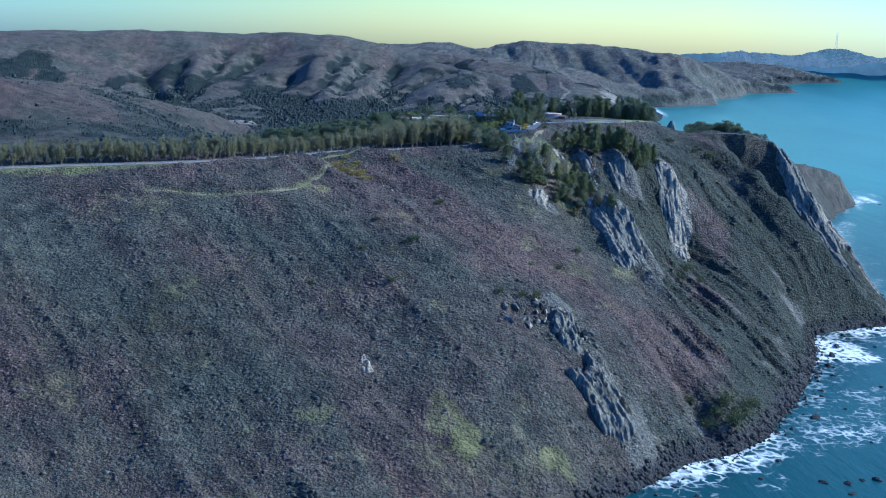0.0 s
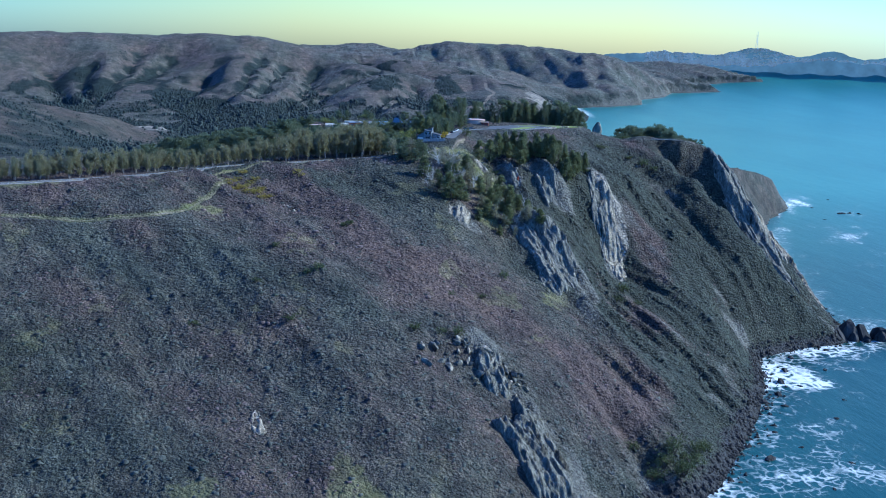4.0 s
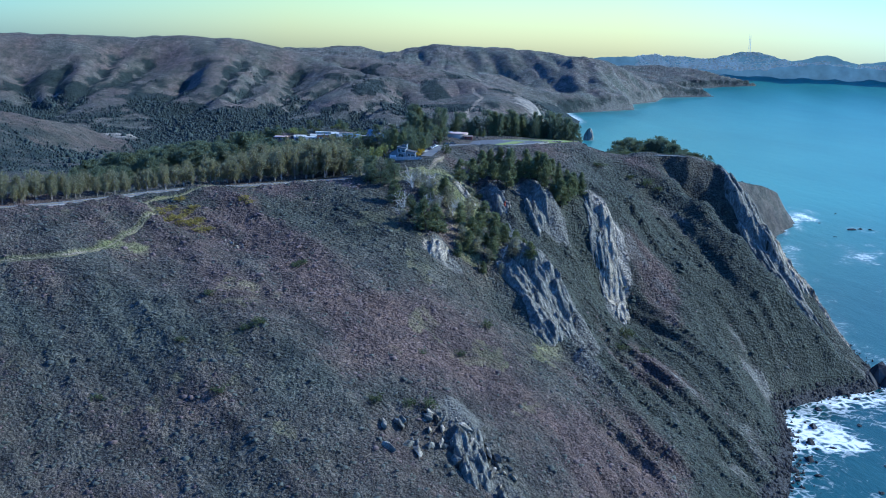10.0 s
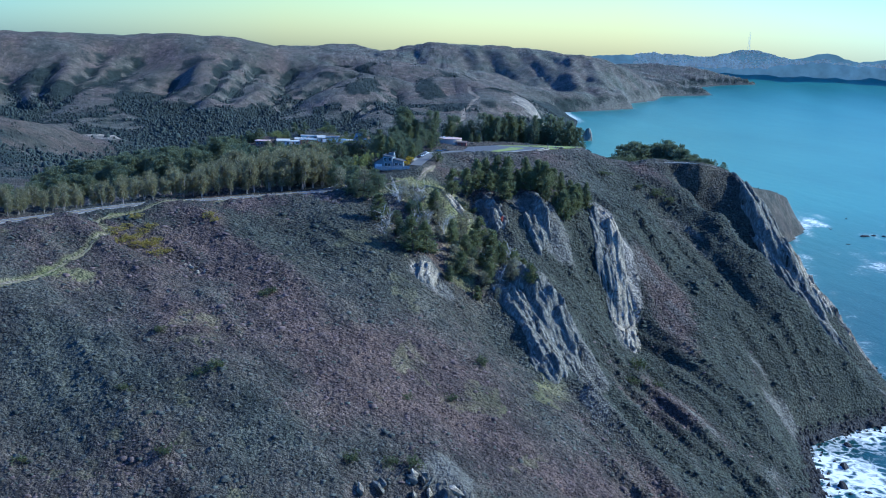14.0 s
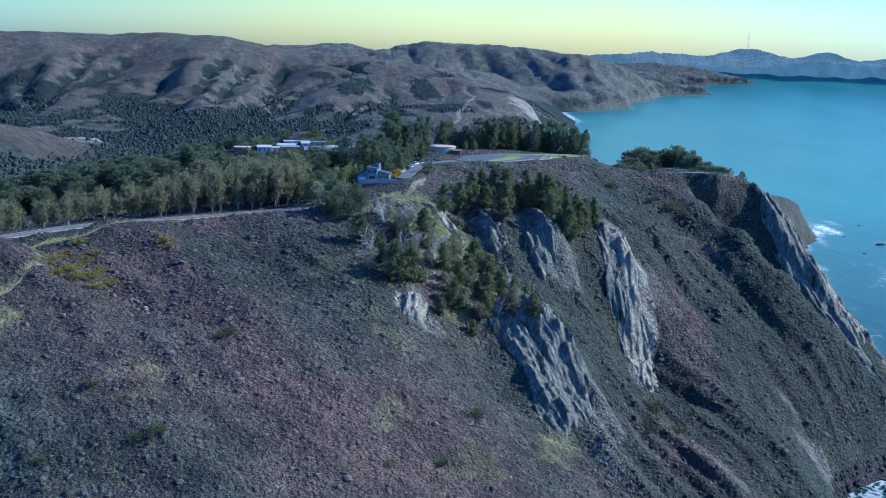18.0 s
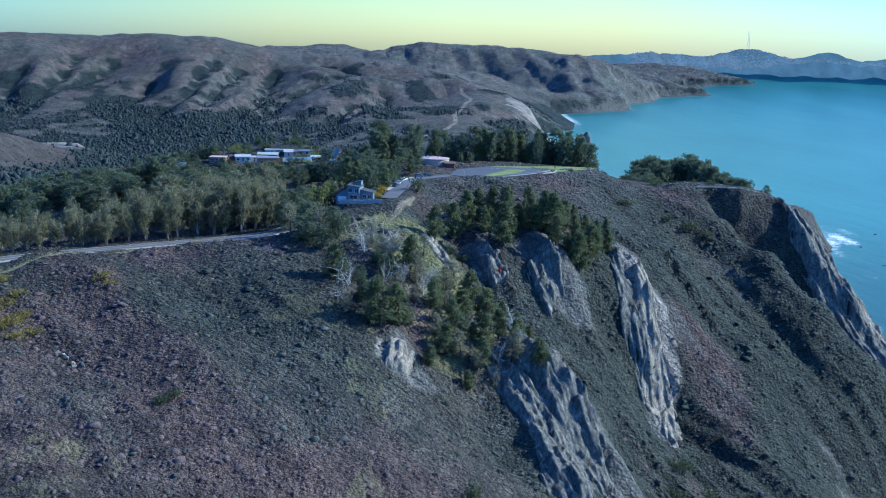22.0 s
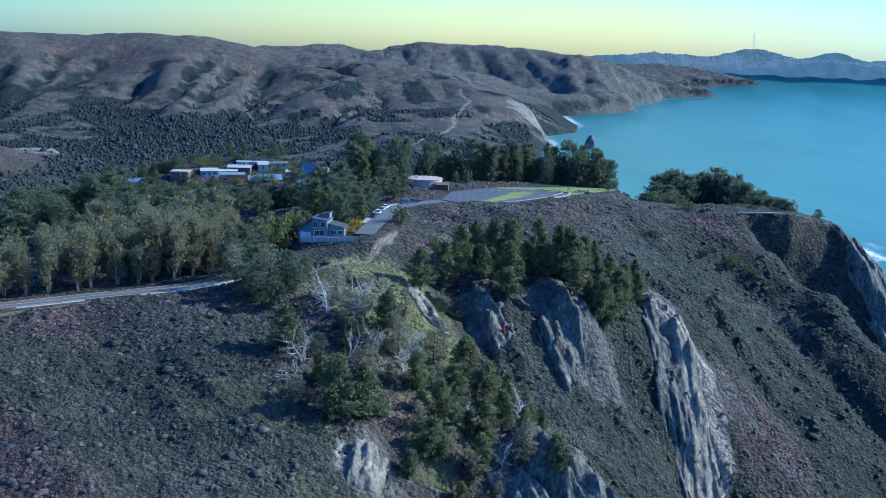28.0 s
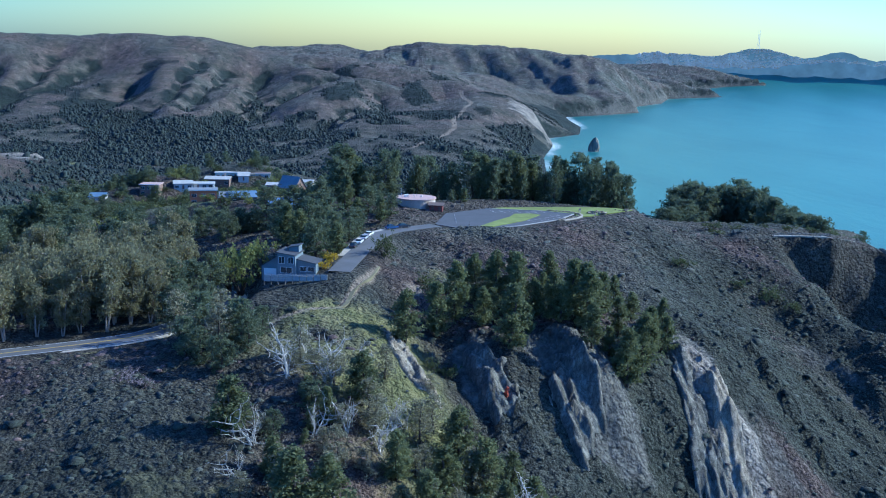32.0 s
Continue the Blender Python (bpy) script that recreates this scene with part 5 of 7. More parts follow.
def house(label, x, y, turn, w, d, h, wall, roof, style="gable", rise=1.6, storeys=1, z=None, name="house", chimney=False):
    zz = float(stand(x, y)[0]) - 0.2 if z is None else z
    ob = thing(name, label, "house", pose(x, y, zz, 0, 0, turn), "village houses")
    mw, mr = MAT_WALLS[wall], MAT_ROOFS[roof]
    t = 0.25
    pts = [(-w / 2, -d / 2), (w / 2, -d / 2), (w / 2, d / 2), (-w / 2, d / 2)]
    v, f = boxes([(-w / 2, -d / 2, -1.5, w / 2, -d / 2 + t, h), (-w / 2, d / 2 - t, -1.5, w / 2, d / 2, h),
                  (-w / 2, -d / 2 + t, -1.5, -w / 2 + t, d / 2 - t, h), (w / 2 - t, -d / 2 + t, -1.5, w / 2, d / 2 - t, h)])
    o = 0.5
    if style == "gable":
        for sx in (-w / 2, w / 2 - t):
            k = len(v)
            v += [(sx, -d / 2, h), (sx + t, -d / 2, h), (sx + t, d / 2, h), (sx, d / 2, h), (sx, 0, h + rise), (sx + t, 0, h + rise)]
            f += [(k, k + 1, k + 5, k + 4), (k + 1, k + 2, k + 5), (k + 2, k + 3, k + 4, k + 5), (k + 3, k, k + 4), (k, k + 3, k + 2, k + 1)]
    part("wall", mesh_of("wall", v, f, mw), ob)
    if style == "gable":
        drop = rise * o / (d / 2)
        part("roof", slab("roof", [(-w / 2 - o, -d / 2 - o, h - drop + 0.2), (w / 2 + o, -d / 2 - o, h - drop + 0.2), (w / 2 + o, 0, h + rise + 0.2), (-w / 2 - o, 0, h + rise + 0.2)], 0.18, mr), ob)
        part("roof", slab("roof", [(-w / 2 - o, 0, h + rise + 0.205), (w / 2 + o, 0, h + rise + 0.205), (w / 2 + o, d / 2 + o, h - drop + 0.2), (-w / 2 - o, d / 2 + o, h - drop + 0.2)], 0.18, mr), ob)
    elif style == "shed":
        part("roof", slab("roof", [(-w / 2 - o, -d / 2 - o, h + 0.15), (w / 2 + o, -d / 2 - o, h + 0.15), (w / 2 + o, d / 2 + o, h + rise + 0.2), (-w / 2 - o, d / 2 + o, h + rise + 0.2)], 0.2, mr), ob)
    else:
        part("roof", box_mesh("roof", (-w / 2 - o, -d / 2 - o, h + 0.003, w / 2 + o, d / 2 + o, h + 0.28), mr), ob)
        part("fascia", box_mesh("fascia", [(-w / 2 - o - 0.05, -d / 2 - o - 0.05, h - 0.05, w / 2 + o + 0.05, -d / 2 - o - 0.003, h + 0.32)], MAT_TRIM), ob)
    n = max(1, int(w / 3.2))
    for s in range(storeys):
        for k in range(n):
            xx = -w / 2 + w * (k + 0.5) / n
            if s == 0 and k == n // 2:
                dr = part("door", box_mesh("door", (-0.5, -0.05, 0.0, 0.5, 0.05, 2.05), MAT_DOOR), ob, at=pose(xx, -d / 2 - 0.03, 0.25))
                part("door_handle", box_mesh("door_handle", (0.34, -0.11, 0.95, 0.42, -0.052, 1.05), MAT_TRIM), dr)
            else:
                window(ob, xx, 0.9 + s * 2.8, min(1.9, w / n * 0.6), 1.3, -d / 2 - 0.05)
    if chimney:
        part("chimney", box_mesh("chimney", [(-0.4, -0.4, 0, 0.4, 0.4, 2.2), (-0.5, -0.5, 2.2, 0.5, 0.5, 2.4)], MAT_WALLS["tan"]), ob, at=pose(w * 0.25, d * 0.2, h + rise * 0.3))
    return ob


house("orange-painted two-storey house with a flat grey roof", 24, 953, 8, 12, 9, 6.5, "orange", "grey", "flat", storeys=2)
house("dark timber house with a pinkish flat roof", -15, 1043, -6, 10, 9, 6.0, "brown", "pink", "flat", storeys=2)
house("white-roofed bungalow among the trees", 6, 1059, 4, 20, 9, 2.7, "white", "white", "flat")
house("white bungalow with a low gabled roof", 0, 1054, 10, 10, 8, 3.2, "white", "white", "gable", 1.2)
house("brown house with a low pale roof", 15, 1089, -4, 14, 9, 3.6, "brown", "white", "gable", 1.2, chimney=True)
house("long teal building with a flat white roof", 22, 1102, 3, 20, 10, 3.2, "teal", "white", "flat", z=112.6, name="community_hall")
house("pale low annex beside the teal hall", 38, 1100, 3, 12, 8, 3.0, "white", "brown", "flat", z=112.4)
house("brown house with a tall steep grey roof", 62, 992, -35, 10, 9, 4.6, "brown", "grey", "gable", 5.2, 1, chimney=True)
house("dark bungalow with a wide blue-grey roof", 44, 927, 12, 11, 9, 3.2, "dark", "blue", "gable", 2.0)
house("low house with a broad pale roof", 53, 1028, -8, 11, 8, 3.0, "dark", "white", "gable", 1.0)
house("grey-roofed red-brown cottage on the lawn", 39, 927, 6, 9, 8, 3.0, "red", "grey", "gable", 1.8)
house("small orange-red shed by the lawn", 36, 926, 10, 4, 4, 2.6, "orange", "brown", "shed", 0.8, name="shed")
house("house with a blue roof behind trees", 65, 869, -5, 11, 8, 3.0, "grey", "blue", "gable", 1.8)
house("green house with a tilted roof among cypresses", -43, 962, 14, 11, 8, 4.2, "green", "green", "shed", 3.2, name="house")
house("dark flat-roofed house beside cypresses", -36, 968, 6, 10, 8, 3.4, "dark", "grey", "flat")
house("small white house in the trees", -38, 1022, 0, 8, 7, 3.0, "white", "blue", "gable", 1.6)
house("pale house far down the village", 66, 1049, -10, 10, 8, 3.4, "tan", "white", "gable", 1.5)
house("small white cottage above the valley", 29, 1094, 5, 6, 6, 3.0, "white", "white", "gable", 1.4)


MAT_FENCE = simple("silvered_fence_board", (0.40, 0.39, 0.36), 0.85, 0.25, 0.8)


def grey_house():
    """The angular grey-green house below the lane, with its fence."""
    x, y = 73, 757
    z = 130.0
    ob = thing("hillside_house", "angular grey-green timber house with slanting roofs", "house", scaled(x, y, z - 0.6, 0.92, 0.92, 0.80, 0, 0, -14))
    mw, mr = MAT_WALLS["grey"], MAT_ROOFS["dark"]

    def wing(x0, y0, x1, y1, h0, h1, low_left=True, lbl=""):
        a, b = (h0, h1) if low_left else (h1, h0)
        v = [(x0, y0, -3), (x1, y0, -3), (x1, y1, -3), (x0, y1, -3), (x0, y0, a), (x1, y0, b), (x1, y1, b), (x0, y1, a)]
        f = [(0, 3, 2, 1), (4, 5, 6, 7), (0, 1, 5, 4), (1, 2, 6, 5), (2, 3, 7, 6), (3, 0, 4, 7)]
        part("wing", mesh_of("wing", v, f, mw), ob, lbl)
        e = 0.35
        sl = (b - a) / (x1 - x0) * e
        part("roof", slab("roof", [(x0 - e, y0 - e, a - sl + 0.2), (x1 + e, y0 - e, b + sl + 0.2), (x1 + e, y1 + e, b + sl + 0.2), (x0 - e, y1 + e, a - sl + 0.2)], 0.19, mr), ob, "dark slanting roof")
    wing(-8.5, -2, -3.2, 6, 2.0, 6.0)
    wing(-3.19, -3.5, 2.2, 5, 6.4, 7.2, False)
    wing(-1.0, 1.0, 2.0, 4.6, 8.2, 8.9)
    wing(2.21, -2.0, 8.0, 5, 3.6, 4.9, False)
    window(ob, -1.9, 3.6, 1.6, 2.2, -3.56)
    window(ob, 0.9, 3.6, 1.6, 2.2, -3.56)
    window(ob, -0.5, 0.4, 3.4, 1.9, -3.56)
    window(ob, 4.2, 0.9, 1.8, 1.5, -2.06)
    window(ob, 6.6, 0.9, 1.8, 1.5, -2.06)
    part("garage_door", box_mesh("garage_door", [(-7.8, -2.08, -1.4, -4.0, -2.003, 1.3)] + [(-7.7, -2.11, -1.3 + k * 0.65, -4.1, -2.081, -0.75 + k * 0.65) for k in range(4)], MAT_TRIM), ob, "pale panelled garage door")
    part("deck", box_mesh("deck", [(-3.0, -5.5, -0.3, 7.8, -3.52, -0.1)] + [(-2.8 + k * 2.6, -5.4, -3, -2.6 + k * 2.6, -5.2, -0.3) for k in range(5)], MAT_WALLS["tan"]), ob)
    fence = thing("garden_fence", "pale vertical-board garden fence below the house", "fence", pose(x, y, z, 0, 0, -14))
    fence_rail = box_mesh("fence_rail", (-0.92, 0.031, 0.9, 0.9, 0.07, 1.02), MAT_POST)
    fence_board = box_mesh("board", (-0.085, -0.03, 0, 0.085, 0.03, 1.8), MAT_FENCE)
    for k in range(9):
        fp = part("fence_rail", fence_rail, fence, at=pose(-4.5 + k * 1.95, -7.2 + 0.05 * k, -2.0 + 0.10 * k))
        for j in range(9):
            part("board", fence_board, fp, at=pose(-0.82 + j * 0.2, 0, 0))
        part("fence_post", box_mesh("fence_post", (-0.06, -0.06, -1.0, 0.06, 0.06, 2.0), MAT_POST), fence, at=pose(-5.45 + k * 1.95, -7.1 + 0.05 * k, -2.0 + 0.10 * k))


grey_house()


def water_tank():
    ob = thing("water_tank", "round low tan water tank with railings on its roof", "water tank", pose(114, 858, 131.2))
    n = 40
    ring = [(math.cos(6.2832 * k / n), math.sin(6.2832 * k / n)) for k in range(n)]
    part("wall", prism("wall", [(7.2 * a, 7.2 * b) for a, b in ring], -1, 4.6, MAT_WALLS["tan"]), ob)
    part("roof", prism("roof", [(7.5 * a, 7.5 * b) for a, b in ring], 4.603, 4.9, MAT_ROOFS["pink"]), ob)
    for k in range(0, n, 5):
        a, b = ring[k]
        part("railing_post", box_mesh("railing_post", (-0.05, -0.05, 4.9, 0.05, 0.05, 6.0), MAT_TRIM), ob, at=pose(6.4 * a * 0.5 - 3.0, 6.4 * b * 0.5, 0))
    part("hatch", box_mesh("hatch", [(-4.4, -0.7, 4.903, -3.0, 0.7, 5.6), (-4.5, -0.8, 5.6, -2.9, 0.8, 5.7)], MAT_TRIM), ob, "white roof hatch")
    part("vent", prism("vent", [(0.35 * a + 2, 0.35 * b) for a, b in ring[::5]], 4.903, 5.5, MAT_TRIM), ob)
    part("mast", box_mesh("mast", (-5.6, 0.5, 4.9, -5.5, 0.6, 8.0), MAT_TRIM), ob)


water_tank()
kiosk = thing("toilet_block", "small red-brown toilet block with a low roof", "building", pose(121, 851, LOT_Z - 0.1, 0, 0, -10))
part("wall", box_mesh("wall", (-2.4, -1.8, 0, 2.4, 1.8, 2.5), MAT_WALLS["red"]), kiosk)
part("roof", slab("roof", [(-3, -2.4, 2.5), (3, -2.4, 2.5), (3, 0, 3.3), (-3, 0, 3.3)], 0.15, MAT_ROOFS["brown"]), kiosk)
part("roof", slab("roof", [(-3, 0, 3.305), (3, 0, 3.305), (3, 2.4, 2.5), (-3, 2.4, 2.5)], 0.15, MAT_ROOFS["brown"]), kiosk)
for xx in (-1.2, 1.2):
    part("door", box_mesh("door", (-0.45, -0.04, 0.02, 0.45, 0.04, 2.05), MAT_DOOR), kiosk, at=pose(xx, -1.85, 0.02))
for k, (x, y) in enumerate([(127, 853), (131, 855), (173.5, 847.5), (177, 838), (129, 817)]):
    s = thing("sign_post", "dark information sign on two short posts", "sign", pose(x, y, LOT_Z, 0, 0, 20 * k), "headland signs")
    part("post", post_mesh, s, at=pose(-0.4, 0, 0))
    part("post", post_mesh, s, at=pose(0.4, 0, 0))
    part("panel", box_mesh("panel", (-0.6, -0.03, 1.18, 0.6, 0.03, 1.9), MAT_WALLS["dark"]), s, "dark sign panel")
rng = np.random.default_rng(3)
for k in range(9):
    a = k * 0.7
    r = thing("boulder", "pale sandstone boulder on the lawn edge", "rock", scaled(180 + 3.0 * math.cos(a), 848 + 2.2 * math.sin(a), LOT_Z + 0.2, 0.9 + 0.5 * rng.random(), 0.8, 0.6, 0, 0, 50 * k), "lawn boulders")
    part("stone", PALE_ROCKS[k % 6], r)
wall_low = thing("low_wall", "low curved stone retaining wall beside the car park", "wall", pose(0, 0, 0))
for k, (x, y, z) in enumerate(curve_points([(163, 832, LOT_Z), (172, 841, LOT_Z), (171, 849, LOT_Z), (163, 853.5, LOT_Z)], 1.1)):
    part("wall_stone", PALE_ROCKS[k % 6], wall_low, at=scaled(x, y, z + 0.15, 0.62, 0.5, 0.4, 0, 0, 37 * k))

# ---- parked cars ----
MAT_TYRE = simple("tyre_rubber", (0.02, 0.02, 0.02), 0.85, 0.2, 0.3)
MAT_RIM = simple("wheel_rim", (0.5, 0.5, 0.5), 0.3, 0.1, 0.3, metal=0.9)
MAT_LAMP = simple("headlamp", (0.75, 0.75, 0.72), 0.2, 0.05, 0.2)
MAT_TAIL = simple("tail_lamp", (0.35, 0.02, 0.02), 0.3, 0.05, 0.2)


def car_paint(name, c):
    return simple(name, c, 0.25, 0.04, 1.0)


PAINTS = {"white": car_paint("white_paint", (0.75, 0.75, 0.74)), "silver": car_paint("silver_paint", (0.42, 0.43, 0.45)), "dark": car_paint("dark_paint", (0.03, 0.035, 0.05)), "blue": car_paint("blue_paint", (0.05, 0.10, 0.22))}


def parked_car(x, y, z, turn, colour):
    ob = thing("parked_car", f"{colour} car parked beside the lane", "car", pose(x, y, z, 0, 0, turn), "parked cars")
    side = [(-2.2, 0.35), (-2.25, 0.75), (-1.9, 0.92), (-1.35, 1.0), (1.0, 0.98), (2.05, 0.85), (2.25, 0.6), (2.2, 0.35)]
    n = len(side)
    v = [(px, s * 0.88, pz) for s in (-1, 1) for px, pz in side]
    f = [tuple(range(n)), tuple(range(2 * n - 1, n - 1, -1))] + [(i, n + i, n + (i + 1) % n, (i + 1) % n) for i in range(n)]
    part("body", mesh_of("body", v, f, PAINTS[colour]), ob)
    cab = [(-1.75, 0.98), (-1.25, 1.45), (0.25, 1.47), (1.05, 0.98)]
    v = [(px, s * (0.80 if pz < 1 else 0.66), pz) for s in (-1, 1) for px, pz in cab]
    f = [(0, 1, 2, 3), (7, 6, 5, 4), (0, 4, 5, 1), (2, 6, 7, 3), (0, 3, 7, 4), (1, 5, 6, 2)]
    part("cabin_glass", mesh_of("cabin_glass", v, f, MAT_GLASS), ob)
    part("roof", box_mesh("roof", (-1.22, -0.66, 1.452, 0.24, 0.66, 1.50), PAINTS[colour]), ob)
    for wx in (-1.4, 1.38):
        for wy in (-0.82, 0.82):
            ring = [(0.33 * math.cos(6.283 * k / 14), 0.33 * math.sin(6.283 * k / 14)) for k in range(14)]
            w = part("wheel", prism("wheel", ring, -0.11, 0.11, MAT_TYRE), ob, at=pose(wx, wy, 0.33, 90, 0, 0))
            part("rim", prism("rim", [(0.62 * a, 0.62 * b) for a, b in ring], -0.118, 0.118, MAT_RIM), w)
    for wy in (-0.62, 0.62):
        part("headlight", box_mesh("headlight", (2.16, wy - 0.18, 0.62, 2.262, wy + 0.18, 0.76), MAT_LAMP), ob)
        part("tail_light", box_mesh("tail_light", (-2.262, wy - 0.16, 0.68, -2.2, wy + 0.16, 0.84), MAT_TAIL), ob)


for (x, y, c, dt) in ((90.2, 783.5, "dark", 0), (92.0, 789.5, "white", 3), (93.6, 795.5, "silver", 0), (95.2, 801.0, "white", -4), (103, 813, "blue", -50), (107, 815.5, "dark", -48)):
    parked_car(x, y, float(stand(x, y)[0]) + 0.1, 74 + dt, c)

# ---- rocks ----
rk = np.random.default_rng(11)


def crag(name, label, line, count, size, meshes, spread, lift=0.0):
    """Bedrock crag: slabs standing one over another down a line of (x, y)."""
    pts = np.array(line, float)
    cx, cy = pts.mean(0)
    cz = float(stand(cx, cy)[0])
    ob = thing(name, label, "rock outcrop", pose(cx, cy, cz))
    seg = np.linspace(0, len(pts) - 1, count)
    x = np.interp(seg, np.arange(len(pts)), pts[:, 0]) + rk.normal(0, spread, count)
    y = np.interp(seg, np.arange(len(pts)), pts[:, 1]) + rk.normal(0, spread, count)
    z = stand(x, y)
    gx, gy = (stand(x + 2, y) - stand(x - 2, y)) / 4, (stand(x, y + 2) - stand(x, y - 2)) / 4
    for k in range(count):
        s = size * rk.uniform(0.35, 1.1)
        n = Vector((-gx[k], -gy[k], 1)).normalized() + Vector(rk.normal(0, 0.30, 3))
        down = Vector((gx[k], gy[k], 0)) * -1 + Vector(rk.normal(0, 0.2, 3))
        n.normalize()
        side = n.cross(down).normalized()
        down = side.cross(n).normalized()
        m = Matrix((side, down, n)).transposed().to_4x4()
        part("rock_slab", meshes[k % len(meshes)], ob, at=Matrix.Translation((x[k] - cx, y[k] - cy, z[k] - cz)) @ m @ Matrix.Translation((0, 0, (lift - 0.12) * s)) @ Matrix.Diagonal((s * 0.26, s * 0.60, s * 0.34, 1)))
    return ob


def rock_face(ob, name, ax, ay, bx, by, width, proud, mat, seed, period=6.0):
    """Bare bedrock from a down to b: slanting ribs, each with a steep riser on one side and a slab lying back on the other, broken by ledges."""
    length = math.hypot(bx - ax, by - ay)
    d, side = np.array([bx - ax, by - ay]) / length, np.array([-(by - ay), bx - ax]) / length
    nv, nu = int(length * 1.3 / 0.62), int(width * 1.3 / 0.42)
    gu, gv = np.meshgrid(np.linspace(-0.65, 0.65, nu) * width, np.linspace(-0.15, 1.15, nv) * length)
    u, v = gu.ravel(), gv.ravel()
    x, y = ax + d[0] * v + side[0] * u, ay + d[1] * v + side[1] * u
    edge = (np.abs(u / (0.5 * width)) ** 2.2 + np.abs((v / length - 0.5) * 2) ** 2.2) ** (1 / 2.2) + 0.75 * fbm(u, v * 0.35, 8, 4, seed, 0.6)
    m = 1 - smooth(0.66, 0.92, edge)

    def ribs(per, k):
        q = (u + 0.16 * per * vnoise(v / (1.3 * per), u / (2 * per), seed + k) + 0.07 * per * vnoise(v / (0.3 * per), u / per, seed + k + 1)) / per
        i = np.floor(q)
        t = q - i
        strength = 0.2 + 0.8 * hash2(i, np.floor((v + 5 * hash2(i, i * 0, seed + k)) / (1.7 * per)), seed + k + 2)
        return strength * np.where(t < 0.16, t / 0.16, 1 - (t - 0.16) / 0.84)

    def blocks(size, k):
        """Broken blocks, each with a flat top of its own tilt."""
        a, b = u / size, v / (2.1 * size)
        near_d, out = np.full(len(u), 1e9), np.zeros(len(u))
        for da in (-1, 0, 1):
            for db in (-1, 0, 1):
                ia, ib = np.floor(a) + da, np.floor(b) + db
                pa, pb = ia + hash2(ia, ib, seed + k), ib + hash2(ia, ib, seed + k + 1)
                dist = np.hypot(a - pa, b - pb)
                top = hash2(ia, ib, seed + k + 2) - (0.25 + 0.5 * hash2(ia, ib, seed + k + 3)) * (a - pa) + (hash2(ia, ib, seed + k + 4) - 0.5) * 0.8 * (b - pb)
                out = np.where(dist < near_d, top, out)
                near_d = np.minimum(dist, near_d)
        return out
    lift = 0.40 * ribs(period * 1.5, 10) + 0.20 * ribs(period * 0.5, 20) + 0.34 * blocks(period * 0.55, 40) + 0.20 * blocks(period * 0.2, 50)
    z = stand(x, y) + m * (0.15 + lift) * proud - (1 - smooth(0.0, 0.35, m)) * 1.6
    i = (np.arange(nv - 1)[:, None] * nu + np.arange(nu - 1)[None, :]).ravel()
    i = i[(m[i] > 0) | (m[i + 1] > 0) | (m[i + nu] > 0) | (m[i + nu + 1] > 0)]
    flip = (np.arange(len(i)) * 7 % 3 == 0)[:, None]
    one = np.where(flip, np.column_stack([i, i + 1, i + nu]), np.column_stack([i, i + 1, i + nu + 1]))
    two = np.where(flip, np.column_stack([i + 1, i + nu + 1, i + nu]), np.column_stack([i, i + nu + 1, i + nu]))
    return part(name, soup(name, np.column_stack([x, y, z]) - np.array(ob.matrix_basis.translation), np.concatenate([one, two]), mat), ob)


dark = crag("crag", "jagged dark grey crag with a sunlit face", [(124, 658), (130, 648), (138, 638), (146, 628)], 40, 2.0, ROCKS, 4.5, 0.0)
rock_face(dark, "rock_face", 124, 664, 146, 616, 32, 4.6, MAT_ROCK, 300, 7.5)
rock_face(dark, "rock_rib", 119, 668, 150, 634, 9, 4.0, MAT_ROCK, 302, 5.0)
blue = crag("crag", "blue-grey rock face below the conifers", [(138, 728), (146, 720), (151, 711)], 26, 2.0, ROCKS, 3.4, 0.0)
rock_face(blue, "rock_face", 139, 735, 151, 702, 18, 4.8, MAT_ROCK, 320, 6.5)
broken = crag("crag", "broken grey rock face beside the gully", [(117, 730), (121, 716), (128, 703)], 22, 1.8, ROCKS, 2.6, 0.0)
rock_face(broken, "rock_face", 117, 733, 130, 702, 11, 3.8, MAT_ROCK, 330, 5.0)
streak = crag("cliff", "long pale sunlit cliff streak", [(184, 738), (188, 722), (188, 706), (184, 688)], 40, 1.8, PALE_ROCKS, 2.6, 0.0)
rock_face(streak, "rock_face", 188, 744, 186, 678, 14, 2.8, MAT_PALE_ROCK, 340, 5.5)
rock_face(streak, "rock_rib", 178, 742, 182, 696, 8, 3.2, MAT_ROCK, 344, 5.0)
knob = crag("outcrop", "pale weathered outcrop under the pines", [(78, 634), (84, 640), (90, 644)], 16, 2.4, PALE_ROCKS, 2.0, 0.05)
rock_face(knob, "rock_face", 86, 650, 82, 629, 15, 3.2, MAT_PALE_ROCK, 350, 5.0)
bould = crag("outcrop", "grey boulder outcrop on the scrub slope", [(62, 502), (72, 508), (82, 508), (90, 506), (96, 500)], 60, 4.6, ROCKS[:6] + PALE_ROCKS[:4], 4.5, 0.45)
rock_face(bould, "rock_face", 84, 516, 90, 490, 16, 5.0, MAT_ROCK, 352, 5.0)
crag("outcrop", "tumbled grey boulders below the outcrop", [(58, 494), (66, 488), (74, 486), (82, 476)], 40, 2.0, PALE_ROCKS, 5.0, 0.2)
crag("outcrop", "pale standing stone with boulders in the scrub", [(-12, 624), (-9, 620), (-4, 618)], 9, 2.4, PALE_ROCKS, 1.4, 0.5)
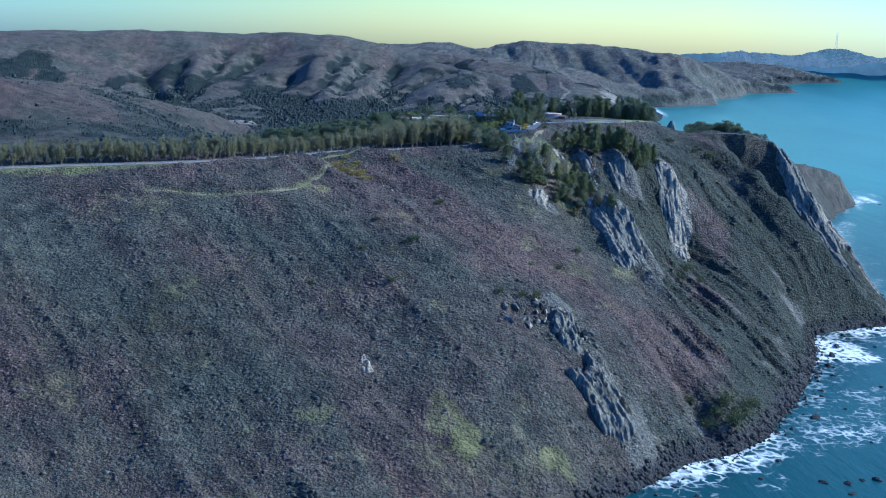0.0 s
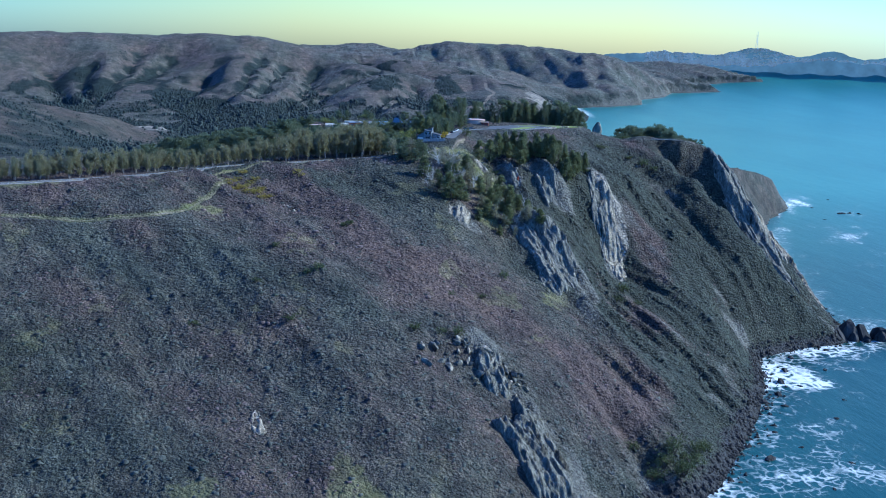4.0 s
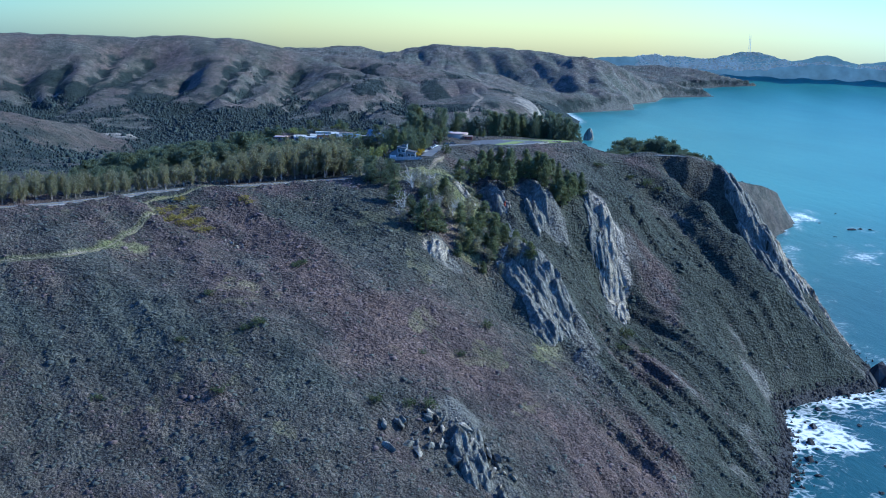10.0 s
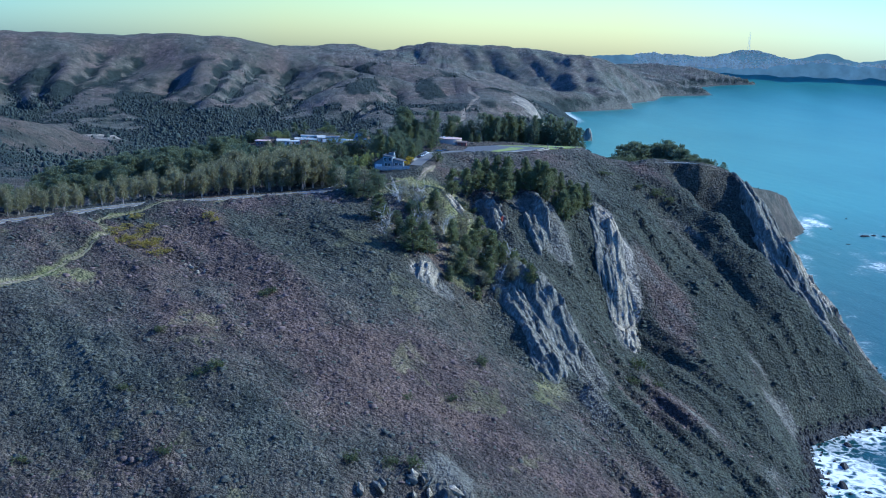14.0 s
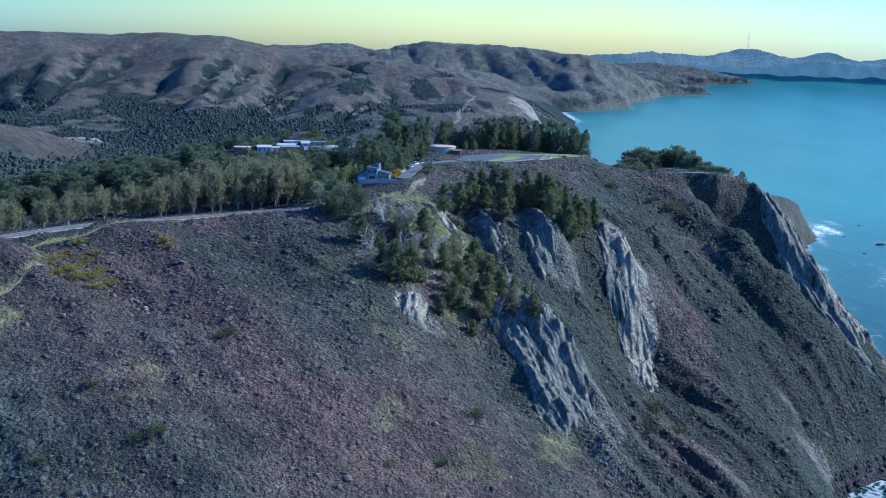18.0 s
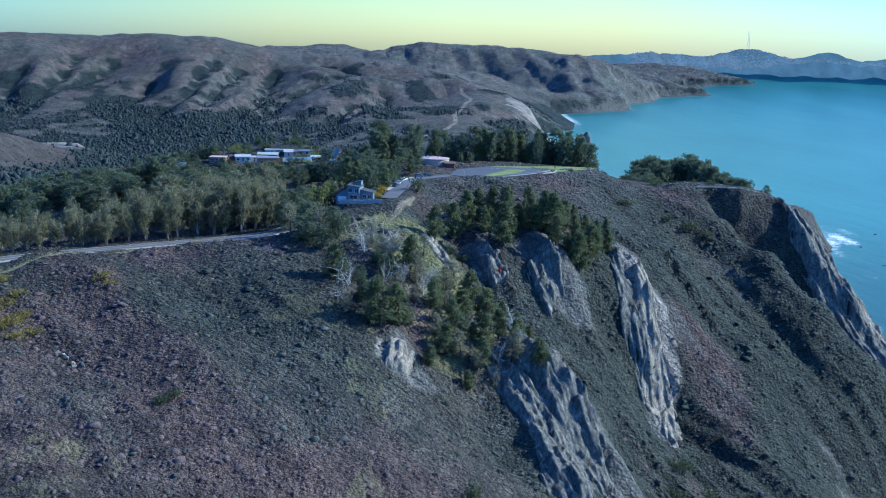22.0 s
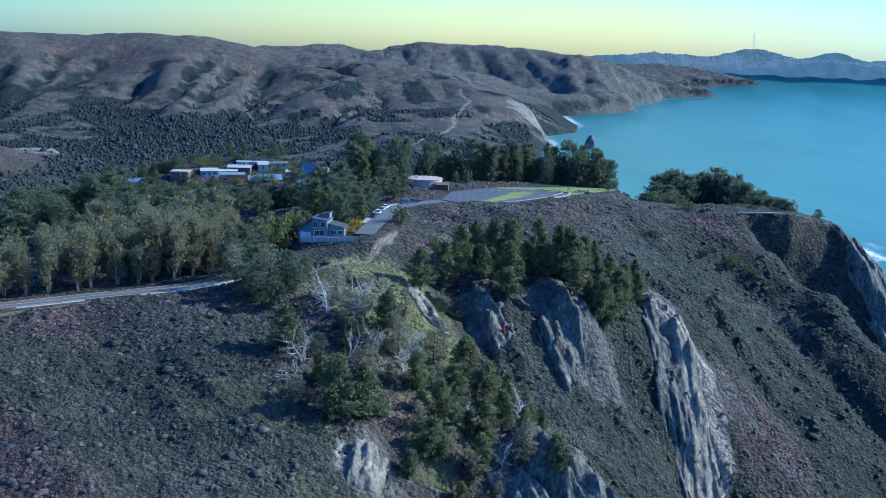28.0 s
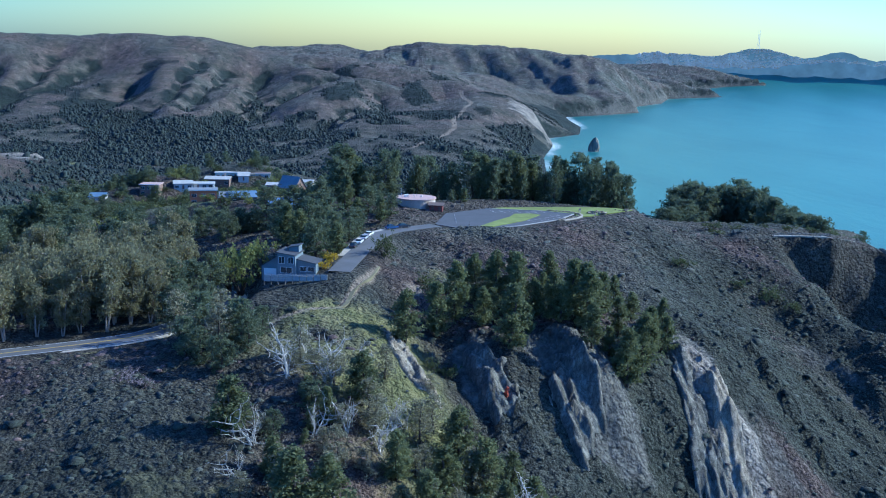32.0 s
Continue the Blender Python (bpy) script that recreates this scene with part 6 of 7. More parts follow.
mound = crag("outcrop", "bare pale rock on the side of the grassy mound", [(97, 725), (101, 717), (105, 708)], 10, 1.8, PALE_ROCKS, 1.5, -0.15)
rock_face(mound, "rock_face", 98, 724, 107, 703, 9, 2.4, MAT_PALE_ROCK, 356, 4.0)
nose = crag("nose_cliff", "sunlit broken cliff of the headland", [(300, 846), (314, 830), (322, 806), (334, 780)], 60, 3.4, PALE_ROCKS[:3] + ROCKS, 6.0, -0.05)
rock_face(nose, "rock_face", 298, 850, 334, 768, 30, 4.5, MAT_ROCK, 360, 8.0)
rock_face(nose, "pale_face", 314, 838, 336, 786, 18, 4.5, MAT_PALE_ROCK, 364, 7.0)
crag("outcrop", "broken dark rocks at the foot of the slope", [(110, 497), (122, 488), (130, 478), (140, 470)], 60, 2.6, ROCKS, 6.0, 0.15)
cove = crag("cliff", "grey slabby cliff above the cove", [(92, 486), (100, 472), (108, 456), (112, 444)], 50, 2.4, ROCKS, 6.0, 0.05)
rock_face(cove, "rock_face", 90, 486, 112, 438, 30, 6.0, MAT_ROCK, 370, 8.0)
west = crag("outcrop", "small rusty-pale outcrop low on the scrub slope", [(-13, 460), (-10, 453), (-8, 446)], 18, 1.6, PALE_ROCKS, 2.0, 0.2)
rock_face(west, "rock_face", -13, 464, -8, 442, 6, 2.0, MAT_PALE_ROCK, 374, 4.0)
crag("cliff", "dark streaked sea cliff above the boulder beach", [(254, 704), (264, 697), (276, 690)], 24, 2.4, ROCKS, 4.0, 0.0)
crag("outcrop", "pale slab among the brush", [(172, 628), (178, 618), (182, 610)], 9, 3.0, PALE_ROCKS, 1.6, 0.0)
crag("clifftop_rock", "grey rocky knob at the end of the lawn", [(190, 856), (196, 858), (202, 857)], 14, 3.0, ROCKS, 1.8, 0.2)

# scree: a fan of small stones
sx, sy = [], []
for k in range(900):
    t = rk.random() ** 0.8
    sx.append(149 + 3.0 * t + rk.normal(0, 1.5 + 4.0 * t))
    sy.append(630 - 44 * t)
sx, sy = np.array(sx), np.array(sy)
sz, _, _ = land_height(sx, sy)


def stone_heap(name, label, x, y, z, smin, smax, mat, category="rocks"):
    """Many small angular stones in one mesh."""
    base = np.array([(1, 0, -0.3), (-0.6, 0.8, -0.3), (-0.5, -0.85, -0.3), (0.1, 0.1, 0.9), (0.5, 0.6, 0.3), (-0.7, -0.1, 0.4)])
    tri = np.array([(0, 4, 3), (0, 1, 4), (1, 3, 4), (1, 5, 3), (1, 2, 5), (2, 3, 5), (2, 0, 3), (0, 2, 1)])
    n = len(x)
    s = rk.uniform(smin, smax, n) * rk.uniform(0.5, 1.0, n)
    a = rk.uniform(0, 6.283, n)
    v = base[None] * s[:, None, None] * rk.uniform(0.7, 1.3, (n, 6, 3))
    c, q = np.cos(a)[:, None], np.sin(a)[:, None]
    vx, vy = v[:, :, 0] * c - v[:, :, 1] * q, v[:, :, 0] * q + v[:, :, 1] * c
    v = np.stack([vx + x[:, None], vy + y[:, None], v[:, :, 2] + z[:, None]], 2).reshape(-1, 3)
    f = (tri[None] + 6 * np.arange(n)[:, None, None]).reshape(-1, 3)
    return tagged(new(name, soup(name, v, f, mat)), label, category, kind="stuff")


stone_heap("scree", "grey scree fan below the crag", sx, sy, sz, 0.25, 0.9, MAT_ROCK, "scree")

# rubble along the waterline
line = curve_points([(x, y, 0) for x, y in SHORE[4:19]], 1.0)
idx = rk.integers(0, len(line), 2600)
bx, by = line[idx, 0] + rk.normal(0, 5.5, len(idx)) - 2, line[idx, 1] + rk.normal(0, 5.5, len(idx)) + 2
bz = np.maximum(stand(bx, by), -0.5)
ok = bz < 9
stone_heap("shore_rubble", "black wave-washed boulders along the shore", bx[ok], by[ok], bz[ok], 0.5, 2.2, MAT_SEA_ROCK, "boulders")


def sea_rock(x, y, w, h, label="dark wave-washed rock standing in the surf", turn=0):
    k = 0.62 if h < 7 else 1.0
    ob = thing("sea_rock", label, "rock", scaled(x, y, -0.15 * h, w * k, w * 0.7 * k, h * k, 0, 0, turn), "sea rocks")
    part("stone", SEA_ROCK_MESHES[int(rk.integers(0, 6))], ob)
    for _ in range(2):
        part("stone", SEA_ROCK_MESHES[int(rk.integers(0, 6))], ob, at=scaled(rk.uniform(-0.9, 0.9), rk.uniform(-0.9, 0.9), 0, 0.5, 0.5, 0.55, 0, 0, rk.uniform(0, 360)))


for x, y, w, h in ((224, 524, 5, 4), (197, 439, 3.5, 2.5), (208, 439, 4.5, 3.4), (216, 443, 3, 2), (224, 444, 4, 2.8), (152, 456, 3, 2.5), (185, 464, 3, 2), (252, 606, 5, 4.5),
                   (266, 618, 5, 5), (307, 706, 5, 3), (314, 665, 3.5, 3), (128, 430, 3, 2), (136, 421, 3, 1.6), (206, 428, 3.5, 2), (285, 634, 3.5, 2.4), (282, 580, 3.2, 1.8),
                   (303, 690, 4.5, 3), (288, 663, 5, 5), (333, 708, 4, 2.6), (250, 596, 4, 3), (240, 560, 3, 2), (276, 640, 6, 5), (270, 652, 6, 6), (258, 628, 5, 5), (262, 600, 4, 3), (246, 540, 2.5, 1.6), (262, 520, 2.8, 1.5),
                   (240, 490, 2.4, 1.2), (300, 610, 2.5, 1.2), (170, 442, 2.2, 1.2)):
    sea_rock(x, y, w, h, turn=float(rk.uniform(0, 360)))
for x, y, w, h in ((360, 738, 10, 16), (372, 736, 9, 13), (384, 734, 8, 17), (393, 730, 7, 9), (402, 726, 7, 8), (348, 734, 9, 9)):
    sea_rock(x, y, w, h, "tall black rock pinnacle off the point", float(rk.uniform(0, 360)))
for x, y, w, h in ((618, 1300, 9, 6), (630, 1304, 7, 4), (640, 1298, 5, 3), (600, 1345, 4, 2), (575, 1250, 4, 1.6), (655, 1420, 4, 1.6)):
    sea_rock(x, y, w, h, "low dark rock islet ringed with foam", float(rk.uniform(0, 360)))
fx, fy, fz = place_far(574.0, 2490.0, 0.0)
stack = thing("sea_stack", "tall grey sea stack standing off the far shore", "rock", scaled(fx, fy, fz, 13, 12, 25, 0, 0, 75))
part("stone", cut_rock(194, 14, 3, MAT_ROCK), stack)
part("stone", cut_rock(191, 12, 3, MAT_ROCK), stack, at=scaled(0.9, 0.1, 0, 0.5, 0.5, 0.35))
# the small headland behind the point
crag("headland", "grey rocky headland behind the point", [(500, 1330), (535, 1370), (556, 1390), (565, 1396)], 70, 6, ROCKS, 7, -0.1)

# ---- plants ----
pr = np.random.default_rng(5)


def beside(line, along_m, off):
    """Place at so many metres along a line, off to its left."""
    d = np.gradient(line[:, :2], axis=0)
    s = np.concatenate([[0], np.cumsum(np.hypot(*np.diff(line[:, :2], axis=0).T))])
    x, y = np.interp(along_m, s, line[:, 0]), np.interp(along_m, s, line[:, 1])
    i = min(int(np.searchsorted(s, along_m)), len(line) - 1)
    n = d[i] / np.hypot(*d[i])
    return x - n[1] * off, y + n[0] * off


total = np.hypot(*np.diff(road_pts[:, :2], axis=0).T).sum()
for row, (off, step, hh) in enumerate(((9, 5.2, 17), (17, 6.0, 19), (27, 7.5, 21), (40, 9.5, 22))):
    m = 170.0
    while m < 880:
        x, y = beside(road_pts, m + pr.normal(0, 1.5), off + pr.normal(0, 1.6))
        if -330 < x < 42 and y < 790:
            plant("eucalyptus", GUMS, x, y, hh * (0.60 + 0.28 * float(smooth(-70, 25, x))) * pr.uniform(0.78, 1.15), "tall eucalyptus with pale trunk and grey-green crown", group="roadside eucalyptus", width=0.85)
        m += step * pr.uniform(0.8, 1.25)
for _ in range(40):        # the wood behind the road's end
    x, y = pr.uniform(-25, 38), pr.uniform(765, 832)
    plant("eucalyptus", GUMS, x, y, pr.uniform(14, 20), "broad eucalyptus in the wood behind the road", group="woodland eucalyptus", width=1.0)

CYP = "dark spreading cypress on the headland"
for _ in range(50):        # behind the car park
    t = pr.random()
    x, y = 84 + 118 * t + pr.normal(0, 3), 872 + 26 * t + pr.uniform(0, 26)
    plant("cypress", CYPRESSES + PINES[:2], x, y, pr.uniform(10, 23), CYP, group="headland cypresses", width=pr.uniform(0.75, 1.15))
for _ in range(26):        # seaward end, taller and open
    x, y = pr.uniform(148, 211), pr.uniform(876, 912)
    plant("cypress", CYPRESSES, x, y, pr.uniform(12, 25), "tall dark windblown cypress behind the lawn", group="headland cypresses", width=pr.uniform(0.7, 1.05))
SPUR = np.array([(240, 962, 111), (262, 985, 112), (284, 1032, 118), (300, 1004, 117), (303, 950, 116), (300, 915, 114), (297, 886, 112)], float)
for k in range(84):        # the wooded spur beyond the overlook
    t = 6 * pr.random()
    x, y, top = (float(np.interp(t, np.arange(7), SPUR[:, c])) for c in range(3))
    x, y = x + pr.normal(0, 4), y + pr.normal(0, 9)
    h = min(34.0, max(6.0, (top + 2.5 - float(stand(x, y)[0])) * pr.uniform(0.85, 1.12)))
    plant("cypress", CYPRESSES, x, y, h, "dark windswept cypress on the wooded spur", group="spur cypresses", width=max(1.0, min(1.6, 20 / h)))
for x, y, h in ((236, 880, 5), (243, 872, 4), (252, 868, 3.5), (262, 866, 4), (272, 868, 4.5), (280, 866, 4)):
    plant("shrub", DARK_BUSHES, x, y, h, "dark shrub along the clifftop path", "shrub", "path shrubs", width=1.3)
plant("cypress", CYPRESSES, 291, 862, 7, "lone round cypress at the end of the path", width=1.3)
plant("shrub", DARK_BUSHES, 227, 851, 4.0, "dark rounded shrub on the ridge", "shrub", width=1.2)

PIN = "dark green pine on the steep slope"
for x, y, h in ((65, 673, 13), (79, 651, 17), (85, 655, 17), (84, 681, 9), (112, 688, 16), (117, 684, 15), (101, 652, 12), (128, 682, 10), (131, 653, 10), (91, 690, 12), (94, 643, 8),
                (112, 653, 12), (125, 693, 9), (108, 676, 14), (104, 664, 13), (98, 672, 12), (120, 670, 11), (114, 662, 12), (107, 645, 8), (74, 664, 10)):
    plant("pine", PINES, x, y, h * pr.uniform(0.85, 1.05), PIN, group="spur pines", width=1.35)
for k in range(20):
    t, q = pr.random(), pr.random()
    x, y = 66 + 62 * t + 6 * q, 656 + 44 * q - 8 * t
    plant("pine" if k % 3 else "cypress", PINES if k % 3 else CYPRESSES, x, y, pr.uniform(4, 8), "scrubby green conifer on the wooded spur", group="spur pines", width=1.35)
for x, y in ((102, 722), (110, 735), (122, 736), (128, 725), (136, 733), (143, 737), (149, 728), (158, 724), (156, 730), (129, 754), (138, 746), (148, 746), (167, 735), (123, 755), (117, 742),
             (132, 741), (141, 750), (152, 738), (160, 742), (136, 758), (128, 764), (146, 757), (164, 730), (155, 748), (143, 742), (126, 746), (134, 748), (150, 753), (161, 733), (172, 748), (168, 757), (176, 741), (163, 763), (158, 753), (171, 738), (178, 752)):
    plant("pine", PINES, x + pr.normal(0, 1), y + pr.normal(0, 1), pr.uniform(8, 18), "dense dark pine in the hollow above the crags", group="hollow pines", width=pr.uniform(1.0, 1.4))
for x, y, h in ((48, 754, 13), (46, 740, 11), (42, 748, 14), (51, 762, 14), (59, 706, 11), (54, 712, 12), (48, 722, 12), (66, 704, 9), (62, 714, 10), (56, 700, 9), (64, 710, 11), (52, 704, 10), (58, 718, 12), (46, 730, 12), (53, 734, 11), (68, 716, 8), (61, 696, 9)):
    plant("cypress", CYPRESSES + LICHENED[:1], x, y, h, "grey-green lichened cypress beside the road", group="roadside cypresses", width=1.25)
for x, y, h in ((58, 772, 17), (63, 778, 14), (54, 780, 16)):
    plant("laurel_tree", OLIVE, x, y, h, "large olive-green rounded tree beside the house", width=0.75)
for x, y, h in ((79, 777, 14), (84, 786, 13), (74, 786, 15), (89, 800, 11), (80, 798, 12), (70, 796, 15), (85, 772, 10), (91, 812, 12), (83, 815, 13), (76, 810, 14), (68, 812, 14), (66, 826, 14),
                (80, 830, 13), (92, 826, 12), (100, 826, 9), (104, 836, 9), (96, 842, 12), (88, 850, 14), (78, 848, 15), (70, 846, 15), (60, 842, 15), (100, 856, 9), (128, 866, 6), (133, 868, 7)):
    plant("cypress", CYPRESSES if pr.random() < 0.6 else PINES, x, y, h * pr.uniform(0.85, 1.1), "green conifer among the hillside houses", group="garden conifers", width=1.25)
plant("pine", DARK_BUSHES, 99, 776, 8, "dense dark bushy pine shading the lane", width=0.9)
plant("mimosa", YELLOWS, 84, 760, 4.5, "yellow-flowering mimosa bush by the lane", "shrub", width=1.0)
plant("mimosa", YELLOWS, 81, 757, 3.4, "yellow-flowering mimosa bush by the fence", "shrub", width=1.1)
for _ in range(46):        # low trees between the houses
    x, y = pr.uniform(-14, 82), pr.uniform(880, 1030)
    plant("garden_tree", OLIVE + DARK_BUSHES, x, y, pr.uniform(3.5, 7), "rounded garden tree between the village houses", group="garden trees", width=1.2)
houses_at = [(o.matrix_basis.translation.x, o.matrix_basis.translation.y) for o in bpy.data.objects if o.parent is None and o.name.split(".")[0] in ("house", "community_hall", "shed")]
for _ in range(190):       # gardens round the houses
    x, y = pr.uniform(-50, 78), pr.uniform(975, 1125)
    if min(math.hypot(x - a, (y - b) * 0.7 + 1) for a, b in houses_at) < 7.5:
        continue
    plant("garden_tree", OLIVE + DARK_BUSHES * 2, x, y, pr.uniform(3.0, 6.5), "rounded garden tree between the village houses", group="garden trees", width=1.2)
village_wood = []
for _ in range(210):       # the dark wood between the road and the village, low enough to look over
    x, y = pr.uniform(-150, 74), pr.uniform(832, 955)
    if math.hypot((x - 28) / 36, (y - 938) / 13) < 1 or min(math.hypot(x - a, y - b + 5) for a, b in houses_at) < 11:
        continue
    room = 189 - 0.145 * (y - 470) - float(stand(x, y)[0])
    if room < 2.5:
        continue
    village_wood.append((x, y, min(room, 16) * pr.uniform(0.7, 1.0)))
for _ in range(70):
    x, y = pr.uniform(-70, 90), pr.uniform(990, 1150)
    if min(math.hypot(x - a, (y - b) * 0.6 + 4) for a, b in houses_at) < 10:
        continue
    village_wood.append((x, y, pr.uniform(4, 9)))
for _ in range(95):        # village trees
    x, y = pr.uniform(-130, 110), pr.uniform(870, 1120)
    if (abs(x - 32) < 44 and 880 < y < 1025) or (x > 80 and y < 920) or (abs(x - 45) < 34 and y > 1020):
        continue
    kind = pr.random()
    plant("cypress" if kind < 0.7 else "garden_tree", CYPRESSES if kind < 0.7 else OLIVE + DARK_BUSHES, x, y, pr.uniform(6, 14) * (1 if kind < 0.7 else 0.7), "dark tree among the village houses", group="village trees", width=1.25 if kind < 0.7 else 1.1)
for _ in range(40):
    x, y = pr.uniform(-125, -12), pr.uniform(860, 945)
    village_wood.append((x, y, pr.uniform(11, 18)))


def joined_wood(name, label, places, kinds):
    """Trees standing too close to count: stems and crowns in one mesh."""
    crowns = []
    for _, me in kinds:
        co = np.empty(len(me.vertices) * 3, np.float32)
        me.vertices.foreach_get("co", co)
        crowns.append(co.reshape(-1, 3))
    v, n = [], 0
    ground_z = stand([p[0] for p in places], [p[1] for p in places])
    for (x, y, h), z in zip(places, ground_z):
        c = crowns[int(pr.integers(0, len(crowns)))]
        a, w = pr.uniform(0, 6.283), h * 1.35 * pr.uniform(0.85, 1.15)
        ca, sa = math.cos(a) * w, math.sin(a) * w
        v.append(np.column_stack([c[:, 0] * ca - c[:, 1] * sa + x, c[:, 0] * sa + c[:, 1] * ca + y, c[:, 2] * h + z - 0.3]))
        n += len(c) // 3
    for (x, y, h), z in zip(places, ground_z):
        foot = [(x + 0.02 * h * math.cos(t), y + 0.02 * h * math.sin(t), z - 0.5) for t in (0, 2.094, 4.189)]
        tip = (x, y, z + 0.85 * h)
        for k in range(3):
            v.append(np.array([foot[k], foot[(k + 1) % 3], tip]))
    v = np.concatenate(v)
    me = soup(name, v, np.arange(len(v)).reshape(-1, 3), MAT_CYPRESS)
    me.materials.append(MAT_BARK)
    me.polygons.foreach_set("material_index", (np.arange(len(v) // 3) >= n).astype(np.int32))
    return tagged(new(name, me), label, "woods", kind="stuff")


joined_wood("village_wood", "dark cypress wood round the village houses", village_wood, CYPRESSES)

for x, y, h in ((75, 692, 15), (84, 692, 14), (86, 701, 14), (98, 687, 12), (70, 671, 13), (88, 679, 12), (68, 660, 9), (81, 677, 11), (95, 678, 12), (101, 690, 10), (124, 668, 12), (118, 656, 11), (110, 668, 10), (79, 703, 12), (92, 703, 10)):
    plant("dead_tree", SNAGS, x, y, h * 0.72, "bleached leafless dead tree on the slope", group="dead trees", width=1.0)
for _ in range(40):        # half-bare trees hung with lichen
    t, q = pr.random(), pr.random()
    x, y = 68 + 56 * t + 4 * q, 652 + 58 * q - 6 * t
    plant("lichened_tree", LICHENED, x, y, pr.uniform(5, 11), "half-bare grey-green tree hung with lichen", group="lichened trees", width=1.3)
plant("flowering_shrub", LILACS, 41, 692, 4.0, "greyish-pink bare-twigged shrub by the road", "shrub", width=1.6)
plant("flowering_shrub", LILACS, 45, 690, 3.2, "greyish-pink bare-twigged shrub by the road", "shrub", width=1.6)
for x, y, h, w in ((9, 542, 4.2, 1.1), (103, 593, 4.0, 1.1), (-12, 563, 3, 1.2), (-17, 532, 3, 1.3), (-1, 508, 3, 1.5), (-43, 507, 2.6, 1.5), (53, 517, 3.2, 1.4), (65, 517, 3.6, 1.3), (72, 518, 4.6, 1.0), (72, 552, 2.6, 1.2), (20, 600, 3, 1.2),
                   (88, 562, 3, 1.2), (183, 660, 6, 1.1), (201, 811, 4, 1.4), (232, 809, 6, 1.2), (132, 652, 5, 1.0), (5, 541, 2.8, 1.3), (23, 602, 3, 1.3), (176, 645, 3.5, 1.4), (190, 652, 3.5, 1.4), (108, 716, 4.4, 0.8), (113, 720, 4, 1.1), (112, 758, 4.5, 1.2),
                   (118, 762, 4, 1.4), (110, 763, 3.5, 1.4), (222, 812, 4, 1.3), (238, 806, 4, 1.3), (162, 490, 7, 1.1), (170, 487, 8, 1.0), (176, 496, 7, 1.1), (168, 497, 8, 1.0), (182, 506, 6, 1.2), (156, 486, 6, 1.2), (188, 514, 5, 1.2), (150, 500, 4, 1.4)):
    plant("shrub", DARK_BUSHES, x, y, h * 1.2, "dark green rounded shrub standing in the scrub", "shrub", "dark shrubs", width=w)
for x, y, h in ((-38, 632, 4.0), (-31, 630, 4.2), (-24, 627, 3.6), (-43, 640, 3.6), (-35, 636, 4.4), (-28, 635, 4.6), (-21, 632, 3.2), (-37, 657, 4), (-33, 645, 3.6), (-26, 641, 3.2), (-8, 661, 3.6), (-5, 658, 2.8), (-30, 650, 3.0), (-40, 648, 3), (80, 728, 1.6), (118, 757, 2)):
    plant("broom_bush", BROOMS, x, y, h, "yellowish-brown broom bush below the road", "shrub", "broom bushes", width=1.5)
rag = thing("fallen_branch", "rust-red dead branch hanging on the rock face", "branch", pose(126, 712, float(stand(126, 712)[0]) + 1.5, 12, 8, 20))
MAT_RUST = simple("rust_red_needles", (0.42, 0.085, 0.035), 0.85, 0.3, 0.6)
_v, _f = leaves(np.column_stack([np.zeros(16), np.zeros(16), np.linspace(-2, 2.4, 16)]), np.random.default_rng(2), 0.42, 8, 0.22)
part("dead_needles", soup("dead_needles", _v, _f, MAT_RUST), rag)
part("stem", mesh_of("stem", *tube([(0, 0, -3), (0.1, 0, 0), (0, 0.1, 2.6)], [0.12, 0.1, 0.04]), MAT_BARK), rag)


# scrub: rounded low bushes by the thousand
def scrub(name, label, x, y, z, r, mat):
    n = len(x)
    a = np.arange(6) * math.pi / 3
    ring = np.concatenate([np.column_stack([np.cos(a), np.sin(a), np.full(6, -0.25)]), np.column_stack([0.78 * np.cos(a + 0.5), 0.78 * np.sin(a + 0.5), np.full(6, 0.5)]), [(0, 0, 0.95)]])
    tri = []
    for k in range(6):
        j = (k + 1) % 6
        tri += [(k, j, 6 + k), (j, 6 + j, 6 + k), (6 + k, 6 + j, 12)]
    tri = np.array(tri)
    v = ring[None] * (1 + pr.normal(0, 0.28, (n, 13, 1)))
    v = v * np.stack([r, r, r * pr.uniform(0.3, 0.65, n)], 1)[:, None, :]
    th = pr.uniform(0, 6.283, n)
    c, s = np.cos(th)[:, None], np.sin(th)[:, None]
    v = np.stack([v[:, :, 0] * c - v[:, :, 1] * s + x[:, None], v[:, :, 0] * s + v[:, :, 1] * c + y[:, None], v[:, :, 2] + z[:, None] - 0.10 * r[:, None]], 2).reshape(-1, 3)
    f = (tri[None] + 13 * np.arange(n)[:, None, None]).reshape(-1, 3)
    return tagged(new(name, soup(name, v, f, mat, True)), label, "scrub", kind="stuff")


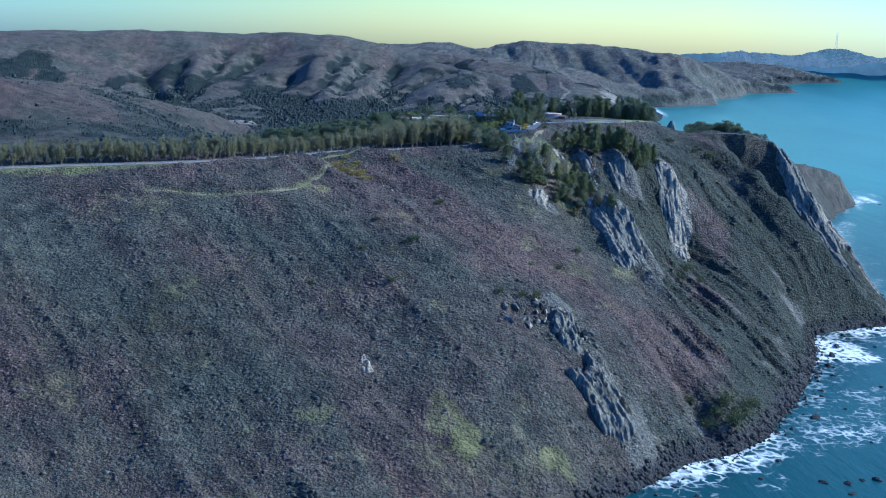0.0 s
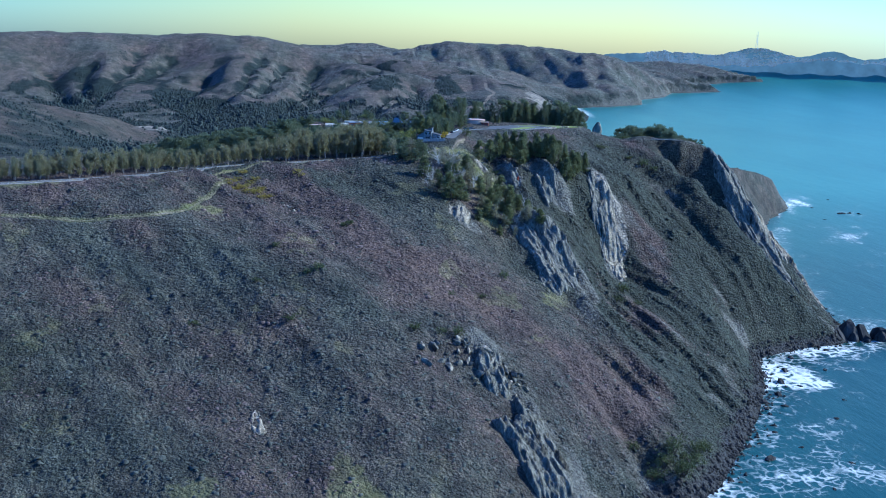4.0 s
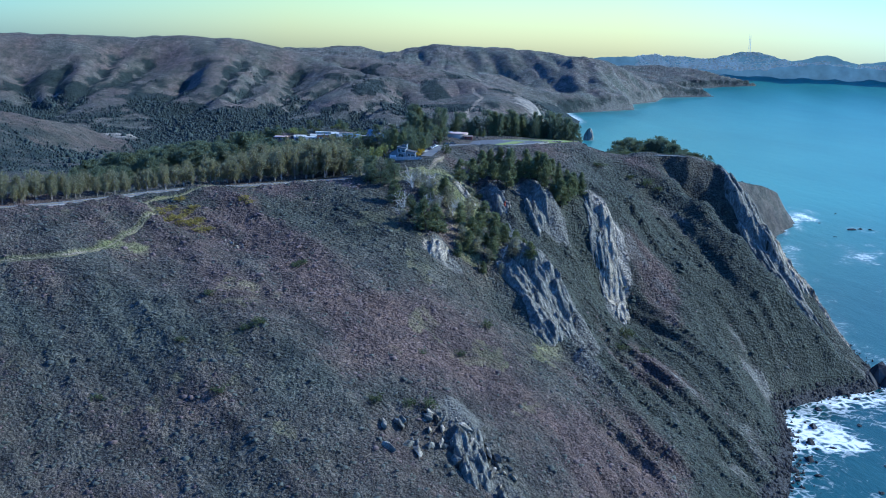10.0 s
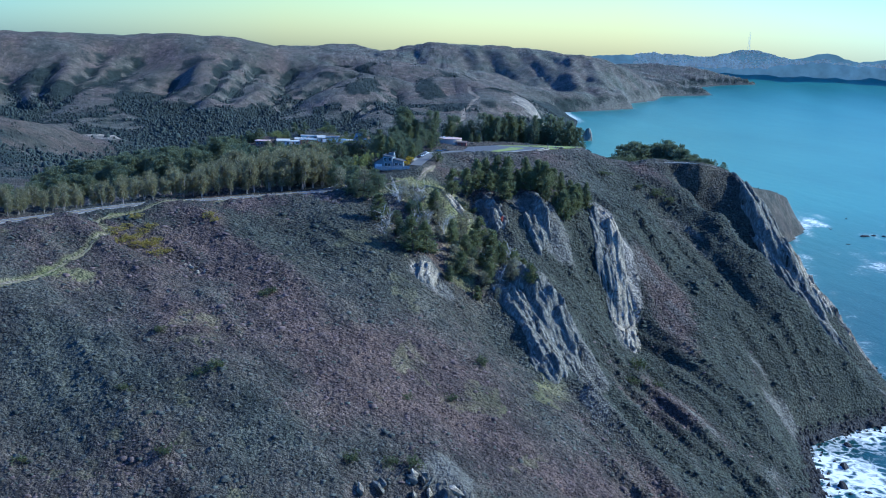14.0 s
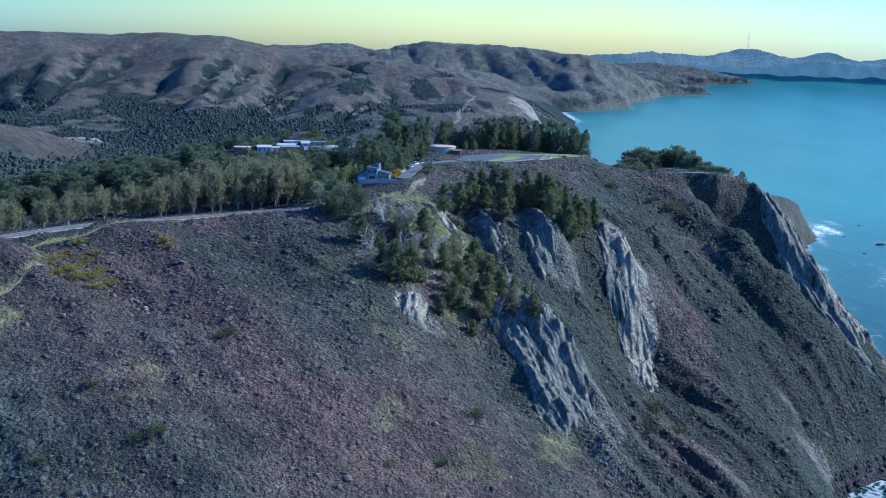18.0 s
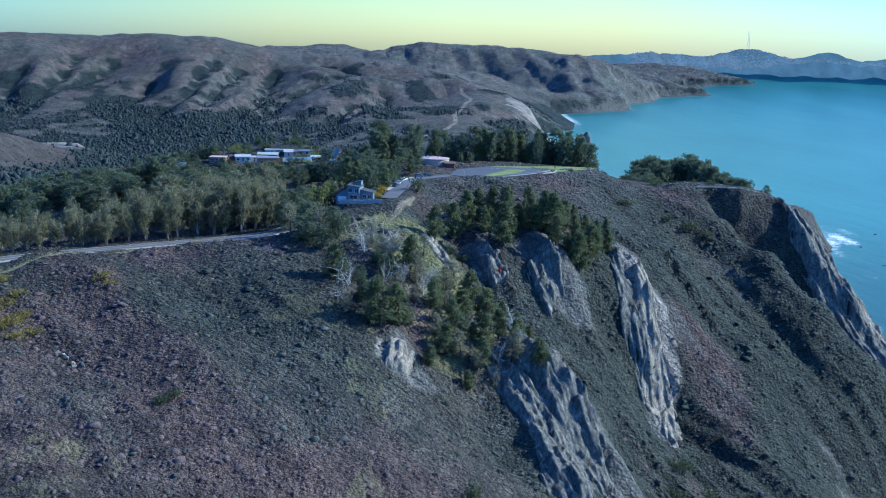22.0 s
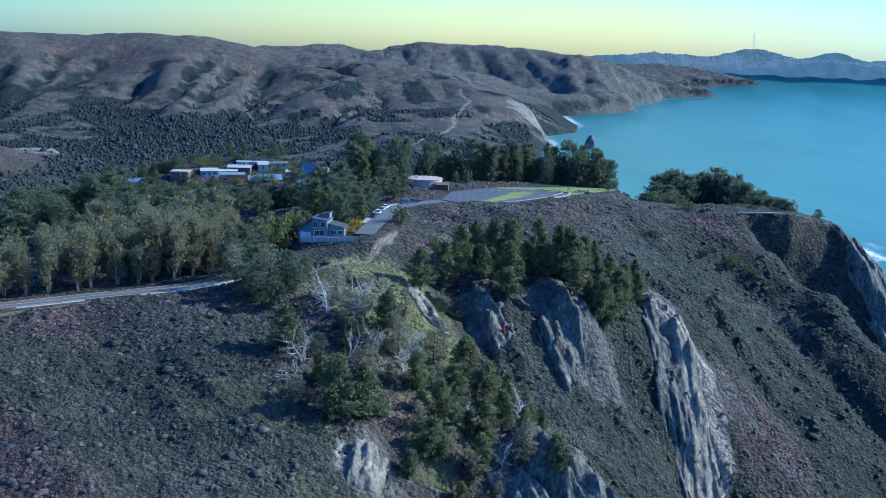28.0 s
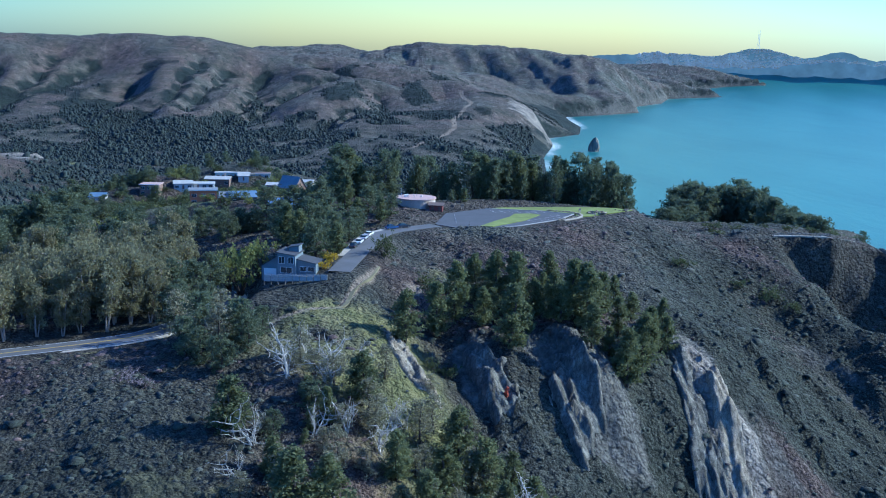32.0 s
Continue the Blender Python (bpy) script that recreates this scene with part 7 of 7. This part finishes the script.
def scatter_scrub(count):
    x, y = pr.uniform(-230, 345, count), 362 + 500 * pr.random(count) ** 1.15
    h, d, rock = land_height(x, y)
    maps = cover_maps(x, y, h, d, rock)
    ok = (d > 7) & (maps["rock"] < 0.42) & (maps["soil"] < 0.3) & (h > 4)
    ok &= pr.random(count) > 0.85 * np.clip(maps["turf"] * 1.4, 0, 1)
    ok &= along(x, y, [(p[0], p[1]) for p in ROAD_LINE], 14) < 0.25
    ok &= along(x, y, [(p[0], p[1]) for p in LANE], 12) < 0.3
    ok &= (blob(x, y, 145, 840, 34, 24, 25) + 0.9 * blob(x, y, 176, 853, 26, 13, 15)) < 0.42
    ok &= along(x, y, TRAIL, 3.0) < 0.3
    ok &= ~((y > 740) & (x < 110) & (x > 60) & (y < 770))
    x, y, h, he = x[ok], y[ok], h[ok], maps["heath"][ok]
    r = np.clip(np.exp(pr.normal(-0.78, 0.45, len(x))), 0.2, 1.6)
    dry = pr.random(len(x)) < smooth(0.3, 0.9, he) * 0.9
    thick = ~dry & (pr.random(len(x)) < maps["dense"][ok] * 0.9)
    dry &= pr.random(len(x)) > maps["dense"][ok] * 0.5
    sage = ~dry & ~thick
    scrub("sage_scrub", "grey-green sage scrub covering the slope", x[sage], y[sage], h[sage], r[sage], MAT_SAGE)
    scrub("coyote_brush", "dark green coyote brush thick on the slope", x[thick], y[thick], h[thick], r[thick] * 1.15, MAT_THICK)
    scrub("dry_scrub", "purple-brown dry scrub in patches on the slope", x[dry], y[dry], h[dry], r[dry], MAT_DRY)


scatter_scrub(75000)


# far woods in the valley and the gullies, and single bushes on the far hills
def far_woods(count):
    x, y = pr.uniform(-1050, 600, count), pr.uniform(1120, 3250, count)
    h, d, rock = land_height(x, y)
    m = cover_maps(x, y, h, d, rock)
    p = np.clip(m["wood"], 0, 1) ** 1.5 * 0.9 + 0.035
    p = np.where((m["turf"] > 0.5) | (h > 172) | (m["pale"] > 0.25), 0, p)
    ok = (d > 25) & (pr.random(count) < p)
    x, y, h = x[ok], y[ok], h[ok]
    size = np.exp(pr.normal(0.55, 0.4, len(x))) * np.where(m["wood"][ok] > 0.4, np.where(h < 64, 0.80, 0.48), 0.38)
    n = len(x)
    a = np.arange(5) * 2 * math.pi / 5
    ring = np.concatenate([np.column_stack([0.8 * np.cos(a), 0.8 * np.sin(a), np.full(5, 0.1)]), np.column_stack([0.62 * np.cos(a + 0.6), 0.62 * np.sin(a + 0.6), np.full(5, 1.0)]), [(0, 0, 1.35)]])
    tri = []
    for k in range(5):
        j = (k + 1) % 5
        tri += [(k, j, 5 + k), (j, 5 + j, 5 + k), (5 + k, 5 + j, 10)]
    v = ring[None] * (1 + pr.normal(0, 0.3, (n, 11, 1))) * size[:, None, None] * np.array([1.35, 1.35, 1.1])
    px, py, pz = place_far(x[:, None] + v[:, :, 0], y[:, None] + v[:, :, 1], h[:, None] + v[:, :, 2])
    v = np.stack([px, py, pz], 2).reshape(-1, 3)
    f = (np.array(tri)[None] + 11 * np.arange(n)[:, None, None]).reshape(-1, 3)
    tagged(new("far_woods", soup("far_woods", v, f, MAT_FAR_WOOD)), "dark woods in the far valley and gullies", "woods", kind="stuff")


far_woods(170000)

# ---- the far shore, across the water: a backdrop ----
# stands in for distance haze: pale colour plus a weak glow of its own
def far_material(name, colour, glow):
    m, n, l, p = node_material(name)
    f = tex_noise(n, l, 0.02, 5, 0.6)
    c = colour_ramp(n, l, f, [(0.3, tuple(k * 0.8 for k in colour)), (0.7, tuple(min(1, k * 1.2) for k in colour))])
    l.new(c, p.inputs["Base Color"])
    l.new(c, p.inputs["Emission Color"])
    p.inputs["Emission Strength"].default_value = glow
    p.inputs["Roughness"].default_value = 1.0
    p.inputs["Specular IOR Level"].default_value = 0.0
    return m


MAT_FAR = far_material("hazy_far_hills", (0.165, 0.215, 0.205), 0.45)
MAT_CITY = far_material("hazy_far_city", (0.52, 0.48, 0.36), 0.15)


def far_h(az, rho):
    """Height of the far shore by bearing (degrees) and range (metres)."""
    def bump(a, w, r, rw, h):
        return h * np.exp(-((az - a) / w) ** 2 - ((rho - r) / rw) ** 2)
    shore = 11800 - 900 * smooth(21, 25, az) + 300 * np.sin(az * 2.1)
    h = 60 * smooth(0, 600, rho - shore) + 30 * smooth(2000, 4500, rho - shore)
    h = h + bump(21.6, 1.5, 16300, 1200, 185) + bump(20.0, 1.2, 16600, 1300, 80) + bump(25.3, 1.0, 17000, 1200, 170) + bump(23.5, 1.4, 17000, 1200, 60)
    h = h + bump(29.5, 2.5, 17400, 1500, 160) + bump(16.6, 1.3, 16000, 1500, 110) + bump(14.3, 1.6, 15500, 1500, 80) + bump(18.2, 1.0, 16500, 1300, 70)
    h = h + bump(24.6, 2.2, 11900, 500, 70) + bump(28.5, 3.5, 11700, 500, 50)
    h = h + 14 * vnoise(az * 3.1, rho / 900, 5) + 7 * vnoise(az * 9.3, rho / 500, 6)
    return np.where(rho > shore, np.maximum(h, 2), -30), shore


az = np.linspace(11, 36, 190)
rr = np.concatenate([np.linspace(10600, 13000, 34), np.linspace(13200, 18500, 30)])
ga, gr = np.meshgrid(az, rr)
hh, _ = far_h(ga, gr)
tx, ty = EYE0[0] + gr * np.sin(np.radians(ga)), EYE0[1] + gr * np.cos(np.radians(ga))
px, py, pz = place_far(tx, ty, hh)
na = len(az)
ii = (np.arange(len(rr) - 1)[:, None] * na + np.arange(na - 1)[None]).ravel()
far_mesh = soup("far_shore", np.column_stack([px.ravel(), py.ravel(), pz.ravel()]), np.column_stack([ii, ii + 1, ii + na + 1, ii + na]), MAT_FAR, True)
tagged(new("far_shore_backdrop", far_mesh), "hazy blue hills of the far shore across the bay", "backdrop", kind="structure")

cr = np.random.default_rng(21)
n = 4200
ca = np.where(cr.random(n) < 0.75, cr.uniform(15.5, 25, n), cr.uniform(25, 33, n))
cd = cr.uniform(12500, 16000, n)
ch, sh = far_h(ca, cd)
keep = (cd - sh > 700) & (cr.random(n) < 0.35 + 0.65 * (vnoise(ca * 1.7, cd / 700, 9) > -0.1))
ca, cd, ch = ca[keep], cd[keep], ch[keep]
bx, by = EYE0[0] + cd * np.sin(np.radians(ca)), EYE0[1] + cd * np.cos(np.radians(ca))
w, t = cr.uniform(8, 26, len(ca)), cr.uniform(6, 22, len(ca))
unit = np.array([(-1, -1, 0), (1, -1, 0), (1, 1, 0), (-1, 1, 0), (-1, -1, 1), (1, -1, 1), (1, 1, 1), (-1, 1, 1)], float)
bv = unit[None] * np.stack([w, w, t], 1)[:, None, :] + np.stack([bx, by, ch], 1)[:, None, :]
qx, qy, qz = place_far(bv[:, :, 0], bv[:, :, 1], bv[:, :, 2])
bf = np.array([(4, 5, 6, 7), (0, 1, 5, 4), (1, 2, 6, 5), (2, 3, 7, 6), (3, 0, 4, 7)])
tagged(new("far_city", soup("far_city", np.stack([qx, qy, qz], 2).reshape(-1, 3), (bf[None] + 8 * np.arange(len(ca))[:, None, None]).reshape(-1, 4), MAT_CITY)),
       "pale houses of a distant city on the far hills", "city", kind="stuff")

# the three-legged mast on the hill
ta, td = 21.35, 16300
th = float(far_h(np.array([ta]), np.array([td]))[0][0])
mx, my = EYE0[0] + td * math.sin(radians(ta)), EYE0[1] + td * math.cos(radians(ta))
bx_, by_, bz_ = (float(v) for v in place_far(mx, my, th - 10))
s = float(drawn(math.hypot(mx - EYE0[0], my - EYE0[1]))) / math.hypot(mx - EYE0[0], my - EYE0[1])
mast = thing("radio_mast", "tall three-legged lattice radio mast on the far hill", "mast", scaled(bx_, by_, bz_, s, s, s))
# the mast glows a little too, in place of haze
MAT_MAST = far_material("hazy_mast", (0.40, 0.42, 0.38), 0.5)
for k in range(3):
    a = 2.094 * k + 0.4
    pts = [(math.cos(a) * r, math.sin(a) * r, z) for r, z in ((26, 0), (16, 90), (10, 150), (14, 205))]
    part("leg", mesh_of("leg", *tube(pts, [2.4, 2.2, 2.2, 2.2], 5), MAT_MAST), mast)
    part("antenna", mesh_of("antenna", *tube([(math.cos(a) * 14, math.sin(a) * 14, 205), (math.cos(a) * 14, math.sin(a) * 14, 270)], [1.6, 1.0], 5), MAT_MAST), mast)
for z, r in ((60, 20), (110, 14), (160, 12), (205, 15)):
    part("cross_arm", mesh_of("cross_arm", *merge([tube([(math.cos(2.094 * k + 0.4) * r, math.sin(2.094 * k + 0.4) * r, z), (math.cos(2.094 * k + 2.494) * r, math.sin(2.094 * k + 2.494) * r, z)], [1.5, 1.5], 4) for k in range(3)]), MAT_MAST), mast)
